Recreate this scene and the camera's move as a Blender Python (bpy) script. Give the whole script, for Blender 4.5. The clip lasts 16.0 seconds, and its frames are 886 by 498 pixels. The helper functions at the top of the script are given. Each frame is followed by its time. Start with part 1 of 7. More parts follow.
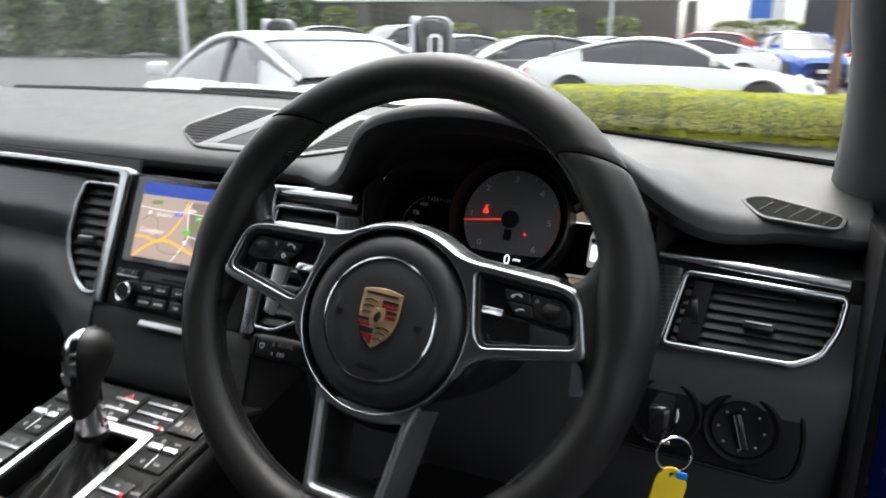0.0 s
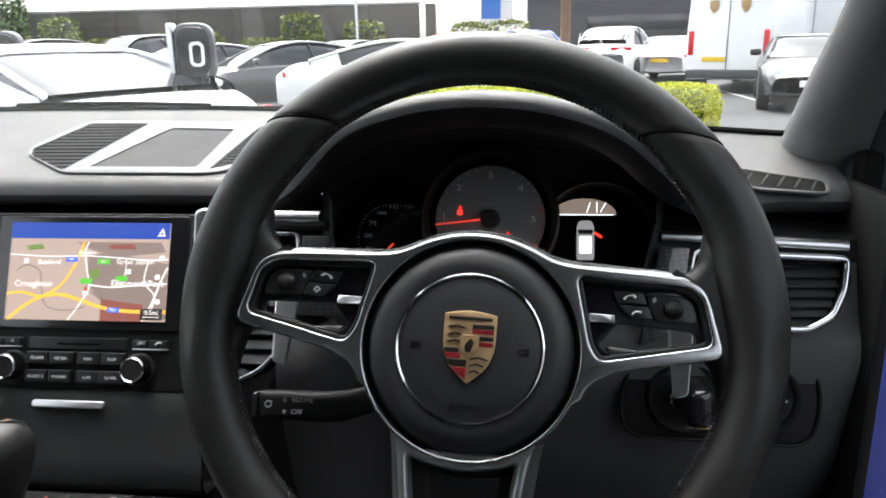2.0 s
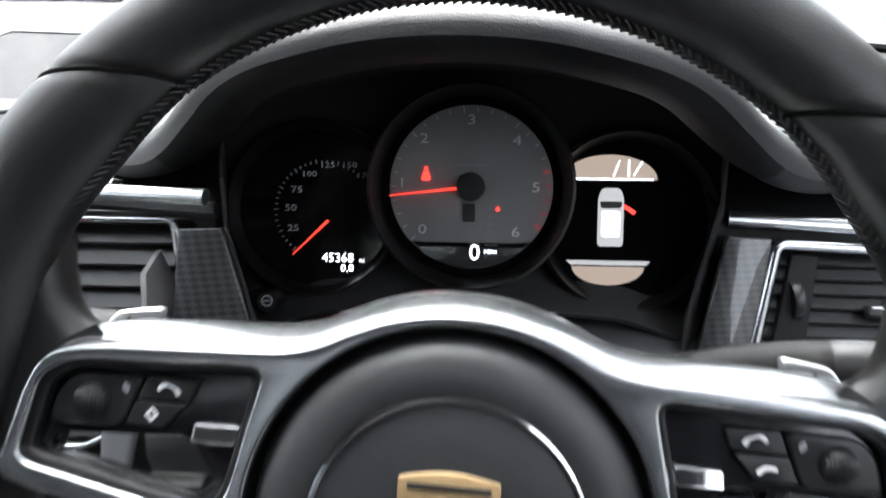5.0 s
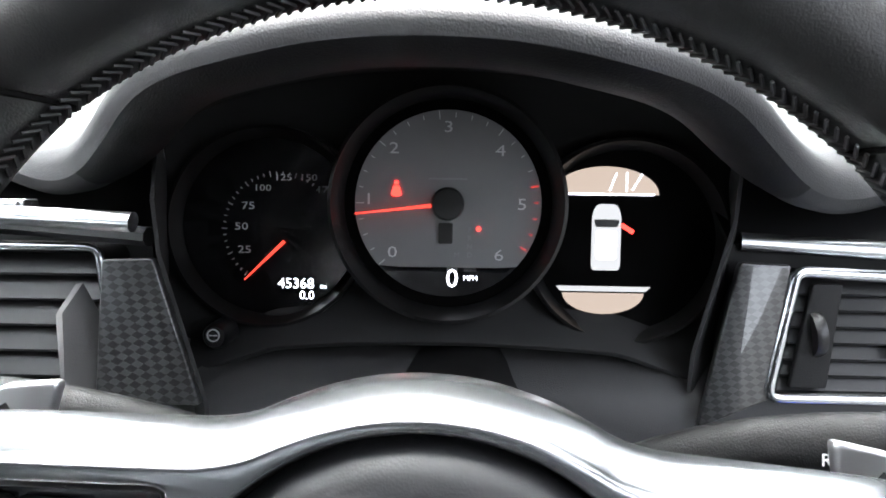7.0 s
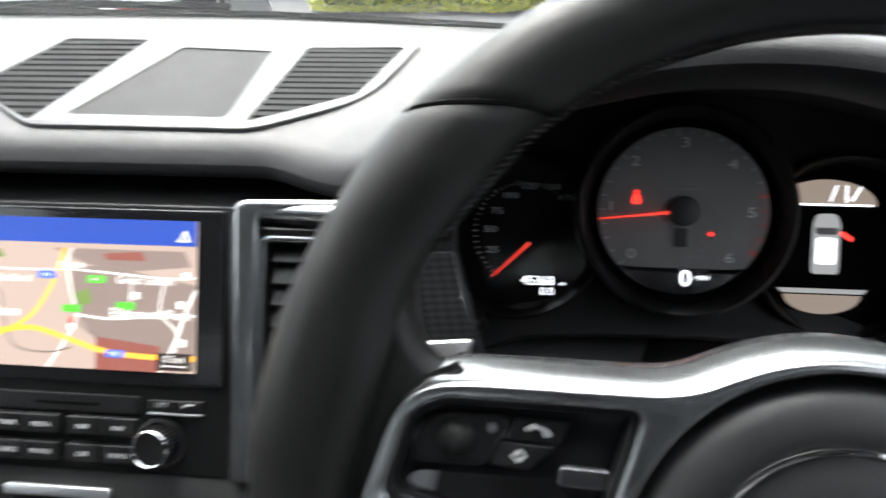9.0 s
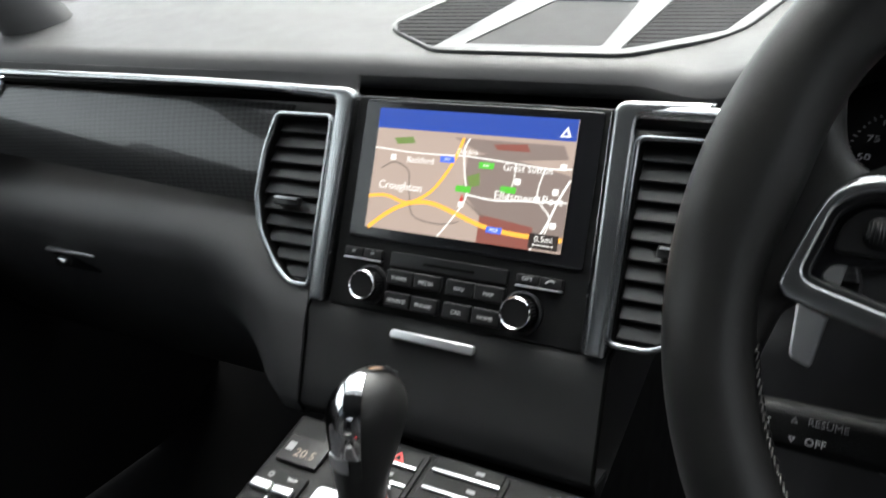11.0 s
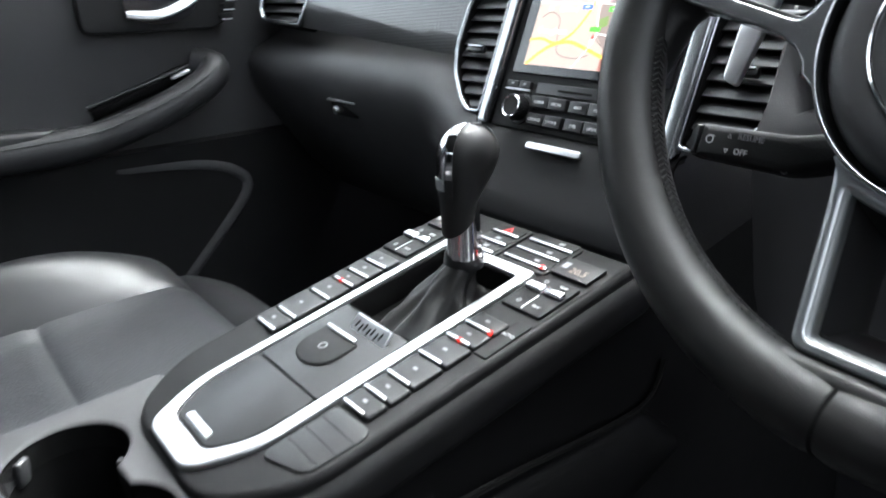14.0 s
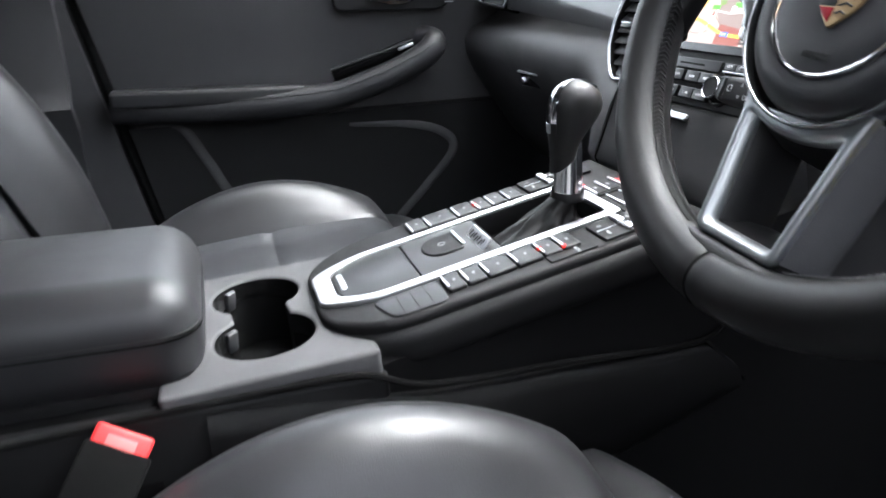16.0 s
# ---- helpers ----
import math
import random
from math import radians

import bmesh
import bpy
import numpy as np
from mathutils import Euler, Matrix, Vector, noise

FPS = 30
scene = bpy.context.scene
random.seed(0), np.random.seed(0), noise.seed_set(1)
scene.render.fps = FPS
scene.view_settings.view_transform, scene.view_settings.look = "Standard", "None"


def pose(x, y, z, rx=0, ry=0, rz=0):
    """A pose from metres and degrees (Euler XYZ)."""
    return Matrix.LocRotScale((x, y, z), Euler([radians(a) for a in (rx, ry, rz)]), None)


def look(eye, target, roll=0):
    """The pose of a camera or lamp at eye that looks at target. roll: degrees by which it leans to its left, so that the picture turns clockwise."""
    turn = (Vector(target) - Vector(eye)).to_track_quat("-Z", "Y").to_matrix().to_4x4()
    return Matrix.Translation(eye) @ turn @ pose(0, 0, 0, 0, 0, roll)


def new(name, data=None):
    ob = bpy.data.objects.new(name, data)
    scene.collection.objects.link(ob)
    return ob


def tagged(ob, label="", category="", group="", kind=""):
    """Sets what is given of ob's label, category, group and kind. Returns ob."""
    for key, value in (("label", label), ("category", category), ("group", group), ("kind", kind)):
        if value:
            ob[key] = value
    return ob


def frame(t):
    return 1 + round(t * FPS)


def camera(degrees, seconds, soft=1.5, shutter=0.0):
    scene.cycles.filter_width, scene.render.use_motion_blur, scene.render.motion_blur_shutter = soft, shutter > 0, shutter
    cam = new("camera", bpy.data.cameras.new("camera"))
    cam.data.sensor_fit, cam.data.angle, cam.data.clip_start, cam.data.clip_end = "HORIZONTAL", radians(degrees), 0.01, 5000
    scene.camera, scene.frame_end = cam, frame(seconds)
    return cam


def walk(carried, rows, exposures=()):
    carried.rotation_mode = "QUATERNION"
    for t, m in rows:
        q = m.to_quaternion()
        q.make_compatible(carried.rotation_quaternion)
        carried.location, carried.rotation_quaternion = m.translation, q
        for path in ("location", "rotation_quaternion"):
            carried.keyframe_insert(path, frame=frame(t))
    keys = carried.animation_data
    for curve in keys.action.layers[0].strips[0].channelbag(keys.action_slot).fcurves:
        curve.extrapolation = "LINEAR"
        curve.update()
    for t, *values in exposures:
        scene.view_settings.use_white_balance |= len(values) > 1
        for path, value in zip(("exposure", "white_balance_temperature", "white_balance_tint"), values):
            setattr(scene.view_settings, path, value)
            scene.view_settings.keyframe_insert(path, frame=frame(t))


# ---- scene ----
cam = camera(61.4, 16.0, 1.6, 0.7)
PATH = [
    (0, (0.627, -0.448, 1.252), (-0.175, 1.299, 0.7), 0.8),
    (0.5, (0.52, -0.453, 1.247), (-0.028, 1.394, 0.708), 0.1),
    (1, (0.443, -0.45, 1.237), (0.058, 1.437, 0.698), -0.5),
    (1.5, (0.409, -0.448, 1.235), (0.123, 1.457, 0.696), -0.9),
    (2, (0.403, -0.427, 1.234), (0.188, 1.487, 0.693), -1.2),
    (2.5, (0.394, -0.393, 1.232), (0.211, 1.521, 0.679), -1.3),
    (3, (0.388, -0.355, 1.233), (0.219, 1.541, 0.619), -1.3),
    (3.5, (0.388, -0.321, 1.237), (0.221, 1.547, 0.542), -1.3),
    (4, (0.388, -0.273, 1.234), (0.234, 1.567, 0.466), -1.0),
    (4.5, (0.388, -0.228, 1.228), (0.24, 1.591, 0.41), -1.0),
    (5, (0.382, -0.175, 1.237), (0.261, 1.628, 0.379), -0.6),
    (5.2, (0.381, -0.156, 1.238), (0.268, 1.645, 0.375), -0.5),
    (7.5, (0.38, -0.109, 1.224), (0.324, 1.679, 0.329), 0.1),
    (8, (0.357, -0.127, 1.211), (0.276, 1.67, 0.338), -0.6),
    (8.5, (0.319, -0.145, 1.233), (0.216, 1.655, 0.367), -0.6),
    (9, (0.268, -0.173, 1.244), (0.059, 1.631, 0.406), -0.9),
    (9.5, (0.231, -0.2, 1.235), (-0.145, 1.591, 0.429), -1.3),
    (10, (0.213, -0.218, 1.221), (-0.391, 1.518, 0.431), -2.3),
    (10.2, (0.212, -0.228, 1.216), (-0.459, 1.487, 0.438), -2.5),
    (12.3, (0.307, -0.302, 1.118), (-0.866, 1.165, 0.432), -1.6),
    (12.5, (0.321, -0.306, 1.113), (-0.89, 1.127, 0.419), -1.6),
    (13, (0.358, -0.31, 1.102), (-0.948, 1.034, 0.403), -1.8),
    (13.5, (0.407, -0.32, 1.09), (-0.992, 0.923, 0.385), -2.3),
    (14, (0.47, -0.332, 1.079), (-1.036, 0.78, 0.376), -2.5),
    (14.5, (0.523, -0.336, 1.07), (-1.081, 0.631, 0.369), -2.7),
    (15, (0.569, -0.335, 1.07), (-1.128, 0.464, 0.376), -2.7),
    (15.5, (0.61, -0.315, 1.069), (-1.152, 0.335, 0.382), -2.7),
    (16, (0.675, -0.3, 1.061), (-1.128, 0.23, 0.377), -2.3),
]
EXPOSURES = [(0, 2.25, 6500, 10), (2, 2.45, 6500, 10), (3.5, 2.75, 6450, 9), (4.5, 3.35, 6350, 9), (5, 3.5, 6300, 9), (7.5, 4.05, 6350, 9), (8.0, 3.6, 6380, 9), (8.6, 3.35, 6400, 9), (9.1, 2.72, 6500, 7), (9.5, 2.15, 6550, 5), (10, 1.92, 6550, 5), (12.3, 3.25, 6300, 7), (13, 3.35, 6250, 7), (14.5, 3.2, 6100, 8), (16, 3.4, 6150, 11)]
walk(cam, [(t, look(eye, target, roll)) for t, eye, target, roll in PATH], EXPOSURES)

# ---- light: an overcast sky, and a wide, weak sun behind the cloud ----
world = bpy.data.worlds.new("overcast")
scene.world = world
world.use_nodes = True
wn, wl = world.node_tree.nodes, world.node_tree.links
sky = wn.new("ShaderNodeTexSky")
sky.sky_type, sky.sun_disc = "NISHITA", False
sky.sun_elevation, sky.sun_rotation, sky.dust_density, sky.air_density = radians(62), radians(-18), 4.0, 1.0
pale = wn.new("ShaderNodeHueSaturation")
pale.inputs["Saturation"].default_value = 0.22
wl.new(sky.outputs[0], pale.inputs["Color"])
wl.new(pale.outputs[0], wn["Background"].inputs["Color"])
wn["Background"].inputs["Strength"].default_value = 0.15
sun = new("sun", bpy.data.lights.new("sun", "SUN"))
sun.data.energy, sun.data.angle, sun.data.color = 0.5, radians(40), (1.0, 0.97, 0.93)
sun.matrix_world = look((0, 0, 20), (3, -9, 0))


# ---- materials ----
def mat(name, color, rough=0.5, metal=0.0, spread=0.12, scale=40.0, bump=0.0, grain=900.0, coat=0.0, spec=0.5, wear=0.08, kind="noise"):
    """Plain surface with colour drift at a large scale, fine relief, and uneven gloss."""
    m = bpy.data.materials.new(name)
    m.use_nodes = True
    n, l = m.node_tree.nodes, m.node_tree.links
    p = n["Principled BSDF"]
    tc = n.new("ShaderNodeTexCoord")
    big = n.new("ShaderNodeTexNoise")
    big.inputs["Scale"].default_value, big.inputs["Detail"].default_value = scale, 6
    l.new(tc.outputs["Object"], big.inputs["Vector"])
    ramp = n.new("ShaderNodeMix")
    ramp.data_type = "RGBA"
    ramp.inputs["A"].default_value = (*[c * (1 - spread) for c in color], 1)
    ramp.inputs["B"].default_value = (*[min(1, c * (1 + spread)) for c in color], 1)
    l.new(big.outputs["Fac"], ramp.inputs["Factor"])
    l.new(ramp.outputs["Result"], p.inputs["Base Color"])
    mr = n.new("ShaderNodeMapRange")
    mr.inputs["To Min"].default_value, mr.inputs["To Max"].default_value = max(0.02, rough - wear), min(1, rough + wear)
    l.new(big.outputs["Fac"], mr.inputs["Value"])
    l.new(mr.outputs["Result"], p.inputs["Roughness"])
    p.inputs["Metallic"].default_value = metal
    p.inputs["Specular IOR Level"].default_value = spec
    p.inputs["Coat Weight"].default_value = coat
    p.inputs["Coat Roughness"].default_value = 0.04
    if bump:
        fine = n.new("ShaderNodeTexVoronoi" if kind == "leather" else "ShaderNodeTexNoise")
        fine.inputs["Scale"].default_value = grain
        if kind == "leather":
            fine.feature = "SMOOTH_F1"
        l.new(tc.outputs["Object"], fine.inputs["Vector"])
        b = n.new("ShaderNodeBump")
        b.inputs["Strength"].default_value, b.inputs["Distance"].default_value = bump, 0.0006
        l.new(fine.outputs["Distance" if kind == "leather" else "Fac"], b.inputs["Height"])
        l.new(b.outputs["Normal"], p.inputs["Normal"])
    return m


def glow(name, color, strength=1.0):
    m = bpy.data.materials.new(name)
    m.use_nodes = True
    p = m.node_tree.nodes["Principled BSDF"]
    p.inputs["Base Color"].default_value = (0.01, 0.01, 0.01, 1)
    p.inputs["Emission Color"].default_value = (*color, 1)
    p.inputs["Emission Strength"].default_value = strength * 0.33
    return m


def weave(name):
    """Twill-woven carbon under clear lacquer: tows that catch the light in turn."""
    m = mat(name, (0.03, 0.03, 0.032), 0.32, 0.0, 0.1, 30, coat=0.75)
    n, l = m.node_tree.nodes, m.node_tree.links
    p = n["Principled BSDF"]
    tc = n["Texture Coordinate"]
    mp = n.new("ShaderNodeMapping")
    mp.inputs["Rotation"].default_value = (0, 0, radians(38))
    mp.inputs["Scale"].default_value = (0.72, 1.25, 1)
    cut, flatten = n.new("ShaderNodeSeparateXYZ"), n.new("ShaderNodeCombineXYZ")
    ck = n.new("ShaderNodeTexChecker")
    ck.inputs["Scale"].default_value = 300
    ck.inputs["Color1"].default_value, ck.inputs["Color2"].default_value = (0.004, 0.004, 0.0043, 1), (0.025, 0.0253, 0.0265, 1)
    l.new(tc.outputs["Object"], cut.inputs["Vector"])
    l.new(cut.outputs["X"], flatten.inputs["X"])
    l.new(cut.outputs["Z"], flatten.inputs["Y"])
    flatten.inputs["Z"].default_value = 0.0007
    l.new(flatten.outputs["Vector"], mp.inputs["Vector"])
    l.new(mp.outputs["Vector"], ck.inputs["Vector"])
    l.new(ck.outputs["Color"], p.inputs["Base Color"])
    tow = n.new("ShaderNodeBump")
    tow.inputs["Strength"].default_value, tow.inputs["Distance"].default_value = 0.5, 0.0004
    l.new(ck.outputs["Fac"], tow.inputs["Height"])
    l.new(tow.outputs["Normal"], p.inputs["Normal"])
    p.inputs["Metallic"].default_value = 0.15
    p.inputs["Coat IOR"].default_value = 1.5
    p.inputs["Coat Roughness"].default_value = 0.03
    return m


def glassy(name, color=(1, 1, 1), rough=0.0):
    m = bpy.data.materials.new(name)
    m.use_nodes = True
    p = m.node_tree.nodes["Principled BSDF"]
    p.inputs["Base Color"].default_value = (*color, 1)
    p.inputs["Transmission Weight"].default_value, p.inputs["Roughness"].default_value = 1.0, rough
    p.inputs["IOR"].default_value = 1.45
    return m


SOFT = mat("soft_dash_skin", (0.026, 0.026, 0.0275), 0.56, bump=0.3, grain=1300, kind="leather", spec=0.55)
HARD = mat("black_moulded_plastic", (0.006, 0.006, 0.0064), 0.55, bump=0.4, grain=1300, spec=0.18)
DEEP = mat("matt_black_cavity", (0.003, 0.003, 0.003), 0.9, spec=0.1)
LEATHER = mat("smooth_black_leather", (0.015, 0.015, 0.0164), 0.47, spec=0.33, bump=0.1, grain=1500, kind="leather")
GRIP = mat("worn_wheel_leather", (0.0075, 0.0073, 0.0073), 0.43, bump=0.15, grain=1900, kind="leather", scale=25, wear=0.1, spec=0.32)
ARM = mat("armrest_leather", (0.0115, 0.0115, 0.0127), 0.43, bump=0.15, grain=1100, kind="leather", scale=18, spec=0.45)
SEAT = mat("seat_leather", (0.0135, 0.0137, 0.0150), 0.39, spec=0.42, bump=0.16, grain=900, kind="leather", scale=18, wear=0.1)
PERF = mat("perforated_seat_leather", (0.0125, 0.0133, 0.0158), 0.45, bump=0.9, grain=420, kind="leather", scale=18)
GLOSS = mat("gloss_black_panel", (0.008, 0.008, 0.009), 0.16, spread=0.05)
SATIN = mat("satin_black_trim", (0.009, 0.009, 0.0095), 0.34, spec=0.35)
CHROME = mat("brushed_aluminium", (0.68, 0.69, 0.71), 0.36, 1.0, 0.05, 60, bump=0.04, grain=2500, wear=0.03)
SILVER = mat("satin_silver_trim", (0.43, 0.442, 0.452), 0.255, 1.0, 0.04, 50, wear=0.01)
FOOT = mat("matt_silver_spoke", (0.44, 0.46, 0.465), 0.38, 1.0, 0.03, 50)
RIM = mat("satin_vent_rim", (0.52, 0.54, 0.56), 0.2, 1.0, 0.04, 50, wear=0.03)
BRIGHT = mat("polished_chrome", (0.75, 0.75, 0.76), 0.09, 1.0, 0.03, 60)
CARBON = weave("carbon_weave")
THREAD = mat("black_stitching", (0.015, 0.015, 0.0157), 0.55)
GREYTHREAD = mat("grey_stitching", (0.10, 0.10, 0.105), 0.7)
CARPET = mat("black_carpet", (0.007, 0.007, 0.0074), 0.95, spec=0.05, bump=1.0, grain=700)
LINING = mat("dark_hood_lining", (0.028, 0.028, 0.029), 0.85, spec=0.2, bump=0.2, grain=1500)
# darker copy of the dash skin: shade under the hood's edge put into colour
UNDER = mat("shaded_hood_skin", (0.010, 0.010, 0.0104), 0.6, bump=0.3, grain=1300, kind="leather", spec=0.3)
DIAL = mat("grey_dial_face", (0.17, 0.17, 0.175), 0.45)
POCKET = mat("black_pocket_plastic", (0.011, 0.011, 0.0115), 0.6, bump=0.2, grain=1400, spec=0.2)
KEYCAP = mat("satin_console_key", (0.0085, 0.0085, 0.009), 0.38, bump=0.1, grain=1600, spec=0.35)
# blacker than the other plastics: the footwell's shade is put into this colour
KICK = mat("kick_panel_shaded_plastic", (0.0035, 0.0035, 0.0037), 0.55, bump=0.2, grain=1500, kind="leather", spec=0.08)
KNEE = mat("lower_panel_plastic", (0.055, 0.055, 0.057), 0.6, bump=0.25, grain=1500, kind="leather", spec=0.25)
MESH = mat("speaker_mesh", (0.03, 0.03, 0.031), 0.65, 0.0, spec=0.2)
GOLD = mat("gold_enamel", (0.42, 0.29, 0.15), 0.34, 0.65, bump=0.5, grain=1400)
RED = mat("red_enamel", (0.16, 0.012, 0.016), 0.25)
BLACK = mat("black_enamel", (0.01, 0.01, 0.01), 0.3)
MARK = mat("printed_white_mark", (0.55, 0.55, 0.56), 0.6)
MARKG = mat("printed_grey_mark", (0.22, 0.22, 0.23), 0.6)
EMBOSS = mat("embossed_leather_mark", (0.008, 0.008, 0.008), 0.3)
BLUE = mat("metallic_blue_paint", (0.01, 0.035, 0.30), 0.25, 0.2, coat=1.0)
YELLOW = mat("yellow_key_tag", (0.75, 0.55, 0.01), 0.35)
BUCKLE = mat("red_buckle_button", (0.75, 0.03, 0.03), 0.4)
mn, ml = MESH.node_tree.nodes, MESH.node_tree.links
dots, hole_edge, dark = mn.new("ShaderNodeTexVoronoi"), mn.new("ShaderNodeMath"), mn.new("ShaderNodeMix")
dots.inputs["Scale"].default_value, dots.inputs["Randomness"].default_value = 420, 0.0
hole_edge.operation, hole_edge.inputs[1].default_value = "LESS_THAN", 0.36
dark.data_type = "RGBA"
dark.inputs["A"].default_value, dark.inputs["B"].default_value = (0.026, 0.0265, 0.028, 1), (0.005, 0.005, 0.005, 1)
ml.new(mn["Texture Coordinate"].outputs["Object"], dots.inputs["Vector"])
ml.new(dots.outputs["Distance"], hole_edge.inputs[0])
ml.new(hole_edge.outputs["Value"], dark.inputs["Factor"])
ml.new(dark.outputs["Result"], mn["Principled BSDF"].inputs["Base Color"])
G_WHITE = glow("display_white", (0.9, 0.93, 1.0), 1.2)
G_RED = glow("warning_red", (1.0, 0.03, 0.02), 1.2)
G_NEEDLE = glow("needle_red", (0.9, 0.05, 0.03), 0.5)


# ---- mesh helpers ----
def mesh_from(name, bm, material, angle=38):
    bmesh.ops.recalc_face_normals(bm, faces=bm.faces)
    me = bpy.data.meshes.new(name)
    bm.to_mesh(me)
    bm.free()
    me.materials.append(material)
    for f in me.polygons:
        f.use_smooth = True
    me.set_sharp_from_angle(angle=radians(angle))
    return me


def thing(name, at=Matrix(), label="", category="", group="", kind=""):
    ob = new(name)
    ob.empty_display_size = 0.02
    ob.matrix_basis = at
    return tagged(ob, label, category, group, kind)


def part(name, bm, material, parent, label="", angle=38):
    ob = new(name, mesh_from(name, bm, material, angle))
    ob.parent = parent
    return tagged(ob, label)


def single(name, bm, material, at=Matrix(), label="", category="", group="", kind="", angle=38):
    ob = new(name, mesh_from(name, bm, material, angle))
    ob.matrix_basis = at
    return tagged(ob, label, category, group, kind)


def join(*bms):
    out = bms[0]
    for b in bms[1:]:
        me = bpy.data.meshes.new("join")
        b.to_mesh(me)
        out.from_mesh(me)
        bpy.data.meshes.remove(me)
        b.free()
    return out


def moved(bm, m):
    bmesh.ops.transform(bm, matrix=m, verts=bm.verts)
    return bm


def box(sx, sy, sz, x=0, y=0, z=0, bevel=0.0, seg=2):
    bm = bmesh.new()
    bmesh.ops.create_cube(bm, size=1, matrix=Matrix.Translation((x, y, z)) @ Matrix.Diagonal((sx, sy, sz, 1)))
    if bevel:
        bmesh.ops.bevel(bm, geom=list(bm.edges), offset=bevel, segments=seg, affect="EDGES", profile=0.5)
    return bm


def rounded(pts, r, n=4):
    """A polygon with its corners rounded; r one radius, or one a corner."""
    out, c = [], len(pts)
    for i, p in enumerate(pts):
        p, a, b = Vector(p).to_2d(), Vector(pts[i - 1]).to_2d(), Vector(pts[(i + 1) % c]).to_2d()
        rr = r[i] if isinstance(r, (list, tuple)) else r
        da, db = a - p, b - p
        k = min(rr, da.length * 0.48, db.length * 0.48)
        s, e = p + da.normalized() * k, p + db.normalized() * k
        for j in range(n + 1):
            t = j / n
            q = s * (1 - t) ** 2 + p * 2 * t * (1 - t) + e * t * t
            out.append((q.x, q.y))
    return out


def circle(r, n=32, x=0, y=0):
    return [(x + r * math.cos(2 * math.pi * i / n), y + r * math.sin(2 * math.pi * i / n)) for i in range(n)]


def rect(x0, y0, x1, y1, r=0.0):
    pts = [(x0, y0), (x1, y0), (x1, y1), (x0, y1)]
    return rounded(pts, r) if r else pts


def inset(pts, d):
    """A polygon drawn in by d."""
    c, out = len(pts), []
    area = sum(pts[i - 1][0] * pts[i][1] - pts[i][0] * pts[i - 1][1] for i in range(c))
    sg = 1 if area > 0 else -1
    for i in range(c):
        a, p, b = (Vector(pts[(i + k) % c]) for k in (-1, 0, 1))
        n1, n2 = (p - a).normalized(), (b - p).normalized()
        n1, n2 = Vector((-n1.y, n1.x)), Vector((-n2.y, n2.x))
        m = n1 + n2
        m = m / max(0.35, m.length_squared / 2) if m.length > 1e-6 else n1
        out.append(tuple(p + m * d * sg))
    return out


def flat(outs, depth, bevel=0.0, z=0.0, seg=2):
    """A plate of thickness depth with its face at height z; the later outlines are holes in the first."""
    cu = bpy.data.curves.new("plate", "CURVE")
    cu.dimensions, cu.fill_mode = "2D", "BOTH"
    cu.extrude, cu.bevel_depth, cu.bevel_resolution, cu.offset = max(1e-5, depth / 2 - bevel), bevel, seg, -bevel
    for pts in outs:
        sp = cu.splines.new("POLY")
        sp.points.add(len(pts) - 1)
        for q, p in zip(sp.points, pts):
            q.co = (p[0], p[1], 0, 1)
        sp.use_cyclic_u = True
    ob = bpy.data.objects.new("plate", cu)
    me = bpy.data.meshes.new_from_object(ob)
    bm = bmesh.new()
    bm.from_mesh(me)
    bpy.data.objects.remove(ob)
    bpy.data.curves.remove(cu)
    bpy.data.meshes.remove(me)
    bmesh.ops.remove_doubles(bm, verts=bm.verts, dist=1e-6)
    return moved(bm, Matrix.Translation((0, 0, z - depth / 2)))


def lettering(text, size, x=0, y=0, z=0, turn=0, depth=0.0002, align="CENTER"):
    cu = bpy.data.curves.new("letters", "FONT")
    cu.body, cu.size, cu.align_x, cu.align_y, cu.extrude, cu.resolution_u = text, size, align, "CENTER", depth, 2
    ob = bpy.data.objects.new("letters", cu)
    me = bpy.data.meshes.new_from_object(ob)
    bm = bmesh.new()
    bm.from_mesh(me)
    bpy.data.objects.remove(ob)
    bpy.data.curves.remove(cu)
    bpy.data.meshes.remove(me)
    return moved(bm, pose(x, y, z, 0, 0, turn))


def lathe(profile, n=40, x=0, y=0, z=0):
    """Turned shape round the local z axis: rows of (radius, height)."""
    bm = bmesh.new()
    rings = [[bm.verts.new((x + r * math.cos(2 * math.pi * i / n), y + r * math.sin(2 * math.pi * i / n), z + h)) for i in range(n)] for r, h in profile]
    for a, b in zip(rings, rings[1:]):
        for i in range(n):
            bm.faces.new((a[i], a[(i + 1) % n], b[(i + 1) % n], b[i]))
    for ring, (r, h) in ((rings[0], profile[0]), (rings[-1], profile[-1])):
        if r > 1e-5:
            bm.faces.new(ring)
    bmesh.ops.remove_doubles(bm, verts=bm.verts, dist=1e-6)
    return bm


def surf(rows, thick=0.0, close=False):
    """A skin through rows of points, made thick where asked."""
    bm = bmesh.new()
    vs = [[bm.verts.new(p) for p in row] for row in rows]
    for a, b in zip(vs, vs[1:]):
        c = len(a)
        for i in range(c if close else c - 1):
            bm.faces.new((a[i], a[(i + 1) % c], b[(i + 1) % c], b[i]))
    bmesh.ops.recalc_face_normals(bm, faces=bm.faces)
    if thick:
        bmesh.ops.solidify(bm, geom=list(bm.faces), thickness=thick)
    return bm


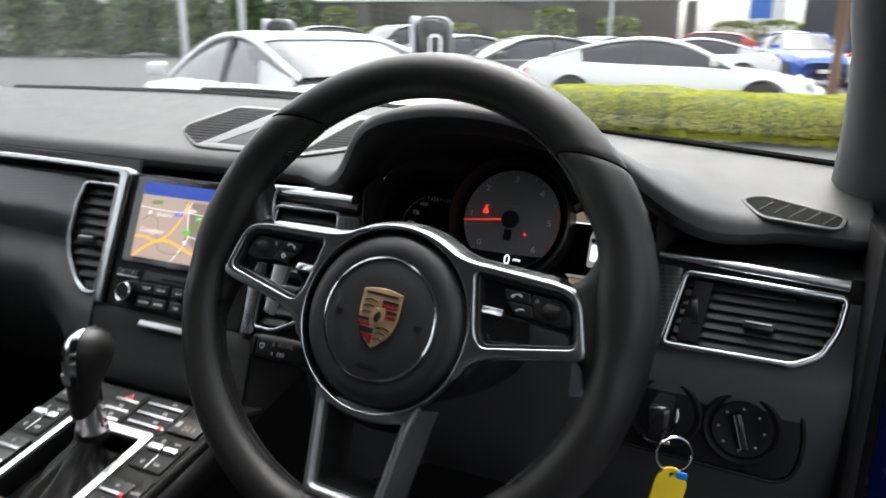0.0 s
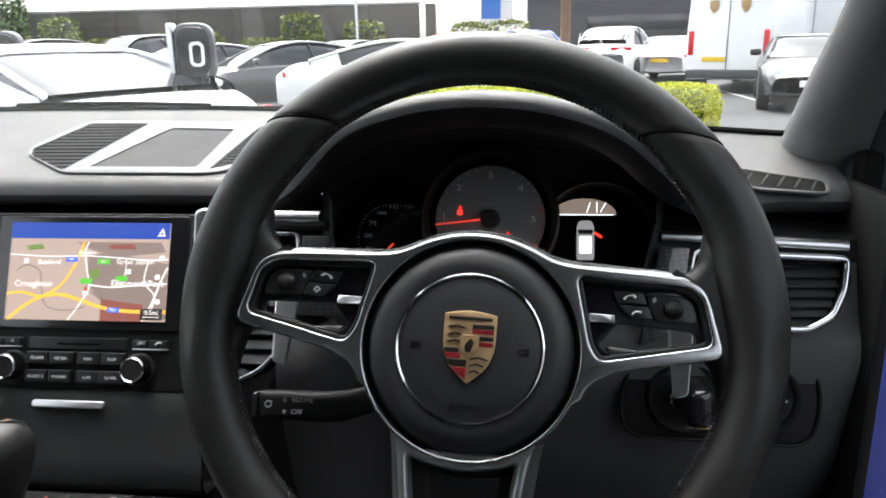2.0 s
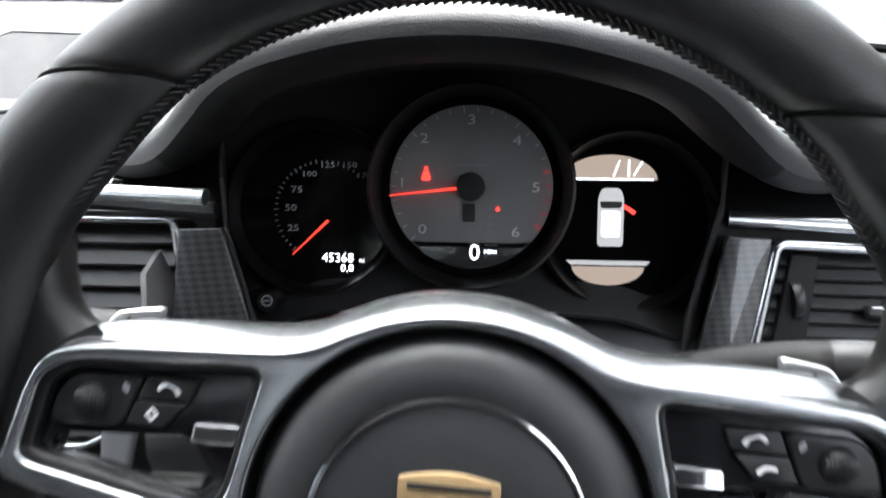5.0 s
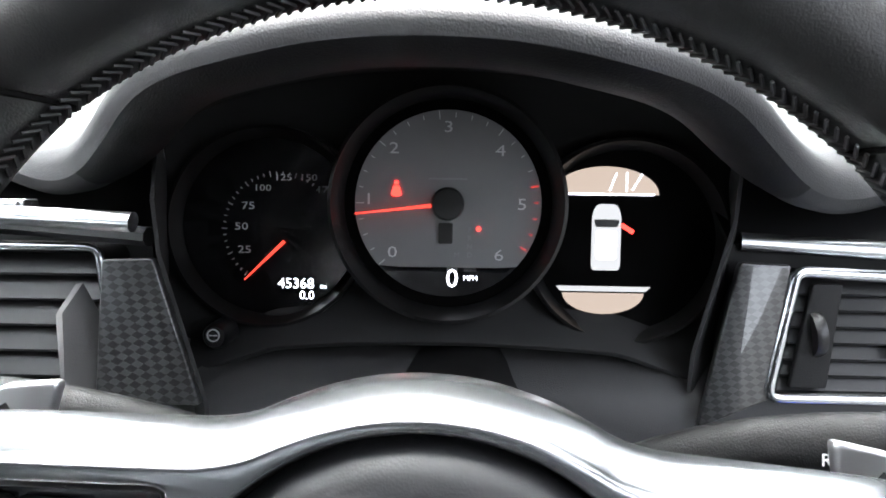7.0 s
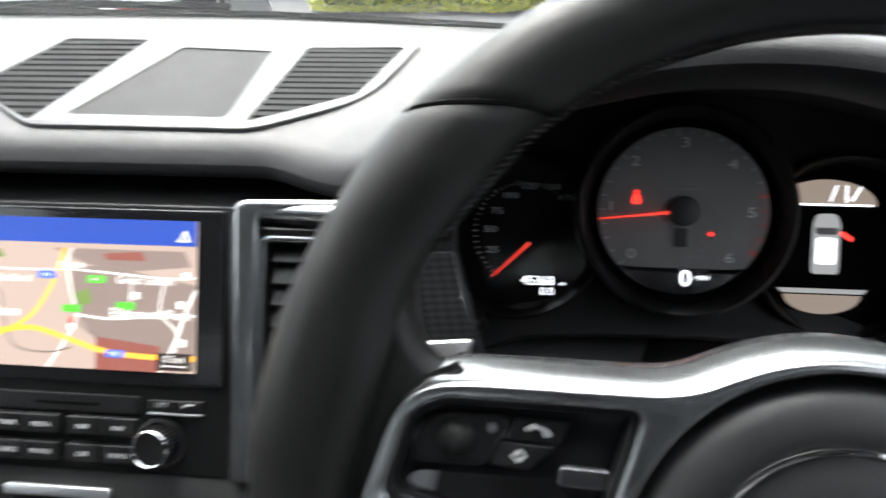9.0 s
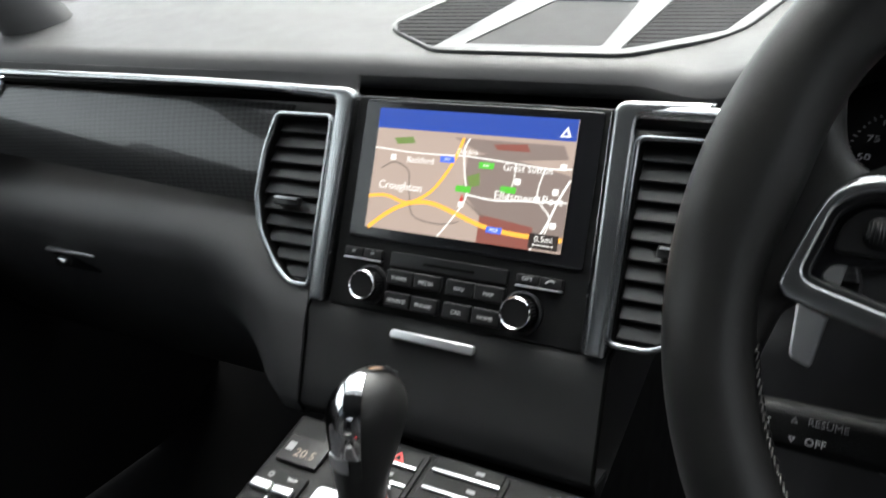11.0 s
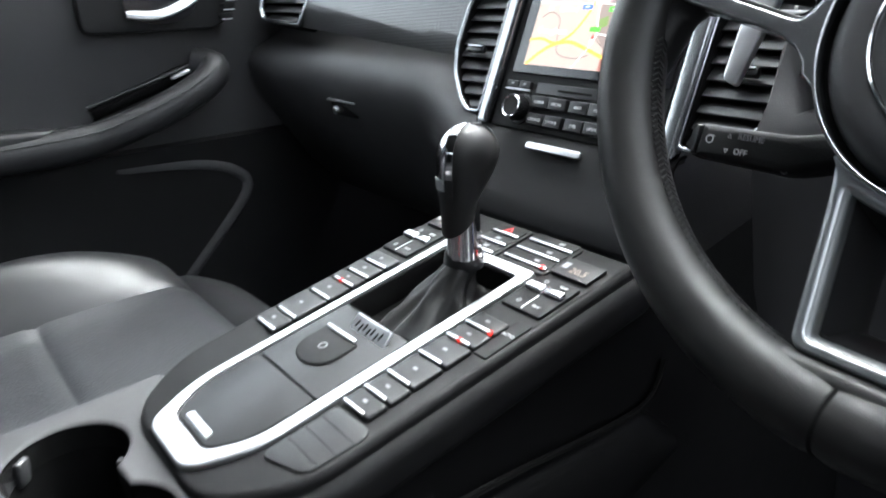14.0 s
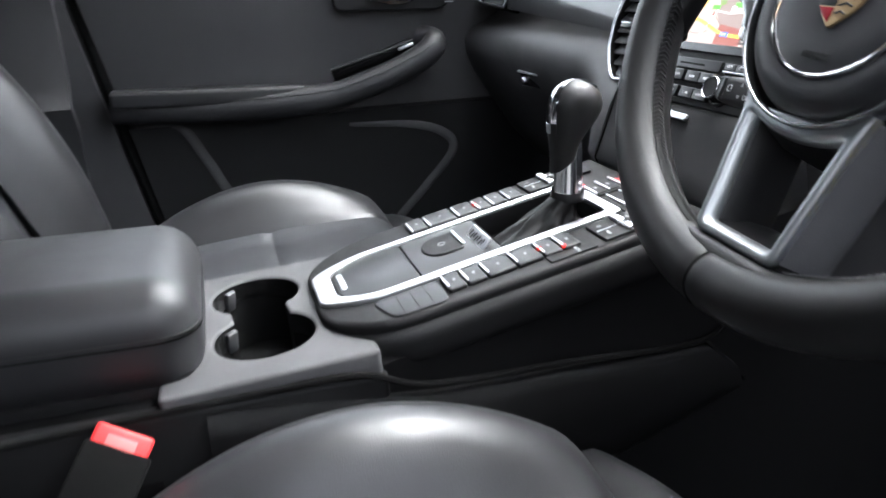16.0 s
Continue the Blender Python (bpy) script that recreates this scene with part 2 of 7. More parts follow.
def tube(pts, r, closed=False, n=10, flatten=1.0):
    """A round bar along points; r one radius or one a point."""
    pts = [Vector(p) for p in pts]
    c = len(pts)
    rows, side = [], None
    for i, p in enumerate(pts):
        a, b = (pts[i - 1], pts[(i + 1) % c]) if closed else (pts[max(0, i - 1)], pts[min(c - 1, i + 1)])
        t = (b - a).normalized()
        if side is None:
            side = t.orthogonal().normalized()
        side = (side - t * side.dot(t)).normalized()
        up = t.cross(side)
        rr = r[i] if isinstance(r, (list, tuple)) else r
        rows.append([p + (side * math.cos(2 * math.pi * k / n) + up * math.sin(2 * math.pi * k / n) * flatten) * rr for k in range(n)])
    bm = bmesh.new()
    vs = [[bm.verts.new(q) for q in row] for row in rows]
    for i in range(c if closed else c - 1):
        a, b = vs[i], vs[(i + 1) % c]
        if closed and i == c - 1:
            k0 = min(range(n), key=lambda k: (b[k].co - a[0].co).length)
        else:
            k0 = 0
        for k in range(n):
            bm.faces.new((a[k], a[(k + 1) % n], b[(k + 1 + k0) % n], b[(k + k0) % n]))
    if not closed:
        bm.faces.new(vs[0])
        bm.faces.new(vs[-1])
    return bm


def smooth_line(pts, n=8, closed=False):
    """A Catmull-Rom line through points."""
    pts, out = [Vector(p) for p in pts], []
    c = len(pts)
    for i in range(c if closed else c - 1):
        g = [pts[(i + k) % c] if closed else pts[min(c - 1, max(0, i + k))] for k in (-1, 0, 1, 2)]
        for j in range(n):
            t = j / n
            out.append(0.5 * (2 * g[1] + (g[2] - g[0]) * t + (2 * g[0] - 5 * g[1] + 4 * g[2] - g[3]) * t * t + (3 * g[1] - g[0] - 3 * g[2] + g[3]) * t ** 3))
    if not closed:
        out.append(pts[-1])
    return out


def ease(a, b, t):
    t = min(1, max(0, t))
    t = t * t * (3 - 2 * t)
    return a + (b - a) * t


def mirror_x(pts, axis=-0.007):
    return [(2 * axis - p[0], *p[1:]) for p in reversed(pts)]


# ---- the car's shell ----
GROUND = -0.12
CX = 0.365  # middle of the instrument hood


def dash_z(y):
    return 1.106 + (y - 0.33) * 0.236


def hood_shape(dx):
    d = abs(dx)
    if d < 0.14:
        return math.sqrt(1 - (d / 0.178) ** 2.15)
    t = (d - 0.14) / 0.11
    if t >= 1:
        return 0.0
    h0, s0 = 0.635, -7.22 * 0.11
    return (2 * t ** 3 - 3 * t * t + 1) * h0 + (t ** 3 - 2 * t * t + t) * s0


def lip_y(x):
    far = 0.302 if x > CX else 0.313
    return ease(far, 0.155, (0.28 - abs(x - CX)) / 0.22)


def pad_z(x, y):
    fade = ease(1.0, 0.0, (y - 0.14) / 0.27)
    return dash_z(y) + 0.1315 * hood_shape(x - CX) * fade


def glass_y(x):
    return 0.53 - 0.115 * (x / 0.68) ** 1.3 if x > 0 else 0.53 + 0.01 * min(1, -x / 0.3) - 0.03 * (x / 0.7) ** 2


dashboard = thing("dashboard", label="black soft-touch dashboard with an arched instrument hood", category="dashboard")
rows, lip_end = [], {}
# the rolled edge, plain and on the hood: rows of (towards the driver, into the cavity)
LIP = ((-0.009, 0.0024), (-0.0165, 0.0085), (-0.0195, 0.017), (-0.0180, 0.0235), (-0.0140, 0.0280), (-0.003, 0.0310), (0.020, 0.0330))
HOOD_LIP = ((-0.0065, 0.0015), (-0.0105, 0.0055), (-0.0105, 0.0110), (-0.0060, 0.0170), (0.0030, 0.0225), (0.0140, 0.0270), (0.0300, 0.0305))
xs = np.concatenate([np.linspace(-0.75, 0.08, 26), np.linspace(0.09, 0.64, 110), np.linspace(0.652, 0.705, 4)])
for x in xs:
    yl, yg = lip_y(x), glass_y(x)
    row = [(x, yg + 0.05, pad_z(x, yg) - 0.03)] + [(x, yg + (yl - yg) * k / 16, pad_z(x, yg + (yl - yg) * k / 16)) for k in range(17)]
    slope = (pad_z(x + 0.002, lip_y(x + 0.002)) - pad_z(x - 0.002, lip_y(x - 0.002))) / 0.004
    down = Vector((slope, -1.0)).normalized()
    z = pad_z(x, yl)
    h = ease(0, 1, hood_shape(x - CX) / 0.5)
    for (dy, dn), (hy, hn) in zip(LIP, HOOD_LIP):
        oy, on = dy + (hy - dy) * h, dn + (hn - dn) * h
        row.append((x + down.x * on, yl + oy, z + down.y * on))
    lip_end[x] = row[-1]
    rows.append(row)
part("top_pad", surf([r[:-4] for r in rows]), SOFT, dashboard, "grained charcoal dashboard top", 60)
# below the crest a darker skin paints in the hood's shade; beside it the soft skin rolls on under the edge
for x0, x1, skin, words in ((-1, CX - 0.185, SOFT, ""), (CX - 0.19, CX + 0.19, UNDER, "underside of the hood's edge with its shade painted in"), (CX + 0.185, 1, SOFT, "")):
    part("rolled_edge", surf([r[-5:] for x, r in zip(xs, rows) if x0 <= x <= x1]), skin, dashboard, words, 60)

for x0, x1 in ((-0.75, 0.205), (0.525, 0.703)):
    rows = [[(x, 0.35, 1.075), (x, 0.32, 1.062), (x, 0.262, 1.052), (x, 0.256, 1.03)] for x in np.linspace(x0, x1, 12)]
    part("recess_panel", surf(rows, 0.003), HARD, dashboard, "black recess under the dashboard lip", 60)
# inside of the hood: from the rolled edge back to the dials
rows = []
for x in [x for x in xs if abs(x - CX) < 0.172]:
    q = lip_end[x]
    u = (x - CX) / 0.172
    e = (CX + 0.174 * u, 0.318, 1.072 + 0.060 * math.sqrt(max(0.0, 1 - u * u)))
    rows.append([q] + [(q[0] + (e[0] - q[0]) * k, q[1] + (e[1] - q[1]) * k, q[2] + (e[2] - q[2]) * k + 0.008 * math.sin(math.pi * k)) for k in (0.12, 0.3, 0.55, 0.8, 1.0)])
part("hood_lining", surf(rows), LINING, dashboard, "matt black inner hood", 70)
for x0, x1, x2, x3, yn in ((0.232, 0.196, 0.254, 0.196, 0.210), (0.526, 0.541, 0.5065, 0.541, 0.260)):
    rows = [[(x0, yn + 0.004, 1.094), (x0, yn, 1.067), (x2, yn - 0.026, 0.998), (x2, yn - 0.03, 0.975)], [(x1, 0.318, 1.10), (x1, 0.318, 1.07), (x3, 0.29, 0.99), (x3, 0.28, 0.965)]]
    part("hood_cheek", surf(rows, 0.002), LINING, dashboard, "matt black side of the dial cavity", 50)

# passenger side lower pad and glovebox face
rows = []
for x in np.concatenate([np.linspace(-0.75, -0.29, 16), np.linspace(-0.28, -0.129, 24)]):
    e = ease(0, 1, (x + 0.275) / 0.14)
    q = [(0.262, 1.09), (0.258, 1.06), (0.262, 1.02), (0.252, 0.992), (0.222, 0.976), (0.196, 0.963), (0.184, 0.945), (0.187, 0.922), (0.199, 0.89), (0.232, 0.84), (0.28, 0.77), (0.34, 0.71)]
    c = [(0.262, 1.09), (0.250, 1.05), (0.236, 1.01), (0.216, 0.975), (0.196, 0.951), (0.178, 0.937), (0.166, 0.929), (0.157, 0.91), (0.147, 0.88), (0.138, 0.852), (0.142, 0.838), (0.2, 0.82)]
    rows.append([(x, y + (cy_ - y) * e, z + (cz - z) * e) for (y, z), (cy_, cz) in zip(q, c)])
part("lower_pad", surf(rows, 0.004), SOFT, dashboard, "padded lower dash over the glovebox", 60)
latch = part("glovebox_latch", moved(flat([rounded([(-0.036, -0.012), (0.03, -0.012), (0.036, 0.004), (0.03, 0.012), (-0.034, 0.012)], 0.004)], 0.008, 0.002, 0.003), pose(-0.455, 0.1935, 0.900, 104, 0, 3)), GLOSS, dashboard, "small black glovebox latch")
part("latch_edge", moved(box(0.070, 0.0030, 0.006, -0.001, 0.0128, 0.004, 0.001), pose(-0.455, 0.1935, 0.900, 104, 0, 3)), CHROME, latch)
part("latch_lock", moved(lathe([(0.0, 0.009), (0.006, 0.008), (0.0075, 0.004), (0.0075, 0.0)], 20, -0.022, -0.003, 0), pose(-0.455, 0.1935, 0.900, 104, 0, 3)), BRIGHT, latch)
part("glovebox_seam", tube(smooth_line([(-0.66, 0.1855, 0.924), (-0.45, 0.1857, 0.924), (-0.3, 0.185, 0.923)]), 0.0012), DEEP, dashboard)

# driver side lower panels
rows = []
for x in np.linspace(0.19, 0.703, 30):
    q = [(0.285, 1.050), (0.262, 1.046), (0.252, 1.02), (0.238, 0.985), (0.226, 0.967), (0.222, 0.95), (0.232, 0.9), (0.245, 0.84), (0.27, 0.78), (0.32, 0.72)]
    near = ease(1, 0, (x - 0.2) / 0.06)
    hole = abs(x - CX) < 0.168
    rows.append([(x, y - 0.075 * near, min(z, 0.975 + 0.02 * (z - 0.975)) if hole else z) for y, z in q])
part("knee_panel", surf(rows, 0.004), KNEE, dashboard, "black lower dash panel", 60)

# chin below the centre stack, with the small storage lid
rows = []
for x in np.linspace(-0.128, 0.116, 9):
    rows.append([(x, 0.176, 0.928), (x, 0.166, 0.927), (x, 0.160, 0.922), (x, 0.155, 0.905), (x, 0.143, 0.87), (x, 0.135, 0.848), (x, 0.14, 0.838), (x, 0.17, 0.83)])
part("storage_lid", surf(rows, 0.004), LINING, dashboard, "grained black storage flap", 60)
for x0, x1 in ((-0.1295, -0.1275), (0.1155, 0.1175)):
    part("seam", tube([((x0 + x1) / 2, y, z) for y, z in ((0.176, 0.929), (0.166, 0.928), (0.1605, 0.922), (0.155, 0.905), (0.143, 0.87), (0.135, 0.848), (0.14, 0.838))], 0.0016, n=6), DEEP, dashboard)
part("lid_handle", moved(join(flat([rounded([(-0.035, -0.0035), (0.035, -0.0035), (0.035, 0.0035), (-0.035, 0.0035)], 0.003)], 0.004, 0.001)), pose(-0.0135, 0.1545, 0.918, 58)), CHROME, dashboard, "bright metal finger strip")

# ---- floor, tunnel, roof, pillars, rear ----
floor = thing("car_floor", label="black carpeted footwell floor", category="floor", kind="structure")
rows = [[(x, y, 0.3 + (0.08 if abs(x) > 0.7 else 0) + ease(0, 0.22, (y - 0.45) / 0.35)) for x in np.linspace(-0.78, 0.78, 13)] for y in np.linspace(-1.6, 0.85, 20)]
part("carpet", surf(rows, 0.01), CARPET, floor)
part("firewall", box(1.6, 0.03, 0.7, 0, 0.8, 0.6), CARPET, floor)
shell = thing("car_shell", label="dark roof lining and pillars of the cabin", category="car body", kind="structure")
HEAD = mat("dark_headlining", (0.075, 0.076, 0.079), 0.9, bump=0.5, grain=900)
rows = [[(x, y, 1.53 - 0.05 * (x / 0.6) ** 2 - 0.09 * max(0, (y - -0.3) / 0.7) ** 2) for x in np.linspace(-0.6, 0.6, 13)] for y in np.linspace(-2.0, -0.16, 12)]
part("headlining", surf(rows, 0.03), HEAD, shell)


def pillar(name, pts, r, label=""):
    part(name, tube(smooth_line(pts, 6), r, n=14, flatten=0.6), HEAD, shell, label, 80)


for s in (-1, 1):
    part("roof_rail", tube(smooth_line([(s * 0.65, -0.1, 1.5), (s * 0.64, -0.5, 1.5), (s * 0.61, -1.2, 1.5), (s * 0.56, -1.95, 1.42)], 6), 0.04, n=10), HEAD, shell)
    pillar("rear_pillar", [(s * 0.56, -1.95, 1.42), (s * 0.66, -2.1, 1.05), (s * 0.68, -2.1, 0.9)], 0.09)
    pillar("middle_pillar", [(s * 0.63, -0.6, 1.5), (s * 0.765, -0.57, 1.12), (s * 0.83, -0.55, 0.7), (s * 0.83, -0.53, 0.35)], 0.06)
    part("windscreen_pillar", tube(smooth_line([(s * 0.65, -0.1, 1.5), (s * 0.694, 0.22, 1.27), (s * 0.712, 0.36, 1.15), (s * 0.715, 0.42, 1.06)], 8), [0.036] * 9 + [0.034 + 0.0010 * i for i in range(16)], n=16), HEAD, shell, "", 80)
part("pillar_outer", tube(smooth_line([(0.70, -0.1, 1.5), (0.752, 0.22, 1.27), (0.775, 0.36, 1.15), (0.78, 0.43, 1.05), (0.78, 0.45, 0.95)], 8), 0.05, n=16), HEAD, shell, "", 80)
part("rear_wall", box(1.4, 0.06, 0.75, 0, -2.1, 0.68, 0.02), HEAD, shell)
part("header_rail", tube(smooth_line([(-0.62, -0.14, 1.49), (-0.3, -0.11, 1.51), (0.3, -0.11, 1.51), (0.62, -0.14, 1.49)]), 0.03, n=10), HEAD, shell)
windscreen = thing("windscreen", label="clear raked windscreen", category="windscreen", kind="structure")
rows = [[(x * (1 - 0.13 * k), (glass_y(x) + 0.03) * (1 - k) + (-0.1 - 0.05 * (x / 0.7) ** 2) * k, 1.13 * (1 - k) + 1.515 * k) for x in np.linspace(-0.72, 0.72, 17)] for k in np.linspace(0, 1, 7)]
pane = part("glass", surf(rows, 0.004), glassy("clear_glass", (0.9, 0.92, 0.91)), windscreen)
pane.visible_shadow = False
part("glass_seal", tube(smooth_line([(x, glass_y(x) + 0.004, dash_z(glass_y(x)) + 0.002) for x in np.linspace(-0.7, 0.7, 15)], 3), 0.004, n=6), DEEP, windscreen, "black rubber seal along the glass foot")
wiper = thing("windscreen_wiper", label="black wiper arm resting under the windscreen", category="wiper")
part("arm", tube(smooth_line([(-0.05, 0.63, 1.150), (-0.2, 0.62, 1.155), (-0.33, 0.602, 1.155)]), 0.0045, n=8), DEEP, wiper)
part("blade", box(0.30, 0.010, 0.008, -0.33, 0.600, 1.149, 0.003), DEEP, wiper)
single("bonnet", surf([[(x, y, 1.12 - 0.16 * ((y - 0.6) / 0.9) ** 1.6 - 0.05 * (x / 0.8) ** 2) for x in np.linspace(-0.8, 0.8, 13)] for y in np.linspace(0.6, 1.5, 10)], 0.01), BLUE, Matrix(), "metallic blue bonnet beyond the windscreen", "car bonnet")
sill = thing("door_sill", label="metallic blue door frame and sill of the open driver's door", category="door frame", kind="structure")
part("hinge_pillar", moved(box(0.12, 0.10, 0.72, 0, 0, 0, 0.03), pose(0.80, 0.36, 0.72, 0, 0, 12)), BLUE, sill)
part("sill_panel", box(0.12, 1.3, 0.14, 0.8, -0.4, 0.36, 0.04), BLUE, sill)
part("door_seal", box(0.022, 0.03, 0.75, 0.728, 0.315, 0.75, 0.008), DEEP, sill, "black rubber door seal")
part("dash_end", moved(box(0.012, 0.24, 0.4, 0, 0, 0, 0.004), pose(0.706, 0.33, 0.90, 0, 0, 3)), HARD, sill)

# ---- passenger door ----
door = thing("passenger_door", label="closed black passenger door with a padded armrest", category="car door")
rows = []
for y in np.linspace(-0.46, 0.62, 22):
    lean = 0.2 * (1 - (y + 0.46) / 1.08)
    rows.append([(-0.735 - d, y - (z - 0.87) * lean, z) for z, d in ((1.105, 0.02), (1.09, 0.0), (1.06, 0.0), (1.0, 0.008), (0.94, 0.02), (0.88, 0.026), (0.85, 0.023), (0.83, 0.024))])
part("panel", surf(rows, 0.02), SOFT, door, "dark upholstered door panel", 60)
rows = [[(-0.735 - d, y - (z - 0.87) * 0.2 * (1 - (y + 0.46) / 1.08), z) for z, d in ((0.832, 0.026), (0.815, 0.029), (0.7, 0.030), (0.6, 0.032), (0.4, 0.037))] for y in np.linspace(-0.46, 0.62, 12)]
part("pocket_panel", surf(rows, 0.02), POCKET, door, "hard black lower door panel", 60)
arm = smooth_line([(-0.733, -0.47, 0.868), (-0.715, -0.3, 0.858), (-0.70, -0.12, 0.862), (-0.69, -0.03, 0.882), (-0.69, 0.05, 0.912), (-0.695, 0.092, 0.934), (-0.715, 0.105, 0.95), (-0.735, 0.085, 0.955)], 8)
part("armrest", tube(arm, [0.026] * 18 + [0.024] * (len(arm) - 18), n=14), LEATHER, door, "padded leather armrest curving up to a grip", 80)
shelf = [(-0.742, -0.47), (-0.698, -0.47), (-0.690, -0.3), (-0.690, -0.16), (-0.705, -0.13), (-0.742, -0.17)]
part("armrest_shelf", moved(flat([rounded(shelf, 0.008)], 0.03, 0.008, 0.0, 3), pose(0, -0.3, 0.884, 0, 0, 0) @ pose(0, 0.3, 0, -2)), LEATHER, door, "wide padded shelf of the armrest", 60)
part("armrest_seam", tube([(p.x + 0.0215, p.y, p.z + 0.0145) for p in arm[:-14]], 0.0009, n=6), THREAD, door)
part("grip_recess", tube(smooth_line([(-0.726, -0.085, 0.898), (-0.722, 0.0, 0.925), (-0.722, 0.06, 0.945)]), 0.014, n=10, flatten=0.7), DEEP, door, "dark grip recess")
part("recess_rim", tube(smooth_line([(-0.714, -0.09, 0.91), (-0.712, 0.0, 0.935), (-0.712, 0.065, 0.955)]), 0.003, n=6), SATIN, door)
part("window_switch", moved(box(0.03, 0.012, 0.006, 0, 0, 0, 0.002), pose(-0.705, 0.05, 0.944, 0, -20, 80)), CHROME, door)
part("pocket_rib", tube(smooth_line([(-0.757, -0.44, 0.82), (-0.755, -0.37, 0.825), (-0.755, -0.33, 0.76), (-0.756, -0.28, 0.67), (-0.757, -0.15, 0.56)]), 0.016, n=12, flatten=0.8), KNEE, door, "moulded rib of the door pocket")
part("speaker_rib", tube(smooth_line([(-0.757, -0.06, 0.80), (-0.755, 0.06, 0.79), (-0.754, 0.125, 0.77), (-0.754, 0.145, 0.735), (-0.755, 0.09, 0.67), (-0.757, 0.0, 0.58)]), 0.015, n=12, flatten=0.8), KNEE, door, "moulded rib round the door loudspeaker")
part("speaker_field", moved(flat([rounded([(-0.05, 0.785), (0.12, 0.765), (0.13, 0.735), (0.0, 0.59), (-0.27, 0.6), (-0.32, 0.70), (-0.2, 0.79)], 0.03)], 0.004, 0.001), Matrix(((0, 0, 1, -0.752), (1, 0, 0, 0), (0, 1, 0, 0), (0, 0, 0, 1))), ), HARD, door, "fine perforated loudspeaker field")
part("seam_ridge", tube(smooth_line([(-0.757, 0.2, 0.72), (-0.756, 0.14, 0.63), (-0.757, 0.08, 0.55)]), 0.004, n=6), HARD, door)
plate = moved(flat([rounded([(-0.075, 1.010), (0.13, 1.006), (0.165, 1.04), (0.18, 1.10), (-0.075, 1.085)], 0.018)], 0.014, 0.004), Matrix(((0, 0, 1, -0.722), (1, 0, 0, 0), (0, 1, 0, 0), (0, 0, 0, 1))))
part("handle_plate", plate, SATIN, door, "satin black handle and seat memory panel")
part("handle_bowl", moved(lathe([(0.0, -0.004), (0.02, 0.0), (0.034, 0.006), (0.036, 0.009)], 24), Matrix(((0, 0, 1, -0.722), (1.5, 0, 0, 0.04), (0, 0.9, 0, 1.05), (0, 0, 0, 1)))), GLOSS, door)
part("door_handle", tube(smooth_line([(-0.716, -0.01, 1.035), (-0.703, 0.03, 1.032), (-0.700, 0.07, 1.045), (-0.703, 0.095, 1.062), (-0.717, 0.105, 1.075)]), 0.006, n=10, flatten=1.4), CHROME, door, "curved bright metal door pull")
for i in range(4):
    part("memory_button", moved(box(0.02, 0.008, 0.008, 0, 0, 0, 0.002), pose(-0.712, 0.137 + 0.005 * i, 1.025 + 0.014 * i, 0, 0, 90)), HARD, door)
    part("button_line", box(0.002, 0.016, 0.002, -0.7065, 0.137 + 0.005 * i, 1.019 + 0.014 * i), CHROME, door)
part("pillar_trim", surf([[(-0.748 - d, y - (z - 0.87) * 0.2, z) for z, d in ((1.14, 0.0), (1.0, 0.0), (0.86, 0.004), (0.855, 0.012), (0.6, 0.012), (0.32, 0.016))] for y in (-0.68, -0.60, -0.52, -0.482)], 0.012), KNEE, shell, "dark middle pillar trim", 60)
part("pillar_core", box(0.03, 0.55, 0.95, -0.815, -0.52, 0.72, 0.01), HARD, shell)
part("door_shut_line", tube([(-0.752, -0.47 - (z - 0.87) * 0.2, z) for z in np.linspace(0.35, 1.10, 8)], 0.008, n=8), DEEP, shell, "black rubber seal at the door edge")
rearp = thing("rear_door", label="dark rear door panel behind the middle pillar", category="car door")
part("panel", surf([[(-0.745, y, 1.12), (-0.735, y, 1.05), (-0.74, y, 0.92), (-0.72, y, 0.88), (-0.75, y, 0.84), (-0.76, y, 0.4)] for y in np.linspace(-1.5, -0.53, 10)], 0.02), SOFT, rearp, "", 60)
drv = thing("driver_door", pose(0.82, 0.36, 0.0, 0, 0, 62), "open driver's door in metallic blue with a dark lining", "car door")
part("skin", box(0.05, 1.05, 0.72, 0.03, -0.54, 0.72, 0.02), BLUE, drv, "blue painted door skin")
part("lining", box(0.05, 1.0, 0.66, -0.02, -0.54, 0.76, 0.02), SOFT, drv, "dark door lining")
part("window_frame", tube(smooth_line([(0.0, -0.02, 1.08), (-0.06, -0.45, 1.44), (-0.07, -0.9, 1.46), (0.0, -1.06, 1.08)]), 0.02, n=8), HEAD, drv)

# closed rear doors and tailgate with dark privacy glass
PRIVACY = glassy("dark_privacy_glass", (0.05, 0.055, 0.06))
rearr = thing("rear_door", label="closed rear door panel behind the driver's seat", category="car door")
part("panel", surf([[(0.745, y, 1.12), (0.735, y, 1.05), (0.74, y, 0.92), (0.72, y, 0.88), (0.75, y, 0.84), (0.76, y, 0.3)] for y in np.linspace(-1.6, -0.53, 10)], 0.02), SOFT, rearr, "", 60)
for s, dr in ((-1, rearp), (1, rearr)):
    part("window", surf([[(s * 0.745, y, 1.1), (s * 0.70, y, 1.3), (s * 0.63, y, 1.5)] for y in np.linspace(-1.9, -0.58, 6)], 0.004), PRIVACY, dr, "dark privacy glass")
part("rear_window", surf([[(x, -2.1, 1.02), (x, -2.04, 1.25), (x, -1.95, 1.44)] for x in np.linspace(-0.66, 0.66, 8)], 0.004), PRIVACY, shell, "dark rear window")

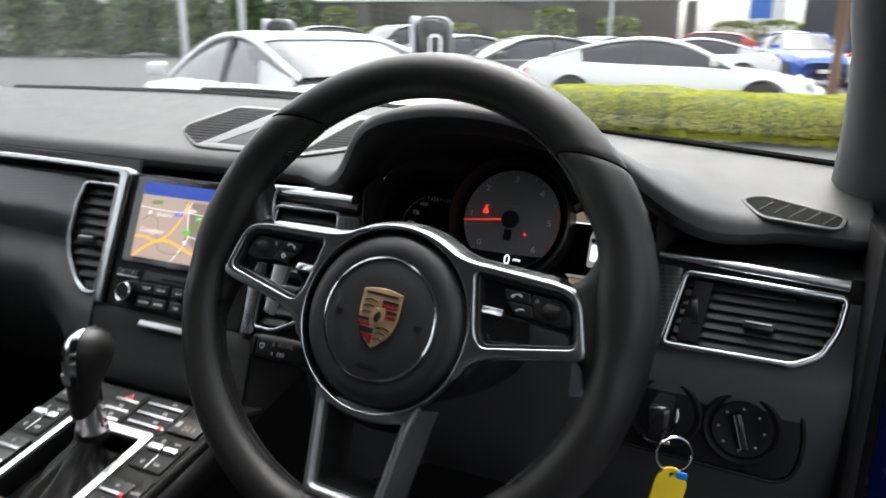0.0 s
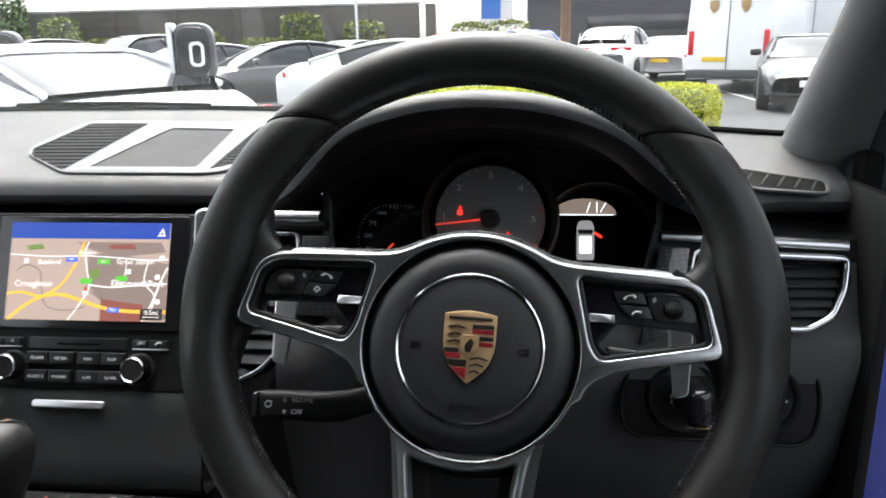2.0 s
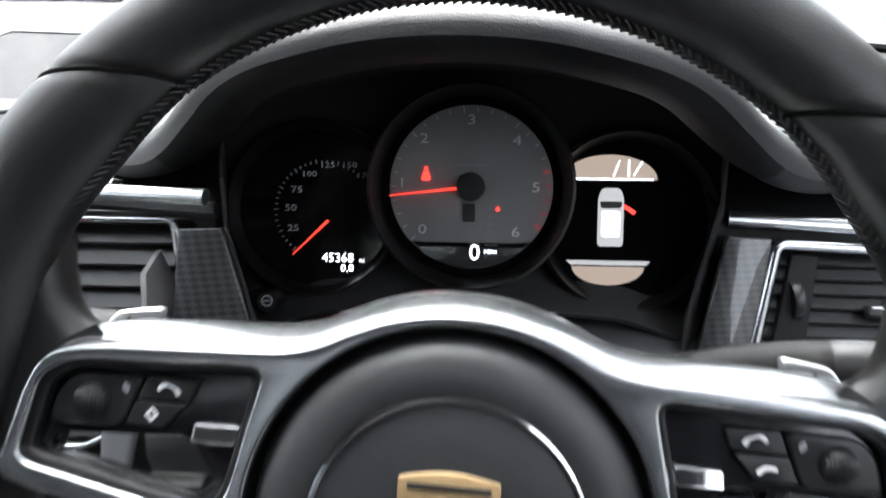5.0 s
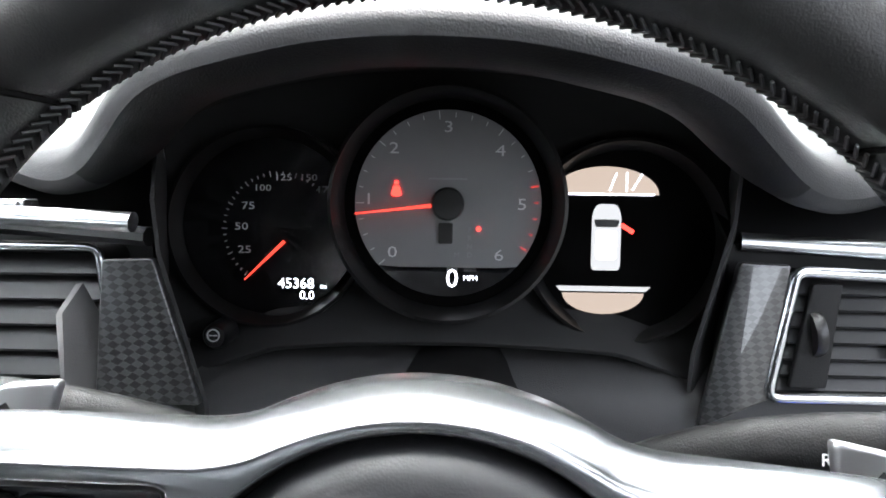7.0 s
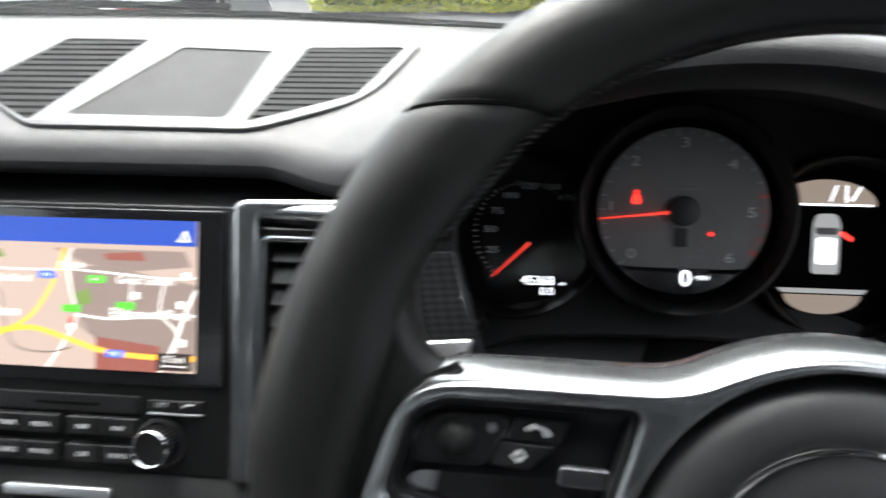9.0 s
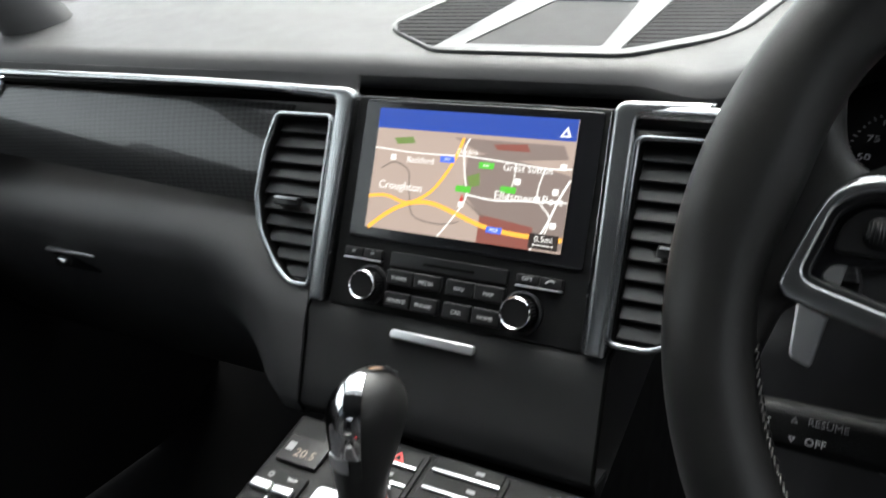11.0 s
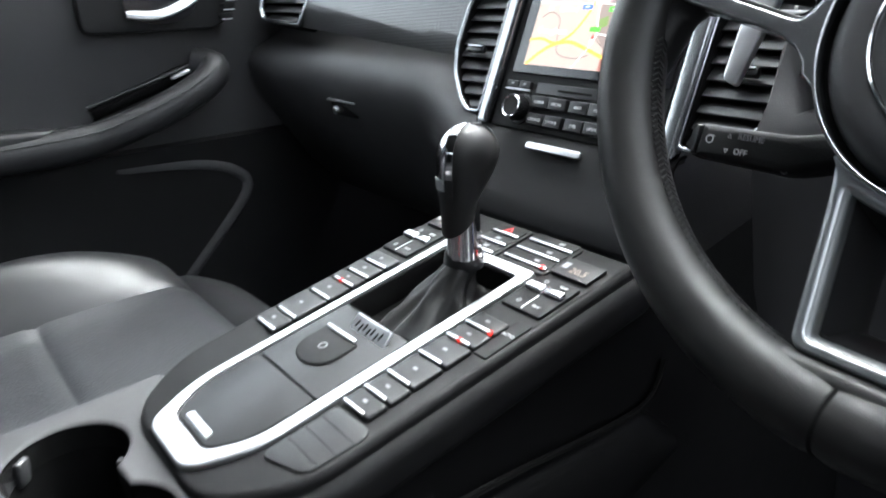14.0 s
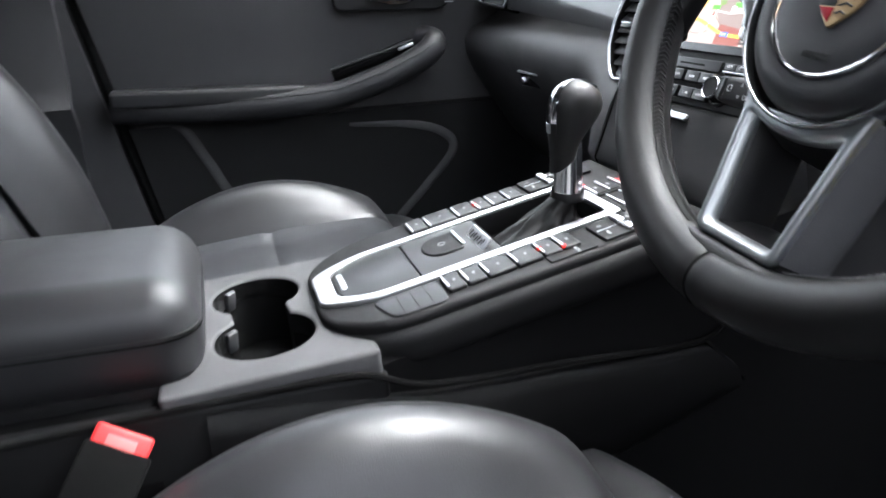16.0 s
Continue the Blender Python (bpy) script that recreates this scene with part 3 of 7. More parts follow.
# plain low wall, unseen, added to cut skylight from the side the camera looks in
SIDE = mat("grey_render", (0.2, 0.2, 0.195), 0.9, bump=0.4, grain=60, scale=2)
part_wall = thing("unseen_side_wall", label="added unseen grey wall that cuts light from the open door side", category="wall", kind="structure")
part("face", box(0.3, 13.0, 2.1, 2.6, -5.4, GROUND + 1.05, 0.02), SIDE, part_wall)

pane = part("window", surf([[(-0.745, y, 1.1), (-0.70, y, 1.3), (-0.64, y, 1.48)] for y in np.linspace(-0.55, 0.3, 6)], 0.004), glassy("tinted_window_glass", (0.85, 0.88, 0.86)), door, "green tinted window")
pane.visible_shadow = False


# ---- steering wheel ----
wheel = thing("steering_wheel", pose(0.37, 0, 1.05, 65) @ pose(0, 0, 0, 0, 0, -3.2), "black leather three-spoke sports steering wheel with silver trim", "steering wheel")


def rim_point(a, k, extra=0.0):
    """A point of the rim's skin: a round the wheel, k round the section."""
    d = math.degrees(a) % 360
    thumb = sum(math.exp(-((d - c) / 9) ** 2) for c in (36, 143))
    dent = sum(math.exp(-((((d - c + 180) % 360) - 180) / 6) ** 2) for c in (-4, 184))
    r = 0.0176 + 0.0016 * thumb + extra
    big = 0.1772 - 0.001 * thumb
    flow = sum(math.exp(-((((d - c + 180) % 360) - 180) / 13) ** 2) for c in (11, 169))
    r *= 1 + 0.35 * flow * max(0.0, -math.cos(k)) ** 1.5
    r -= 0.0022 * dent * max(0.0, math.sin(k + 0.5)) ** 6
    return Vector(((big + r * math.cos(k)) * math.cos(a), (big + r * math.cos(k)) * math.sin(a) + 0.0185, 1.05 * r * math.sin(k) - 0.015))


def seam_angle(a, k):
    """The upper seams run level across the rim, so they sweep towards the top on the inside."""
    lean = {38.75: 13.0, 141.0: -12.0}.get(a, 0.0)
    return radians(a + lean * (1 - math.cos(k)) / 2)


def rim_piece(a0, a1, n=60):
    rows = []
    for i in range(n + 1):
        row = []
        for j in range(28):
            k = 2 * math.pi * j / 28
            b0, b1 = seam_angle(a0, k), seam_angle(a1 - 360 if a1 > 390 else a1, k) + (2 * math.pi if a1 > 390 else 0)
            gap = 0.0016
            f = i / n
            sink = -0.0012 * (max(0.0, 1 - f * n / 1.5) ** 2 + max(0.0, 1 - (1 - f) * n / 1.5) ** 2)
            row.append(rim_point(b0 + gap + (b1 - b0 - 2 * gap) * f, k, sink))
        rows.append(row)
    return surf(rows, close=True)


for a0, a1, nm in ((38.75, 141.0, "smooth rim leather at the top"), (141.0, 268.0, "shaped leather grip"), (268.0, 398.75, "shaped leather grip")):
    part("rim_cover", rim_piece(a0, a1, 90), GRIP, wheel, nm, 70)
for a in (38.75, 141.0, 268.0):
    part("rim_seam", tube([rim_point(seam_angle(a, 2 * math.pi * j / 28), 2 * math.pi * j / 28, -0.0012) for j in range(28)], 0.0011, True, 6), DEEP, wheel)
st = bmesh.new()
for a in [x for x in np.arange(-76, 256, 1.15) if abs(x - 10) > 21 and abs(x - 170) > 21]:
    for s in (-1, 1):
        p, q = rim_point(radians(a), radians(180 - 8), 0.0008), rim_point(radians(a + 1.0), radians(180 - 8 - s * 12), 0.0009)
        d = q - p
        m = Matrix.Translation((p + q) / 2) @ d.to_track_quat("X", "Z").to_matrix().to_4x4() @ Matrix.Diagonal((d.length, 0.00070, 0.0009, 1))
        bmesh.ops.create_cube(st, size=1, matrix=m)
stitch = part("stitching", st, THREAD, wheel, "crossed black seam stitching inside the rim")
tagged(stitch, kind="stuff")

# hub
part("hub_cover", lathe([(0.0, 0.010), (0.030, 0.0098), (0.0445, 0.0088), (0.0462, 0.0078), (0.0478, 0.0088), (0.056, 0.008), (0.0625, 0.0045), (0.066, -0.002), (0.0668, -0.012), (0.064, -0.022)], 64), LEATHER, wheel, "round padded airbag cover", 60)
part("hub_ring", lathe([(0.0455 + 0.0014 * math.cos(t), 0.0088 + 0.0014 * math.sin(t)) for t in np.linspace(0, 2 * math.pi, 9)], 72), BRIGHT, wheel, "thin polished ring")
part("hub_gap", lathe([(0.0665, -0.004), (0.0685, -0.006), (0.0685, -0.02), (0.066, -0.02)], 64), DEEP, wheel)
for s in (-1, 1):
    x, y = 0.0335 * s, 0.0
    horn = join(box(0.006, 0.0007, 0.0004, x, y + 0.0012, 0.0100), box(0.006, 0.0007, 0.0004, x, y - 0.0012, 0.0100), box(0.0008, 0.006, 0.0004, x + 0.003 * s, y, 0.0100), box(0.0008, 0.0024, 0.0004, x - 0.003 * s, y, 0.0100))
    part("horn_mark", horn, EMBOSS, wheel)
part("airbag_lettering", lettering("AIRBAG", 0.0055, 0, -0.0355, 0.0097), EMBOSS, wheel)
# crest in plain shapes
crest_line = rounded([(-0.0164, 0.0205), (0, 0.0235), (0.0164, 0.0205), (0.0164, 0.0), (0.0125, -0.0115), (0, -0.0225), (-0.0125, -0.0115), (-0.0164, 0.0)], [0.001, 0.008, 0.001, 0.006, 0.006, 0.002, 0.006, 0.006])
crest = part("crest", flat([crest_line], 0.002, 0.0005, 0.0116), GOLD, wheel, "gilt enamel shield")
for i, (c, y) in enumerate(((BLACK, 0.0118), (RED, 0.0087), (BLACK, 0.0046), (RED, 0.001))):
    part("enamel_bar", flat([rect(0.0015 if i < 2 else 0.0062, y, 0.0147, y + 0.0026)], 0.0006, 0.0001, 0.0121), c, crest)
for c, pts in ((BLACK, [(-0.0148, -0.0032), (-0.0062, -0.0032), (-0.0062, -0.0006), (-0.0152, -0.0006)]), (RED, [(-0.0138, -0.0068), (-0.0048, -0.0068), (-0.0055, -0.0038), (-0.0148, -0.0038)]), (BLACK, [(-0.0112, -0.0116), (-0.001, -0.0116), (-0.001, -0.0076), (-0.0136, -0.0076)]), (RED, [(-0.001, -0.0196), (-0.001, -0.0124), (-0.0106, -0.0124), (-0.006, -0.0165)])):
    part("enamel_bar", flat([pts], 0.0006, 0.0001, 0.0121), c, crest)
for i in range(3):
    for s, x0, y0 in ((-1, -0.0084, 0.0128 - 0.0046 * i), (1, 0.0066 - 0.0012 * i, -0.0062 - 0.004 * i)):
        w = 0.0105 - (0.002 * i if s > 0 else 0)
        part("antler_bar", tube([(x0 - w / 2, y0 - 0.0008, 0.0118), (x0, y0 + 0.0006, 0.012), (x0 + w / 2, y0 - 0.0008, 0.0118)], 0.00055, n=6), BLACK, crest)
part("crest_band", flat([rect(-0.0135, 0.0168, 0.0135, 0.0188, 0.0006)], 0.0005, 0.0001, 0.0120), BLACK, crest)
centre = rounded([(-0.0056, 0.0078), (0.0056, 0.0078), (0.0056, -0.001), (0, -0.0062), (-0.0056, -0.001)], 0.001)
part("crest_centre", flat([centre], 0.0012, 0.0003, 0.0126), GOLD, crest)
part("crest_figure", flat([rounded([(-0.002, -0.0028), (0.001, -0.003), (0.0022, 0.001), (0.003, 0.003), (0.0012, 0.0058), (-0.0008, 0.0038), (-0.003, 0.0008)], 0.0012)], 0.0004, 0, 0.0128), BLACK, crest)

# silver side frames, the arch over the hub, and the U-shaped foot
def spoke_in(s):
    return rounded([(s * x, y) for x, y in ((0.0640, 0.0500), (0.1300, 0.0472), (0.1400, 0.0405), (0.1470, 0.0125), (0.080, -0.0020), (0.0738, 0.007))], [0.006, 0.006, 0.004, 0.006, 0.005, 0.012])


def yoke_top():
    """Upper edge of the silver yoke, from spoke tip to spoke tip over the hub."""
    half = [(0.0, 0.0722), (0.013, 0.0712), (0.026, 0.0680), (0.037, 0.0635), (0.047, 0.0588), (0.058, 0.0562), (0.074, 0.0552), (0.096, 0.0543), (0.118, 0.0532), (0.132, 0.0512), (0.1405, 0.0462), (0.1452, 0.0375), (0.1492, 0.0240), (0.1525, 0.0125)]
    return [(p.x, p.y) for p in smooth_line([(-x, y, 0) for x, y in reversed(half[1:])] + [(x, y, 0) for x, y in half], 5)]


def yoke_foot(s):
    return [(s * x, y) for x, y in ((0.1528, 0.0085), (0.1500, 0.0048), (0.1400, 0.0020), (0.1200, -0.0018), (0.1020, -0.0055), (0.0880, -0.0092), (0.0780, -0.0140), (0.0722, -0.0200), (0.0700, -0.0260))]


ring = [(0.0705 * math.sin(t), -0.0705 * math.cos(t)) for t in np.linspace(radians(65), radians(-65), 41)]
yoke_line = yoke_top() + yoke_foot(1) + ring + list(reversed(yoke_foot(-1)))
part("silver_trim", flat([yoke_line, circle(0.0682, 80), spoke_in(1), spoke_in(-1)], 0.012, 0.0016, 0.0014, 4), SILVER, wheel, "satin silver yoke framing the airbag cover and the switches", 55)
# the yoke's broad upper flank, leaning away from the driver
top_edge = yoke_top()
flank = []
for i, p in enumerate(top_edge):
    a, b = Vector(top_edge[max(0, i - 1)]), Vector(top_edge[min(len(top_edge) - 1, i + 1)])
    nrm = Vector((-(b - a).y, (b - a).x)).normalized()
    w = min(1.0, 4.0 * min(i, len(top_edge) - 1 - i) / len(top_edge) + 0.25)
    flank.append([(p[0] + nrm.x * o * w, p[1] + nrm.y * o * w, z) for o, z in ((-0.0022, 0.0006), (-0.0006, -0.0002), (0.0012, -0.0026), (0.0034, -0.0080), (0.0056, -0.0150), (0.0066, -0.0220), (0.0050, -0.0270), (0.0, -0.030))])
part("yoke_flank", surf(flank), SILVER, wheel, "broad silver upper face of the yoke", 70)
for s in (-1, 1):
    foot = [Vector(p) for p in [(s * 0.1525, 0.0125)] + yoke_foot(s)]
    part("spoke_back", surf([[(p.x, p.y, -0.004), (p.x, p.y + 0.0015, -0.016), (p.x * 0.99, p.y + 0.006, -0.024)] for p in foot], 0.001), SATIN, wheel, "black underside of the spoke", 60)
    part("window_lip", flat([inset(spoke_in(s), -0.0018), inset(spoke_in(s), 0.0026)], 0.007, 0.0012, -0.0024, 3), SATIN, wheel, "black inner lip of the spoke window", 60)

# the lower spoke: a silver trapezoid round a stepped black funnel
foot_out = rounded([(-0.0440, -0.0545), (-0.0398, -0.0740), (-0.0318, -0.1380), (0.0318, -0.1380), (0.0398, -0.0740), (0.0440, -0.0545), (0.029, -0.0640), (-0.029, -0.0640)], [0.001, 0.02, 0.007, 0.007, 0.02, 0.001, 0.006, 0.006], 6)
foot_in = rounded([(-0.0350, -0.0672), (-0.0268, -0.1320), (0.0268, -0.1320), (0.0350, -0.0672), (0.020, -0.0722), (0.0, -0.0748), (-0.020, -0.0722)], [0.003, 0.004, 0.004, 0.003, 0.02, 0.02, 0.02], 6)
part("foot_trim", flat([foot_out, foot_in], 0.008, 0.0024, -0.002, 5), FOOT, wheel, "satin silver frame of the lower spoke", 50)
for s in (-1, 1):
    part("foot_flank", surf([[(s * (x - 0.001), y, -0.005), (s * (x + 0.003), y, -0.014), (s * (x + 0.008), y, -0.028), (s * (x + 0.004), y, -0.036)] for x, y in ((0.0425, -0.057), (0.0408, -0.066), (0.0390, -0.080), (0.0365, -0.100), (0.0340, -0.120), (0.0322, -0.134))], 0.0015), KNEE, wheel, "smooth grey flank of the lower spoke", 70)
bevel = [inset(foot_in, -0.0004), inset(foot_in, 0.0010), inset(foot_in, 0.0020), inset(foot_in, 0.0024)]
part("foot_bevel", surf([[(x, y, z) for x, y in ln] for ln, z in zip(bevel, (-0.0036, -0.0052, -0.0090, -0.0140))], 0.0, True), FOOT, wheel, "satin silver inner slope of the lower spoke", 60)
funnel = [inset(foot_in, 0.0020), inset(foot_in, 0.0028), inset(foot_in, 0.0085), inset(foot_in, 0.0095)]
part("foot_well", surf([[(x, y, z) for x, y in ln] for ln, z in zip(funnel, (-0.0105, -0.012, -0.026, -0.042))], 0.0, True), SATIN, wheel, "stepped black funnel inside the lower spoke", 60)
part("foot_root", flat([rounded([(-0.040, -0.138), (0.040, -0.138), (0.052, -0.162), (-0.052, -0.162)], 0.008)], 0.018, 0.007, -0.004, 3), GRIP, wheel, "", 60)
part("hub_back", lathe([(0.062, -0.02), (0.066, -0.03), (0.055, -0.055), (0.045, -0.07), (0.0, -0.07)], 40), HARD, wheel)
for s in (-1, 1):
    bridge = [(0.1150, 0.0535), (0.1270, 0.0552), (0.1350, 0.0590), (0.1402, 0.0660), (0.1425, 0.0750), (0.1440, 0.0870), (0.1480, 0.0960), (0.1640, 0.0840), (0.1760, 0.0600), (0.1780, 0.0200), (0.1755, -0.0280), (0.1650, -0.0440), (0.1570, -0.0330), (0.1535, -0.0140), (0.1500, 0.0000), (0.1445, 0.0040), (0.1400, 0.0200), (0.1350, 0.0420)]
    part("rim_bridge", flat([rounded([(s * x, y) for x, y in bridge], 0.008, 5)], 0.024, 0.010, -0.0035, 5), GRIP, wheel, "leather bridge from the spoke to the rim", 70)
    # switch panel filling the window
    P = lambda *q: [(s * x, y) for x, y in q]
    gap = rounded(P((0.0905, 0.0225), (0.1020, 0.0222), (0.1370, 0.0205), (0.1400, 0.0145), (0.0870, 0.0030), (0.0800, 0.0085)), 0.003)
    panel = part("switch_panel", flat([inset(spoke_in(s), -0.0022), gap], 0.006, 0.0006, -0.0075), GLOSS, wheel, "gloss black switch panel open below the keys")
    part("panel_fin", moved(flat([rounded(P((0.0860, -0.0030), (0.1370, -0.0015), (0.1385, 0.0030), (0.0845, 0.0030)), 0.0012)], 0.003, 0.0010, 0), pose(0, 0.0118, -0.0118, -48, 0, -3.5 * s)), SATIN, panel, "satin black fin across the opening")
    part("chrome_bar", moved(flat([rounded(P((0.0735, -0.0030), (0.0885, -0.0030), (0.0885, 0.0030), (0.0725, 0.0030)), 0.0008)], 0.002, 0.0004, 0), pose(0, 0.0250, -0.0050, -22, 0, 0)), BRIGHT, panel, "short bright inlay")
    wx = s * 0.1235
    part("rocker", flat([rounded(P((0.1060, 0.0425), (0.1300, 0.0422), (0.1360, 0.0360), (0.1385, 0.0245), (0.1130, 0.0250)), 0.004)], 0.004, 0.0012, -0.0040), SATIN, panel, "volume rocker")
    tw = part("thumb_wheel", moved(lathe([(0.0, 0.0050), (0.0028, 0.0046), (0.0046, 0.0036), (0.0060, 0.0018), (0.0066, -0.001)], 28), pose(wx, 0.0335, -0.0042)), HARD, panel, "knurled black thumb wheel")
    for j in range(-4, 5):
        h = math.sqrt(0.0058 ** 2 - (0.0012 * j) ** 2)
        part("knurl", tube([(wx + 0.0012 * j, 0.0335 + h * q, -0.0042 + 0.0050 * (1 - (q * h / 0.0058) ** 2 - (j * 0.0012 / 0.0064) ** 2) ** 0.5) for q in np.linspace(-0.9, 0.9, 7)], 0.00035, n=5), SATIN, tw)
    part("phone_button", flat([rounded(P((0.0870, 0.0425), (0.1050, 0.0425), (0.1080, 0.0350), (0.0900, 0.0350)), 0.001)], 0.003, 0.0007, -0.0040), SATIN, panel)
    part("menu_button", flat([rounded(P((0.0905, 0.0342), (0.1085, 0.0342), (0.1118, 0.0262), (0.0990, 0.0255)), 0.001)], 0.003, 0.0007, -0.0040), SATIN, panel)
    part("handset_mark", tube(smooth_line([(s * 0.0935, 0.0375, -0.0038), (s * 0.095, 0.0395, -0.0038), (s * 0.0985, 0.0405, -0.0038), (s * 0.1005, 0.039, -0.0038)], 4), [0.0009] * 4 + [0.0005] * 4 + [0.0009] * 5, n=6), MARK, panel)
    if s < 0:
        part("diamond_mark", flat([[(s * 0.1025, 0.0327), (s * 0.100, 0.0302), (s * 0.1025, 0.0277), (s * 0.105, 0.0302)], [(s * 0.1025, 0.0314), (s * 0.1013, 0.0302), (s * 0.1025, 0.029), (s * 0.1037, 0.0302)]], 0.0004, 0, -0.0037), MARK, panel)
    else:
        part("handset_mark", tube(smooth_line([(s * 0.0985, 0.0285, -0.0038), (s * 0.101, 0.0305, -0.0038), (s * 0.1045, 0.0302, -0.0038)], 4), 0.0007, n=6), MARK, panel)
    part("volume_mark", moved(flat([rounded([(0, -0.0022), (0.0014, 0), (0, 0.0022), (-0.0014, 0)], 0.0005)], 0.0004, 0, -0.0036), pose(s * 0.1120, 0.0385, 0, 0, 0, -20 * s)), MARKG, panel)
    # paddles behind
    pd = rounded([(s * x, y) for x, y in ((0.1235, 0.0605), (0.1435, 0.0575), (0.1490, 0.050), (0.1455, -0.019), (0.1360, -0.022), (0.130, 0.03))], 0.003)
    part("paddle", flat([pd], 0.006, 0.0016, -0.060, 3), CHROME, wheel, "brushed metal shift paddle")

# the hub and the yoke sit deeper than the rim
SUNK = {"hub_cover": 0.009, "hub_ring": 0.009, "hub_gap": 0.008, "horn_mark": 0.009, "airbag_lettering": 0.009, "crest": 0.009, "silver_trim": 0.0045, "yoke_flank": 0.0045, "spoke_back": 0.0045, "window_lip": 0.0043, "switch_panel": 0.0042, "rim_bridge": 0.0075, "foot_trim": 0.0055, "foot_bevel": 0.0055, "foot_flank": 0.0055, "foot_well": 0.0055}
for ob in wheel.children:
    ob.location.z = -SUNK.get(ob.name.split(".")[0], 0.0)

# ---- stalks and column ----
column = thing("column_shroud", label="black plastic steering column shroud", category="steering column")
part("shroud", tube(smooth_line([(0.37, 0.03, 1.01), (0.37, 0.1, 0.985), (0.37, 0.2, 0.95), (0.37, 0.3, 0.93)]), [0.05] * 9 + [0.052] * 16, n=20, flatten=0.8), POCKET, column, "", 70)
cruise = thing("cruise_stalk", label="black cruise control stalk with white marks", category="control stalk")
cm = pose(0.240, 0.052, 0.9785, 68, 0, -2)
part("lever", moved(flat([rounded([(-0.031, -0.0105), (0.030, -0.0115), (0.062, 0.000), (0.078, 0.012), (0.078, 0.026), (0.052, 0.016), (0.026, 0.0105), (-0.031, 0.0095)], [0.002, 0.01, 0.008, 0.004, 0.004, 0.01, 0.008, 0.002])], 0.02, 0.005, 0, 3), cm), HARD, cruise, "", 60)
part("end_cap", moved(flat([rounded([(-0.0355, -0.0095), (-0.0315, -0.0095), (-0.0315, 0.0085), (-0.0355, 0.0085)], 0.0015)], 0.018, 0.004, 0.0, 3), cm), SATIN, cruise)
part("resume_lettering", moved(join(lettering("RESUME", 0.0046, 0.0075, 0.0042, 0), flat([[(-0.0075, 0.0027), (-0.0045, 0.0027), (-0.006, 0.0055)], [(-0.0068, 0.0032), (-0.0052, 0.0032), (-0.006, 0.0046)]], 0.0003)), cm @ pose(-0.004, 0, 0.0002)), MARKG, cruise)
part("off_lettering", moved(join(lettering("OFF", 0.005, 0.0035, -0.0045, 0), flat([[(-0.0075, -0.0035), (-0.006, -0.0062), (-0.0045, -0.0035)], [(-0.0068, -0.004), (-0.006, -0.0053), (-0.0052, -0.004)]], 0.0003)), cm @ pose(-0.004, 0, 0.0002)), MARK, cruise)
part("dial_mark", moved(join(flat([circle(0.0026, 16, -0.0225, 0.0005), circle(0.002, 16, -0.0225, 0.0005)], 0.0003), box(0.004, 0.0006, 0.0003, -0.0215, 0.0025, 0)), cm @ pose(0, 0, 0.0002)), MARK, cruise)
part("tip_mark", moved(flat([circle(0.0022, 14, 0.027, -0.009), circle(0.0017, 14, 0.027, -0.009)], 0.0003), cm @ pose(0, 0, -0.002)), MARKG, cruise)
for nm, pts, lab in (("indicator_stalk", [(0.32, 0.10, 1.038), (0.27, 0.098, 1.054), (0.22, 0.095, 1.064), (0.175, 0.09, 1.068)], "black indicator stalk behind the wheel"), ("wiper_stalk", [(0.42, 0.10, 1.03), (0.46, 0.098, 1.048), (0.505, 0.094, 1.057), (0.550, 0.088, 1.062)], "black wiper stalk with white lettering")):
    t = thing(nm, label=lab, category="control stalk")
    ln = smooth_line(pts)
    part("lever", tube(ln, [0.0065 + 0.0045 * ease(0, 1, i / (len(ln) - 8)) for i in range(len(ln))], n=14, flatten=0.75), HARD, t, "", 70)
    i = len(ln) - 6
    part("tip", tube(ln[i:], [0.0113, 0.0115, 0.0115, 0.0113, 0.0105, 0.0075], n=14, flatten=0.75), SATIN, t, "rounded end cap", 70)
    if nm == "wiper_stalk":
        part("rear_lettering", moved(lettering("REAR", 0.006), pose(0.507, 0.0855, 1.0575, 62)), MARK, t)


# ---- centre stack ----
ST = pose(0, 0.225, 1.072, 67)


def st_y(z):
    return (z - 1.072) / 0.9205


stack = thing("infotainment_unit", ST, "black infotainment unit with a lit map screen, keys and two knobs", "infotainment unit")
part("panel", flat([rounded([(-0.111, -0.1565), (0.0975, -0.1565), (0.0975, 0.0095), (-0.1085, 0.0095)], 0.003)], 0.03, 0.0015, -0.0008), HARD, stack, "satin black fascia")
part("screen_glass", flat([rect(-0.0995, -0.1015, 0.0905, 0.0065, 0.003)], 0.004, 0.0008, 0.0012), GLOSS, stack, "gloss black screen surround")
SX0, SX1, SY0, SY1 = -0.0855, 0.0735, -0.0925, 0.0
def sc(u, v):
    return SX0 + (SX1 - SX0) * u, SY1 + (SY0 - SY1) * v


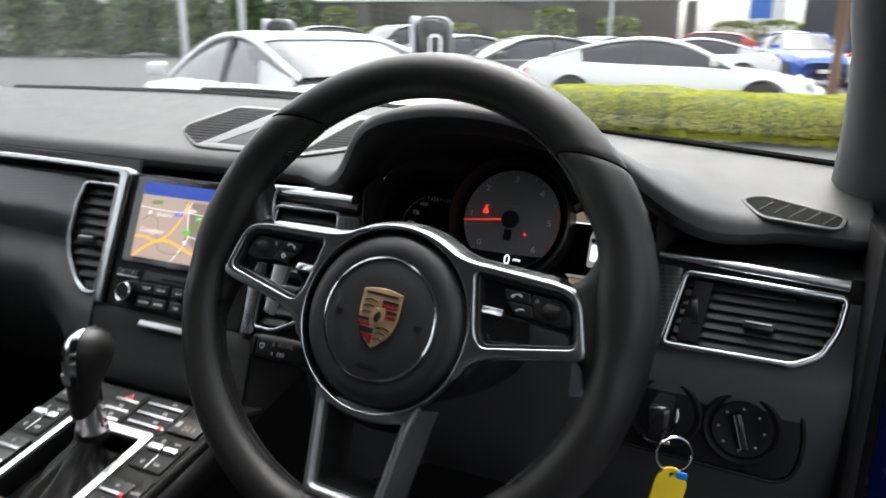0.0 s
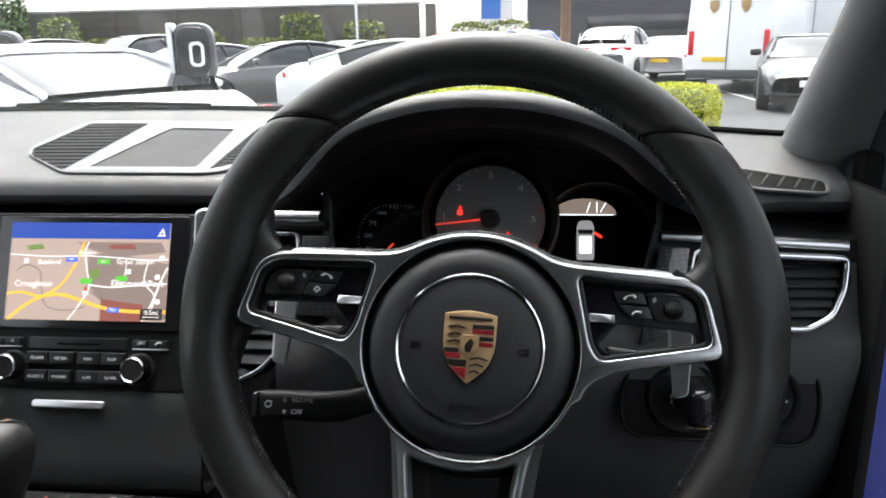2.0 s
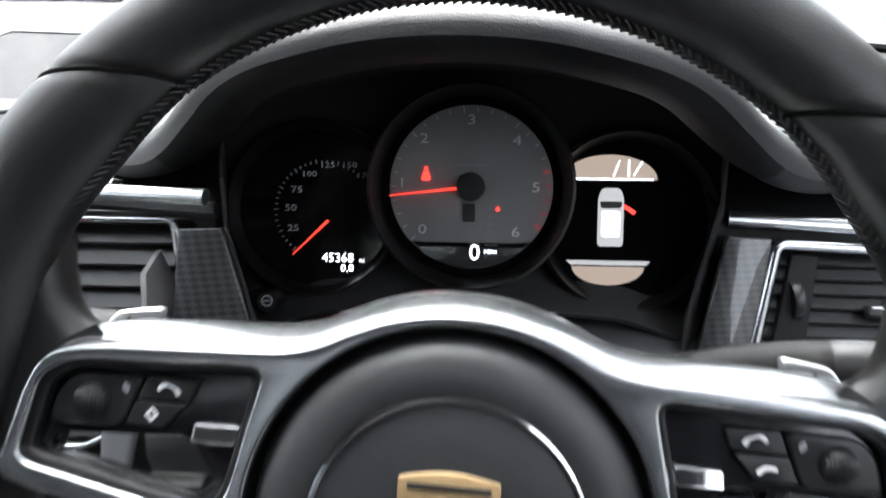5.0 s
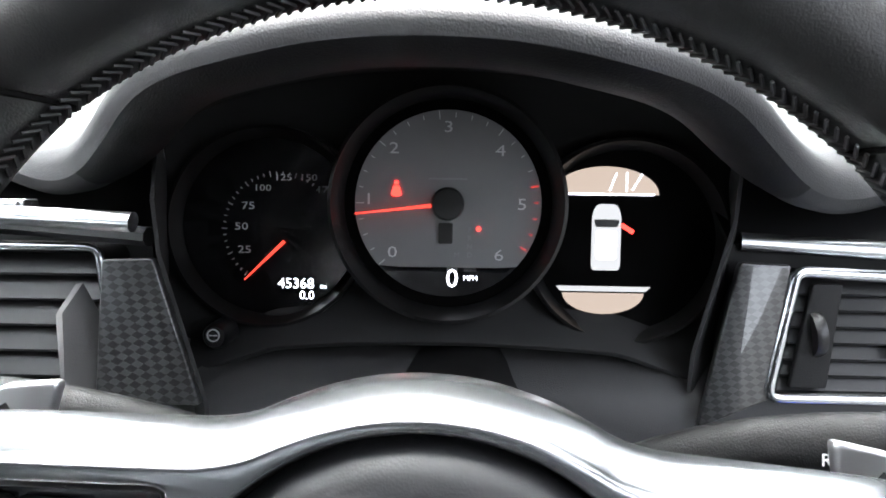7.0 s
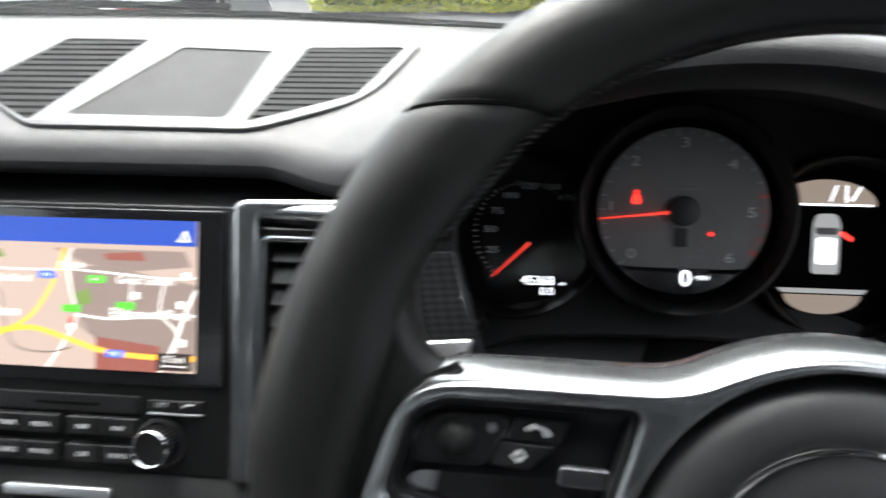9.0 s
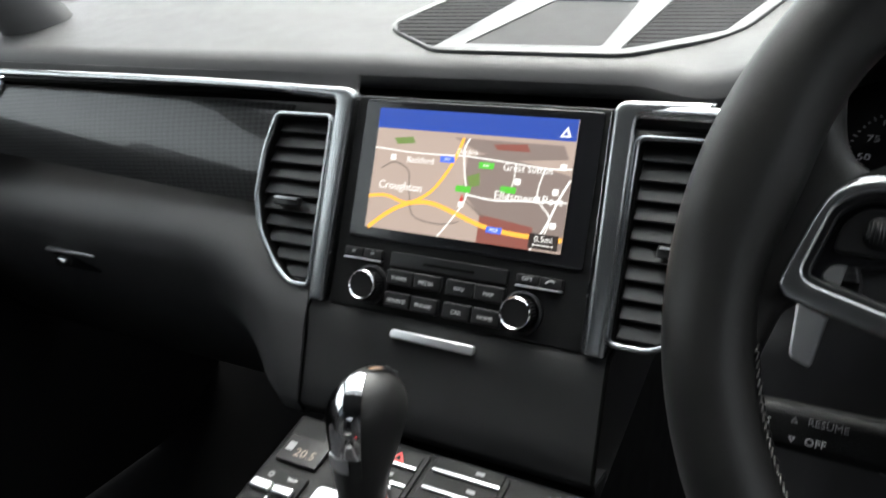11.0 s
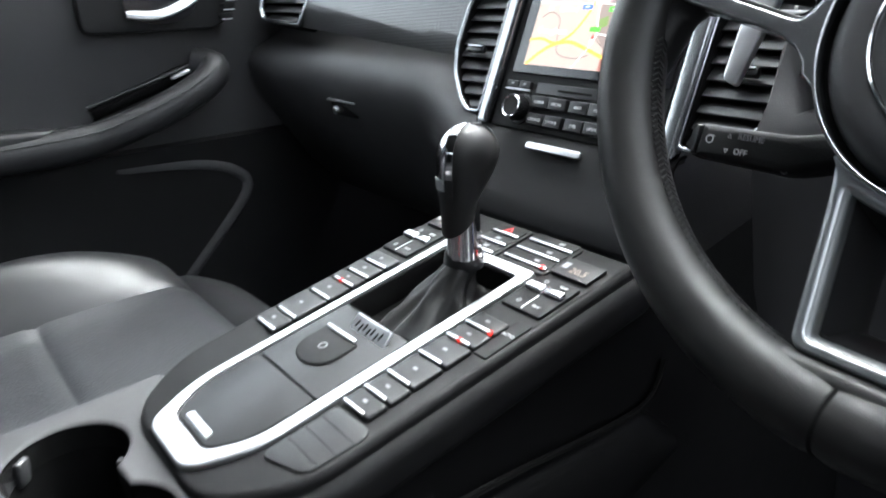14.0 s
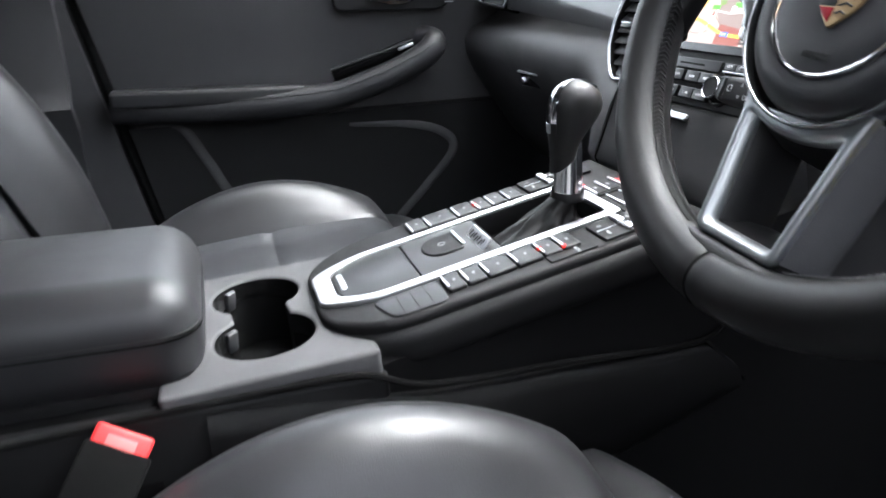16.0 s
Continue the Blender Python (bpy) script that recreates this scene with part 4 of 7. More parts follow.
MAPS = {k: glow("map_" + k, c, g) for k, c, g in (("land", (0.62, 0.47, 0.40), 0.60), ("town", (0.36, 0.27, 0.24), 0.55), ("field", (0.42, 0.13, 0.10), 0.5), ("header", (0.015, 0.06, 0.38), 0.8), ("orange", (1.0, 0.45, 0.05), 0.95), ("white", (0.95, 0.92, 0.88), 0.9), ("green", (0.10, 0.55, 0.04), 0.8), ("wood", (0.22, 0.33, 0.08), 0.6), ("badge", (0.05, 0.14, 0.75), 0.9), ("dark", (0.06, 0.04, 0.035), 0.3), ("line", (0.25, 0.2, 0.17), 0.5))}
screen = part("screen", flat([rect(SX0, SY0, SX1, SY1)], 0.001, 0, 0.0018), MAPS["land"], stack, "lit navigation map in beige and brown")


def area(name, key, pts, z=0.0021):
    part(name, flat([[sc(*p) for p in pts]], 0.0002, 0, z), MAPS[key], screen)


def road(name, key, pts, w, z=0.0024):
    ln = smooth_line([(*sc(*p), 0) for p in pts], 5)
    bm = bmesh.new()
    vs = []
    for i, p in enumerate(ln):
        d = (ln[min(i + 1, len(ln) - 1)] - ln[max(i - 1, 0)]).normalized() * w / 2
        vs.append((bm.verts.new((p.x - d.y, p.y + d.x, z)), bm.verts.new((p.x + d.y, p.y - d.x, z))))
    for a, b in zip(vs, vs[1:]):
        bm.faces.new((a[0], a[1], b[1], b[0]))
    part(name, bm, MAPS[key], screen)


area("header_band", "header", [(0, 0), (1, 0), (1, 0.165), (0, 0.165)], 0.0028)
area("town_area", "town", [(0.5, 0.34), (0.62, 0.3), (1, 0.42), (1, 0.98), (0.62, 0.98), (0.6, 0.8), (0.5, 0.62)])
area("town_area", "town", [(0.42, 0.2), (0.95, 0.2), (0.98, 0.3), (0.75, 0.34), (0.55, 0.3)], 0.0020)
area("field_area", "field", [(0.6, 0.78), (0.86, 0.83), (0.86, 1), (0.6, 1)], 0.0022)
area("field_area", "field", [(0.62, 0.23), (0.78, 0.21), (0.8, 0.27), (0.64, 0.27)], 0.0022)
area("wood_area", "wood", [(0.1, 0.24), (0.2, 0.22), (0.22, 0.27), (0.12, 0.29)], 0.0022)
area("wood_area", "wood", [(0.51, 0.5), (0.57, 0.46), (0.58, 0.56), (0.53, 0.58)], 0.0022)
road("motorway", "orange", [(0.02, 1.0), (0.12, 0.86), (0.22, 0.77), (0.34, 0.74), (0.48, 0.8), (0.62, 0.87), (0.78, 0.9), (1.0, 0.9)], 0.0032)
road("motorway", "orange", [(0, 0.74), (0.1, 0.72), (0.22, 0.76), (0.33, 0.66), (0.4, 0.5), (0.44, 0.36), (0.47, 0.2)], 0.0024, 0.0025)
road("street", "line", [(0.05, 0.5), (0.12, 0.44), (0.2, 0.5), (0.22, 0.66), (0.26, 0.86), (0.4, 0.9), (0.5, 0.86)], 0.001)
road("street", "white", [(0.4, 1.0), (0.47, 0.83), (0.52, 0.66), (0.5, 0.5), (0.48, 0.3), (0.5, 0.2)], 0.0012)
road("street", "white", [(0.52, 0.64), (0.66, 0.66), (0.8, 0.64), (1, 0.62)], 0.0012)
road("street", "white", [(0.5, 0.34), (0.7, 0.36), (0.88, 0.38), (1, 0.37)], 0.001)
road("street", "white", [(0, 0.33), (0.25, 0.35), (0.5, 0.34)], 0.0009)
road("street", "white", [(0.88, 0.38), (0.86, 0.6), (0.93, 0.75), (0.9, 0.95)], 0.001)
road("street", "line", [(0.5, 0.66), (0.56, 0.74), (0.62, 0.8)], 0.0009)
road("street", "white", [(0.74, 0.37), (0.74, 0.5), (0.72, 0.66)], 0.0008)
road("railway", "white", [(1.0, 0.45), (0.96, 0.6), (0.92, 0.8), (0.86, 1.0)], 0.0016, 0.0023)
for u, v, k in ((0.5, 0.6, "green"), (0.72, 0.57, "green"), (0.6, 0.4, "green"), (0.4, 0.38, "badge"), (0.68, 0.89, "badge")):
    x, y = sc(u, v)
    part("road_sign", flat([rect(x - 0.006, y - 0.0023, x + 0.006, y + 0.0023, 0.001)], 0.0002, 0, 0.0027), MAPS[k], screen)
for u, v in ((0.11, 0.4), (0.76, 0.5), (0.86, 0.62), (0.96, 0.36), (0.95, 0.8), (0.5, 0.72), (0.94, 0.55)):
    x, y = sc(u, v)
    part("map_symbol", flat([rect(x - 0.0022, y - 0.0022, x + 0.0022, y + 0.0022, 0.0007)], 0.0002, 0, 0.0027), MAPS["white"], screen)
part("position_arrow", flat([[(-0.0018 + sc(0.5, 0.68)[0], sc(0.5, 0.7)[1]), (sc(0.5, 0.7)[0] + 0.0022, sc(0.5, 0.7)[1]), (sc(0.5, 0.7)[0], sc(0.5, 0.64)[1])]], 0.0002, 0, 0.0029), G_NEEDLE, screen)
x, y = sc(0.95, 0.11)
part("compass_mark", flat([[(x - 0.004, y - 0.0025), (x + 0.004, y - 0.0025), (x + 0.001, y + 0.005)], [(x - 0.0022, y - 0.0014), (x + 0.002, y - 0.0014), (x + 0.0006, y + 0.0022)]], 0.0002, 0, 0.0031), MAPS["white"], screen)
area("scale_box", "dark", [(0.85, 0.87), (0.985, 0.87), (0.985, 0.985), (0.85, 0.985)], 0.0029)
for tx, u, v, z in (("0.5mi", 0.918, 0.91, 0.0062), ("Croughton", 0.17, 0.635, 0.0086), ("Ellesmere Port", 0.82, 0.62, 0.0086), ("Great Sutton", 0.8, 0.40, 0.0070), ("Backford", 0.26, 0.41, 0.0064), ("Dunkirk", 0.5, 0.31, 0.0052), ("M53", 0.68, 0.89, 0.0036), ("M53", 0.4, 0.38, 0.0028), ("A41", 0.6, 0.4, 0.0028)):
    x, y = sc(u, v)
    part("map_lettering", lettering(tx, z, x, y, 0.0031, 0, 0.00005), MAPS["white"], screen)
x, y = sc(0.918, 0.955)
part("scale_bar", join(box(0.014, 0.0006, 0.0001, x, y, 0.0031), box(0.0006, 0.002, 0.0001, x - 0.007, y, 0.0031), box(0.0006, 0.002, 0.0001, x + 0.007, y, 0.0031)), MAPS["white"], screen)

# keys and knobs
part("slot_strip", flat([rect(-0.0585, -0.1195, 0.0375, -0.1085, 0.0015)], 0.002, 0.0005, 0.0012), SATIN, stack)
part("slot_mark", flat([rect(-0.03, -0.1155, 0.012, -0.1135)], 0.0003, 0, 0.0014), DEEP, stack)
for x0, x1 in ((-0.1, -0.066), (0.0445, 0.079)):
    for i in range(2):
        a = x0 + (x1 - x0) / 2 * i
        k = part("small_key", flat([rect(a + 0.0004, -0.1165, a + (x1 - x0) / 2 - 0.0004, -0.1095, 0.0008)], 0.004, 0.0008, 0.0028), SATIN, stack)
        if x0 > 0:
            (part("option_lettering", lettering("OPT", 0.0042, a + 0.0085, -0.1125, 0.003), MARK, k) if i == 0 else part("handset_mark", tube(smooth_line([(a + 0.005, -0.1135, 0.003), (a + 0.0075, -0.1115, 0.003), (a + 0.0115, -0.1118, 0.003)], 3), 0.0007, n=6), MARK, k))
        else:
            part("arrow_mark", box(0.003, 0.002, 0.0003, a + 0.0085, -0.1125, 0.003), MARKG, k)
    part("key_underline", flat([rect(x0, -0.1185, x1, -0.1172)], 0.0035, 0.0004, 0.003), CHROME, stack)
for row, names in ((-0.1275, ("TUNER", "MEDIA", "NAV", "MAP")), (-0.1445, ("SOURCE", "PHONE", "CAR", "HOME"))):
    for i, tx in enumerate(names):
        a = -0.0585 + 0.0232 * i + (0.004 if i > 1 else 0)
        k = part("key", flat([rect(a, row - 0.0058, a + 0.0224, row + 0.0058, 0.0014)], 0.006, 0.0011, 0.0042), SATIN, stack)
        part("key_lettering", lettering(tx, 0.0042, a + 0.0112, row - 0.0005, 0.0043), MARK, k)
for x in (-0.0735, 0.0515):
    part("knob_well", lathe([(0.0155, -0.001), (0.0155, 0.0012), (0.0135, 0.0022), (0.0132, 0.0)], 40, x, -0.1365, 0), SATIN, stack)
    k = part("knob", lathe([(0.0115, 0.0), (0.0115, 0.012), (0.0108, 0.0138), (0.0095, 0.0138)], 40, x, -0.1365, 0), HARD, stack, "ribbed black rotary knob")
    for j in range(30):
        a = 2 * math.pi * j / 30
        part("rib", moved(box(0.0007, 0.0009, 0.010, 0, 0, 0), pose(x + 0.0117 * math.cos(a), -0.1365 + 0.0117 * math.sin(a), 0.0062, 0, 0, math.degrees(a))), SATIN, k)
    part("knob_ring", lathe([(0.0112, 0.0122), (0.0114, 0.0142), (0.0107, 0.0150), (0.0099, 0.0142), (0.0098, 0.0122)], 40, x, -0.1365, 0), BRIGHT, k, "bright knob ring")
    part("knob_face", lathe([(0.0, 0.0128), (0.006, 0.0130), (0.0066, 0.0136), (0.0078, 0.0136), (0.0100, 0.0128)], 40, x, -0.1365, 0), SATIN, k)


# ---- air vents ----
def loop(name, pts, r, parent, material, z=0.0, label="", flatten=1.0):
    return part(name, tube([(p[0], p[1], z) for p in pts], r, True, 8, flatten), material, parent, label, 70)


def vent(name, at, pts, slats, label, tab, rim=0.0024, tilt=28, rim_mat=None):
    """A louvred outlet: rim, black throat, slats cut to the outline, and a bright tab."""
    v = thing(name, at, label, "air vent")
    line = rounded(pts, 0.006, 4)
    loop("rim", line, rim, v, rim_mat or RIM, 0.001, "bright metal rim")
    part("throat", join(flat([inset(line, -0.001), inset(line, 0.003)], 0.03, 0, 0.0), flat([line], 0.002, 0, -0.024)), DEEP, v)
    inner = inset(line, 0.003)
    ys = [p[1] for p in inner]
    lo, hi = min(ys), max(ys)
    for i in range(slats):
        y = lo + (hi - lo) * (i + 0.6) / slats
        hit = []
        for a, b in zip(inner, inner[1:] + inner[:1]):
            if (a[1] - y) * (b[1] - y) < 0:
                hit.append(a[0] + (b[0] - a[0]) * (y - a[1]) / (b[1] - a[1]))
        if len(hit) >= 2:
            x0, x1 = min(hit), max(hit)
            part("slat", moved(box(x1 - x0 - 0.001, 0.015, 0.0022, 0, 0, 0, 0.0008, 1), pose((x0 + x1) / 2, y, -0.0075, -tilt)), SATIN, v)
    if tab:
        part("tab", moved(box(0.026, 0.008, 0.007, 0, 0, 0, 0.002), pose(tab[0], tab[1], 0.0005, -10)), SATIN, v, "direction tab")
        part("tab_bar", box(0.022, 0.0016, 0.002, tab[0], tab[1] + 0.0025, 0.0042, 0.0004), CHROME, v)
    return v


def to_st(pts):
    return [(x, st_y(z)) for x, z in pts]


centre_l = [(-0.131, 0.937), (-0.131, 1.064), (-0.187, 1.0635), (-0.195, 1.035), (-0.197, 0.998), (-0.188, 0.972), (-0.168, 0.948), (-0.152, 0.937)]
vent("centre_vent", ST, to_st(centre_l), 10, "tall louvred centre air vent in a bright metal rim", (-0.164, st_y(0.997)))
vent("centre_vent", ST, to_st([(0.114, 0.937), (0.14, 0.937), (0.165, 0.948), (0.185, 0.967), (0.199, 0.995), (0.200, 1.035), (0.196, 1.064), (0.114, 1.064)]), 10, "tall louvred centre air vent in a bright metal rim", (0.15, st_y(0.997)))
trim = thing("centre_trim", ST, "brushed metal upright between vent and screen", "trim")
for m in (False, True):
    post = [(-0.1275, 0.9275), (-0.1135, 0.9275), (-0.1105, 1.0850), (-0.175, 1.0860), (-0.175, 1.0785), (-0.1265, 1.0765)]
    post = mirror_x(post) if m else post
    radii = [0.002, 0.002, 0.010, 0.001, 0.001, 0.006]
    part("upright", flat([rounded(to_st(post), list(reversed(radii)) if m else radii, 6)], 0.016, 0.0036, 0.0065, 5), SILVER, trim, "satin metal upright turning into the strip above", 60)
    line = [(-0.1130, 0.930), (-0.1104, 1.078)]
    line = mirror_x(line) if m else line
    part("edge_line", tube([(x, y, 0.0050) for x, y in to_st(line)], 0.0014, n=6), BRIGHT, trim, "thin polished edge")
# chrome strip over the passenger panel
strip = thing("passenger_trim", label="carbon panel with a bright strip above it", category="trim")
part("strip", tube(smooth_line([(-0.165, 0.228, 1.0830), (-0.2, 0.2285, 1.0838), (-0.3, 0.226, 1.0855), (-0.5, 0.215, 1.0875), (-0.72, 0.195, 1.09)]), 0.0042, n=10, flatten=0.8), SILVER, strip, "satin metal strip")
rows = []
for x in np.linspace(-0.72, -0.13, 14):
    rows.append([(x, 0.232 + 0.05 * (x + 0.13) * 0.6, 1.081), (x, 0.25 + 0.05 * (x + 0.13) * 0.6, 1.075), (x, 0.248 + 0.05 * (x + 0.13) * 0.6, 1.068)])
part("shadow_gap", surf(rows, 0.003), DEEP, strip)
rows = []
for k in np.linspace(0, 1, 20):
    xt, xb = -0.19 + (-0.553 + 0.19) * k, -0.2 + (-0.583 + 0.2) * k
    yt, yb = 0.246 - 0.024 * k, 0.210 - 0.010 * k
    zt, zb = 1.066 + 0.008 * k, 0.984 + 0.022 * k
    rows.append([(xt + (xb - xt) * j / 8, yt + (yb - yt) * j / 8 - 0.007 * math.sin(math.pi * j / 8), zt + (zb - zt) * j / 8) for j in range(9)])
part("carbon_panel", surf(rows, 0.004), CARBON, strip, "glossy carbon weave panel", 70)
# outer vents
OV = pose(0, 0.255, 1.06, 68.3)


def to_ov(pts):
    return [(x, (z - 1.06) / 0.93) for x, z in pts]


outer = [(0.557, 1.043), (0.691, 1.038), (0.687, 1.012), (0.676, 0.99), (0.655, 0.979), (0.545, 0.979)]
rv = vent("outer_vent", OV, to_ov(outer), 7, "wide louvred air vent in a bright metal rim", (0.624, -0.058), 0.0034)
part("roller_plate", flat([rounded(to_ov([(0.556, 0.984), (0.576, 0.984), (0.582, 1.037), (0.566, 1.037)]), 0.002)], 0.004, 0.001, 0.0015), HARD, rv)
part("roller", moved(lathe([(0.0, -0.003), (0.013, -0.003), (0.0138, 0), (0.013, 0.003), (0.0, 0.003)], 24), pose(0.5695, -0.052, -0.004, 0, 90, 8)), SATIN, rv, "ribbed flow roller")
vent("outer_vent", pose(0, 0.215, 1.06, 68.3), to_ov([(-0.552, 1.079), (-0.578, 1.008), (-0.70, 1.013), (-0.722, 1.03), (-0.728, 1.052), (-0.715, 1.081)]), 5, "wide louvred air vent in a bright metal rim", (-0.645, -0.012), 0.0034)
top = thing("driver_trim", label="bright strip and carbon pieces beside the dials", category="trim")
part("strip", tube(smooth_line([(0.1, 0.229, 1.0795), (0.16, 0.221, 1.081), (0.222, 0.209, 1.084)]), 0.0052, n=10, flatten=0.8), SILVER, top, "satin metal strip")
part("strip_cap", tube(smooth_line([(0.1, 0.236, 1.0705), (0.16, 0.228, 1.072), (0.226, 0.214, 1.074)]), 0.005, n=8), SATIN, top)
part("strip", tube(smooth_line([(0.53, 0.262, 1.0535), (0.6, 0.258, 1.0515), (0.692, 0.252, 1.0485)]), 0.0055, n=10, flatten=0.8), SILVER, top, "satin metal strip")
cb = rounded([(0.527, 1.047), (0.554, 1.046), (0.546, 0.978), (0.508, 0.962)], 0.002)
part("carbon_piece", moved(flat([to_ov(cb)], 0.006, 0.001, 0.002), OV), CARBON, top, "carbon weave piece")
cb = rounded([(0.205, 1.066), (0.230, 1.067), (0.252, 1.0), (0.200, 1.0)], 0.002)
part("carbon_piece", moved(flat([to_ov(cb)], 0.006, 0.001, 0), pose(0, 0.202, 1.06, 68.3)), CARBON, top, "carbon weave piece")

# light switch, ignition and key
low = pose(0.6, 0.2225, 0.907, 80)
lights = thing("light_switch_panel", low, "black oval panel with a rotary light switch", "light switch")
oval = rounded([(-0.100, -0.034), (0.066, -0.040), (0.074, 0.0), (0.062, 0.044), (-0.090, 0.040), (-0.104, 0.004)], 0.036, 8)
part("oval_rim", flat([inset(oval, -0.004), oval], 0.008, 0.0025, 0.0008, 4), HARD, lights, "soft raised edge of the oval recess", 60)
part("oval_plate", flat([oval], 0.006, 0.001, -0.0016), HARD, lights, "dark oval recess")
for x in (-0.047, 0.022):
    part("recess_ring", lathe([(0.0, 0.0005), (0.0275, 0.0005), (0.0300, 0.0035), (0.0325, 0.0042), (0.0345, 0.0025), (0.0348, -0.002)], 44, x, 0.003, 0), HARD, lights, "round black recess")
dial = part("dial", lathe([(0.0, 0.004), (0.017, 0.004), (0.021, 0.006), (0.025, 0.0065), (0.026, 0.003)], 36, 0.022, 0.003, 0), HARD, lights)
part("dial_grip", moved(box(0.007, 0.034, 0.012, 0, 0, 0, 0.003), pose(0.022, 0.003, 0.008, 0, 0, 18)), GLOSS, dial)
for k in (-1, 1):
    part("grip_line", moved(box(0.0012, 0.032, 0.001, 0.0028 * k, 0, 0), pose(0.022, 0.003, 0.0146, 0, 0, 18)), BRIGHT, dial)
for a in range(0, 360, 45):
    part("dial_mark", box(0.0022, 0.0022, 0.0004, 0.022 + 0.0195 * math.cos(radians(a)), 0.003 + 0.0195 * math.sin(radians(a)), 0.0062), MARKG, dial)
part("lock", lathe([(0.0, 0.004), (0.009, 0.006), (0.0125, 0.0065), (0.0145, 0.005), (0.015, 0.001)], 30, -0.047, 0.003, 0), BRIGHT, lights, "chrome ignition lock")
key = thing("car_key", low @ pose(-0.047, 0.003, 0.0), "black car key in the ignition with a ring and yellow tag", "car key")
part("fob", moved(box(0.022, 0.034, 0.050, 0, 0, 0.034, 0.007, 3), pose(0.002, 0.005, 0, 0, 0, 0)), GLOSS, key, "glossy black key fob")
part("fob_edge", box(0.0235, 0.004, 0.036, 0.002, -0.0115, 0.034, 0.0015), BRIGHT, key)
part("ring", moved(tube([(0.0155 * math.cos(t), 0.0155 * math.sin(t), 0) for t in np.linspace(0, 2 * math.pi, 33)[:-1]], 0.0013, True, 8), pose(0.019, -0.016, 0.064, 0, 25, 0)), BRIGHT, key, "steel split ring")
part("tag", moved(flat([rounded([(-0.017, -0.062), (0.012, -0.066), (0.016, -0.012), (0.004, 0.001), (-0.006, 0.0), (-0.012, -0.010)], 0.004), circle(0.002, 12, 0.0, -0.006)], 0.004, 0.0012, 0), pose(0.020, -0.028, 0.066, 0, 24, -6)), YELLOW, key, "yellow plastic tag")
part("tag_clip", box(0.009, 0.006, 0.004, 0.028, -0.031, 0.070, 0.001), mat("blue_clip", (0.01, 0.2, 0.7), 0.4), key)

# ---- grille on the dash top: two slotted outlets and a loudspeaker mesh ----
DT = pose(0, 0.33, 1.1065, 13.28)
grille = thing("dash_speaker_grille", DT, "grey framed loudspeaker mesh between two slotted outlets", "speaker grille")
full = rounded([(-0.088, -0.012), (0.078, -0.014), (0.150, 0.032), (0.176, 0.128), (0.17, 0.135), (-0.135, 0.150), (-0.147, 0.140), (-0.172, 0.050)], [0.012, 0.012, 0.03, 0.01, 0.006, 0.006, 0.01, 0.03])
meshp = [(-0.066, 0.002), (0.055, 0.0), (0.056, 0.115), (-0.024, 0.122)]
lp = [(-0.092, -0.008), (-0.152, 0.034), (-0.164, 0.055), (-0.138, 0.140), (-0.062, 0.138)]
rp = [(0.072, -0.006), (0.142, 0.038), (0.166, 0.124), (0.086, 0.122)]
full = inset(full, -0.003)
FRAME = mat("grey_grille_frame", (0.055, 0.056, 0.058), 0.45, 0.2)
part("frame", flat([full, rounded(meshp, 0.004), rounded(lp, 0.004), rounded(rp, 0.004)], 0.006, 0.0012, 0.0026), FRAME, grille, "satin grey frame")
part("mesh", flat([rounded(meshp, 0.004)], 0.004, 0, 0.0012), MESH, grille, "fine perforated speaker mesh")
for pts in (lp, rp):
    part("outlet", flat([rounded(pts, 0.004)], 0.001, 0, 0.0006), DEEP, grille)
    lo, hi = min(p[1] for p in pts), max(p[1] for p in pts)
    for i in range(14):
        y = lo + (hi - lo) * (i + 0.5) / 14
        hit = []
        for a, b in zip(pts, pts[1:] + pts[:1]):
            if (a[1] - y) * (b[1] - y) < 0:
                hit.append(a[0] + (b[0] - a[0]) * (y - a[1]) / (b[1] - a[1]))
        if len(hit) == 2:
            part("slat", moved(box(max(hit) - min(hit), 0.0030, 0.0012, 0, 0, 0), pose(sum(hit) / 2, y, 0.0010, 38)), KNEE, grille)
defr = thing("side_defroster", label="small slotted defroster outlet in the dash top", category="air vent")
dm = pose(0.642, 0.298, pad_z(0.642, 0.298) + 0.0006, 13.3, 0, 0)
dl = rounded([(-0.047, 0.017), (-0.030, 0.028), (0.040, -0.003), (0.034, -0.027), (-0.027, -0.016)], 0.008)
part("rim", moved(flat([inset(dl, -0.004), dl], 0.003, 0.0008, 0.0012), dm), SOFT, defr)
part("outlet", moved(flat([dl], 0.002, 0, 0.0005), dm), DEEP, defr)
for i in range(5):
    part("slat", moved(box(0.0022, 0.028 - 0.002 * abs(i - 2), 0.0016, 0, 0, 0, 0.0005, 1), dm @ pose(-0.026 + 0.0135 * i, 0.006 - 0.0045 * i, 0.0004, 0, 0, -28)), POCKET, defr)


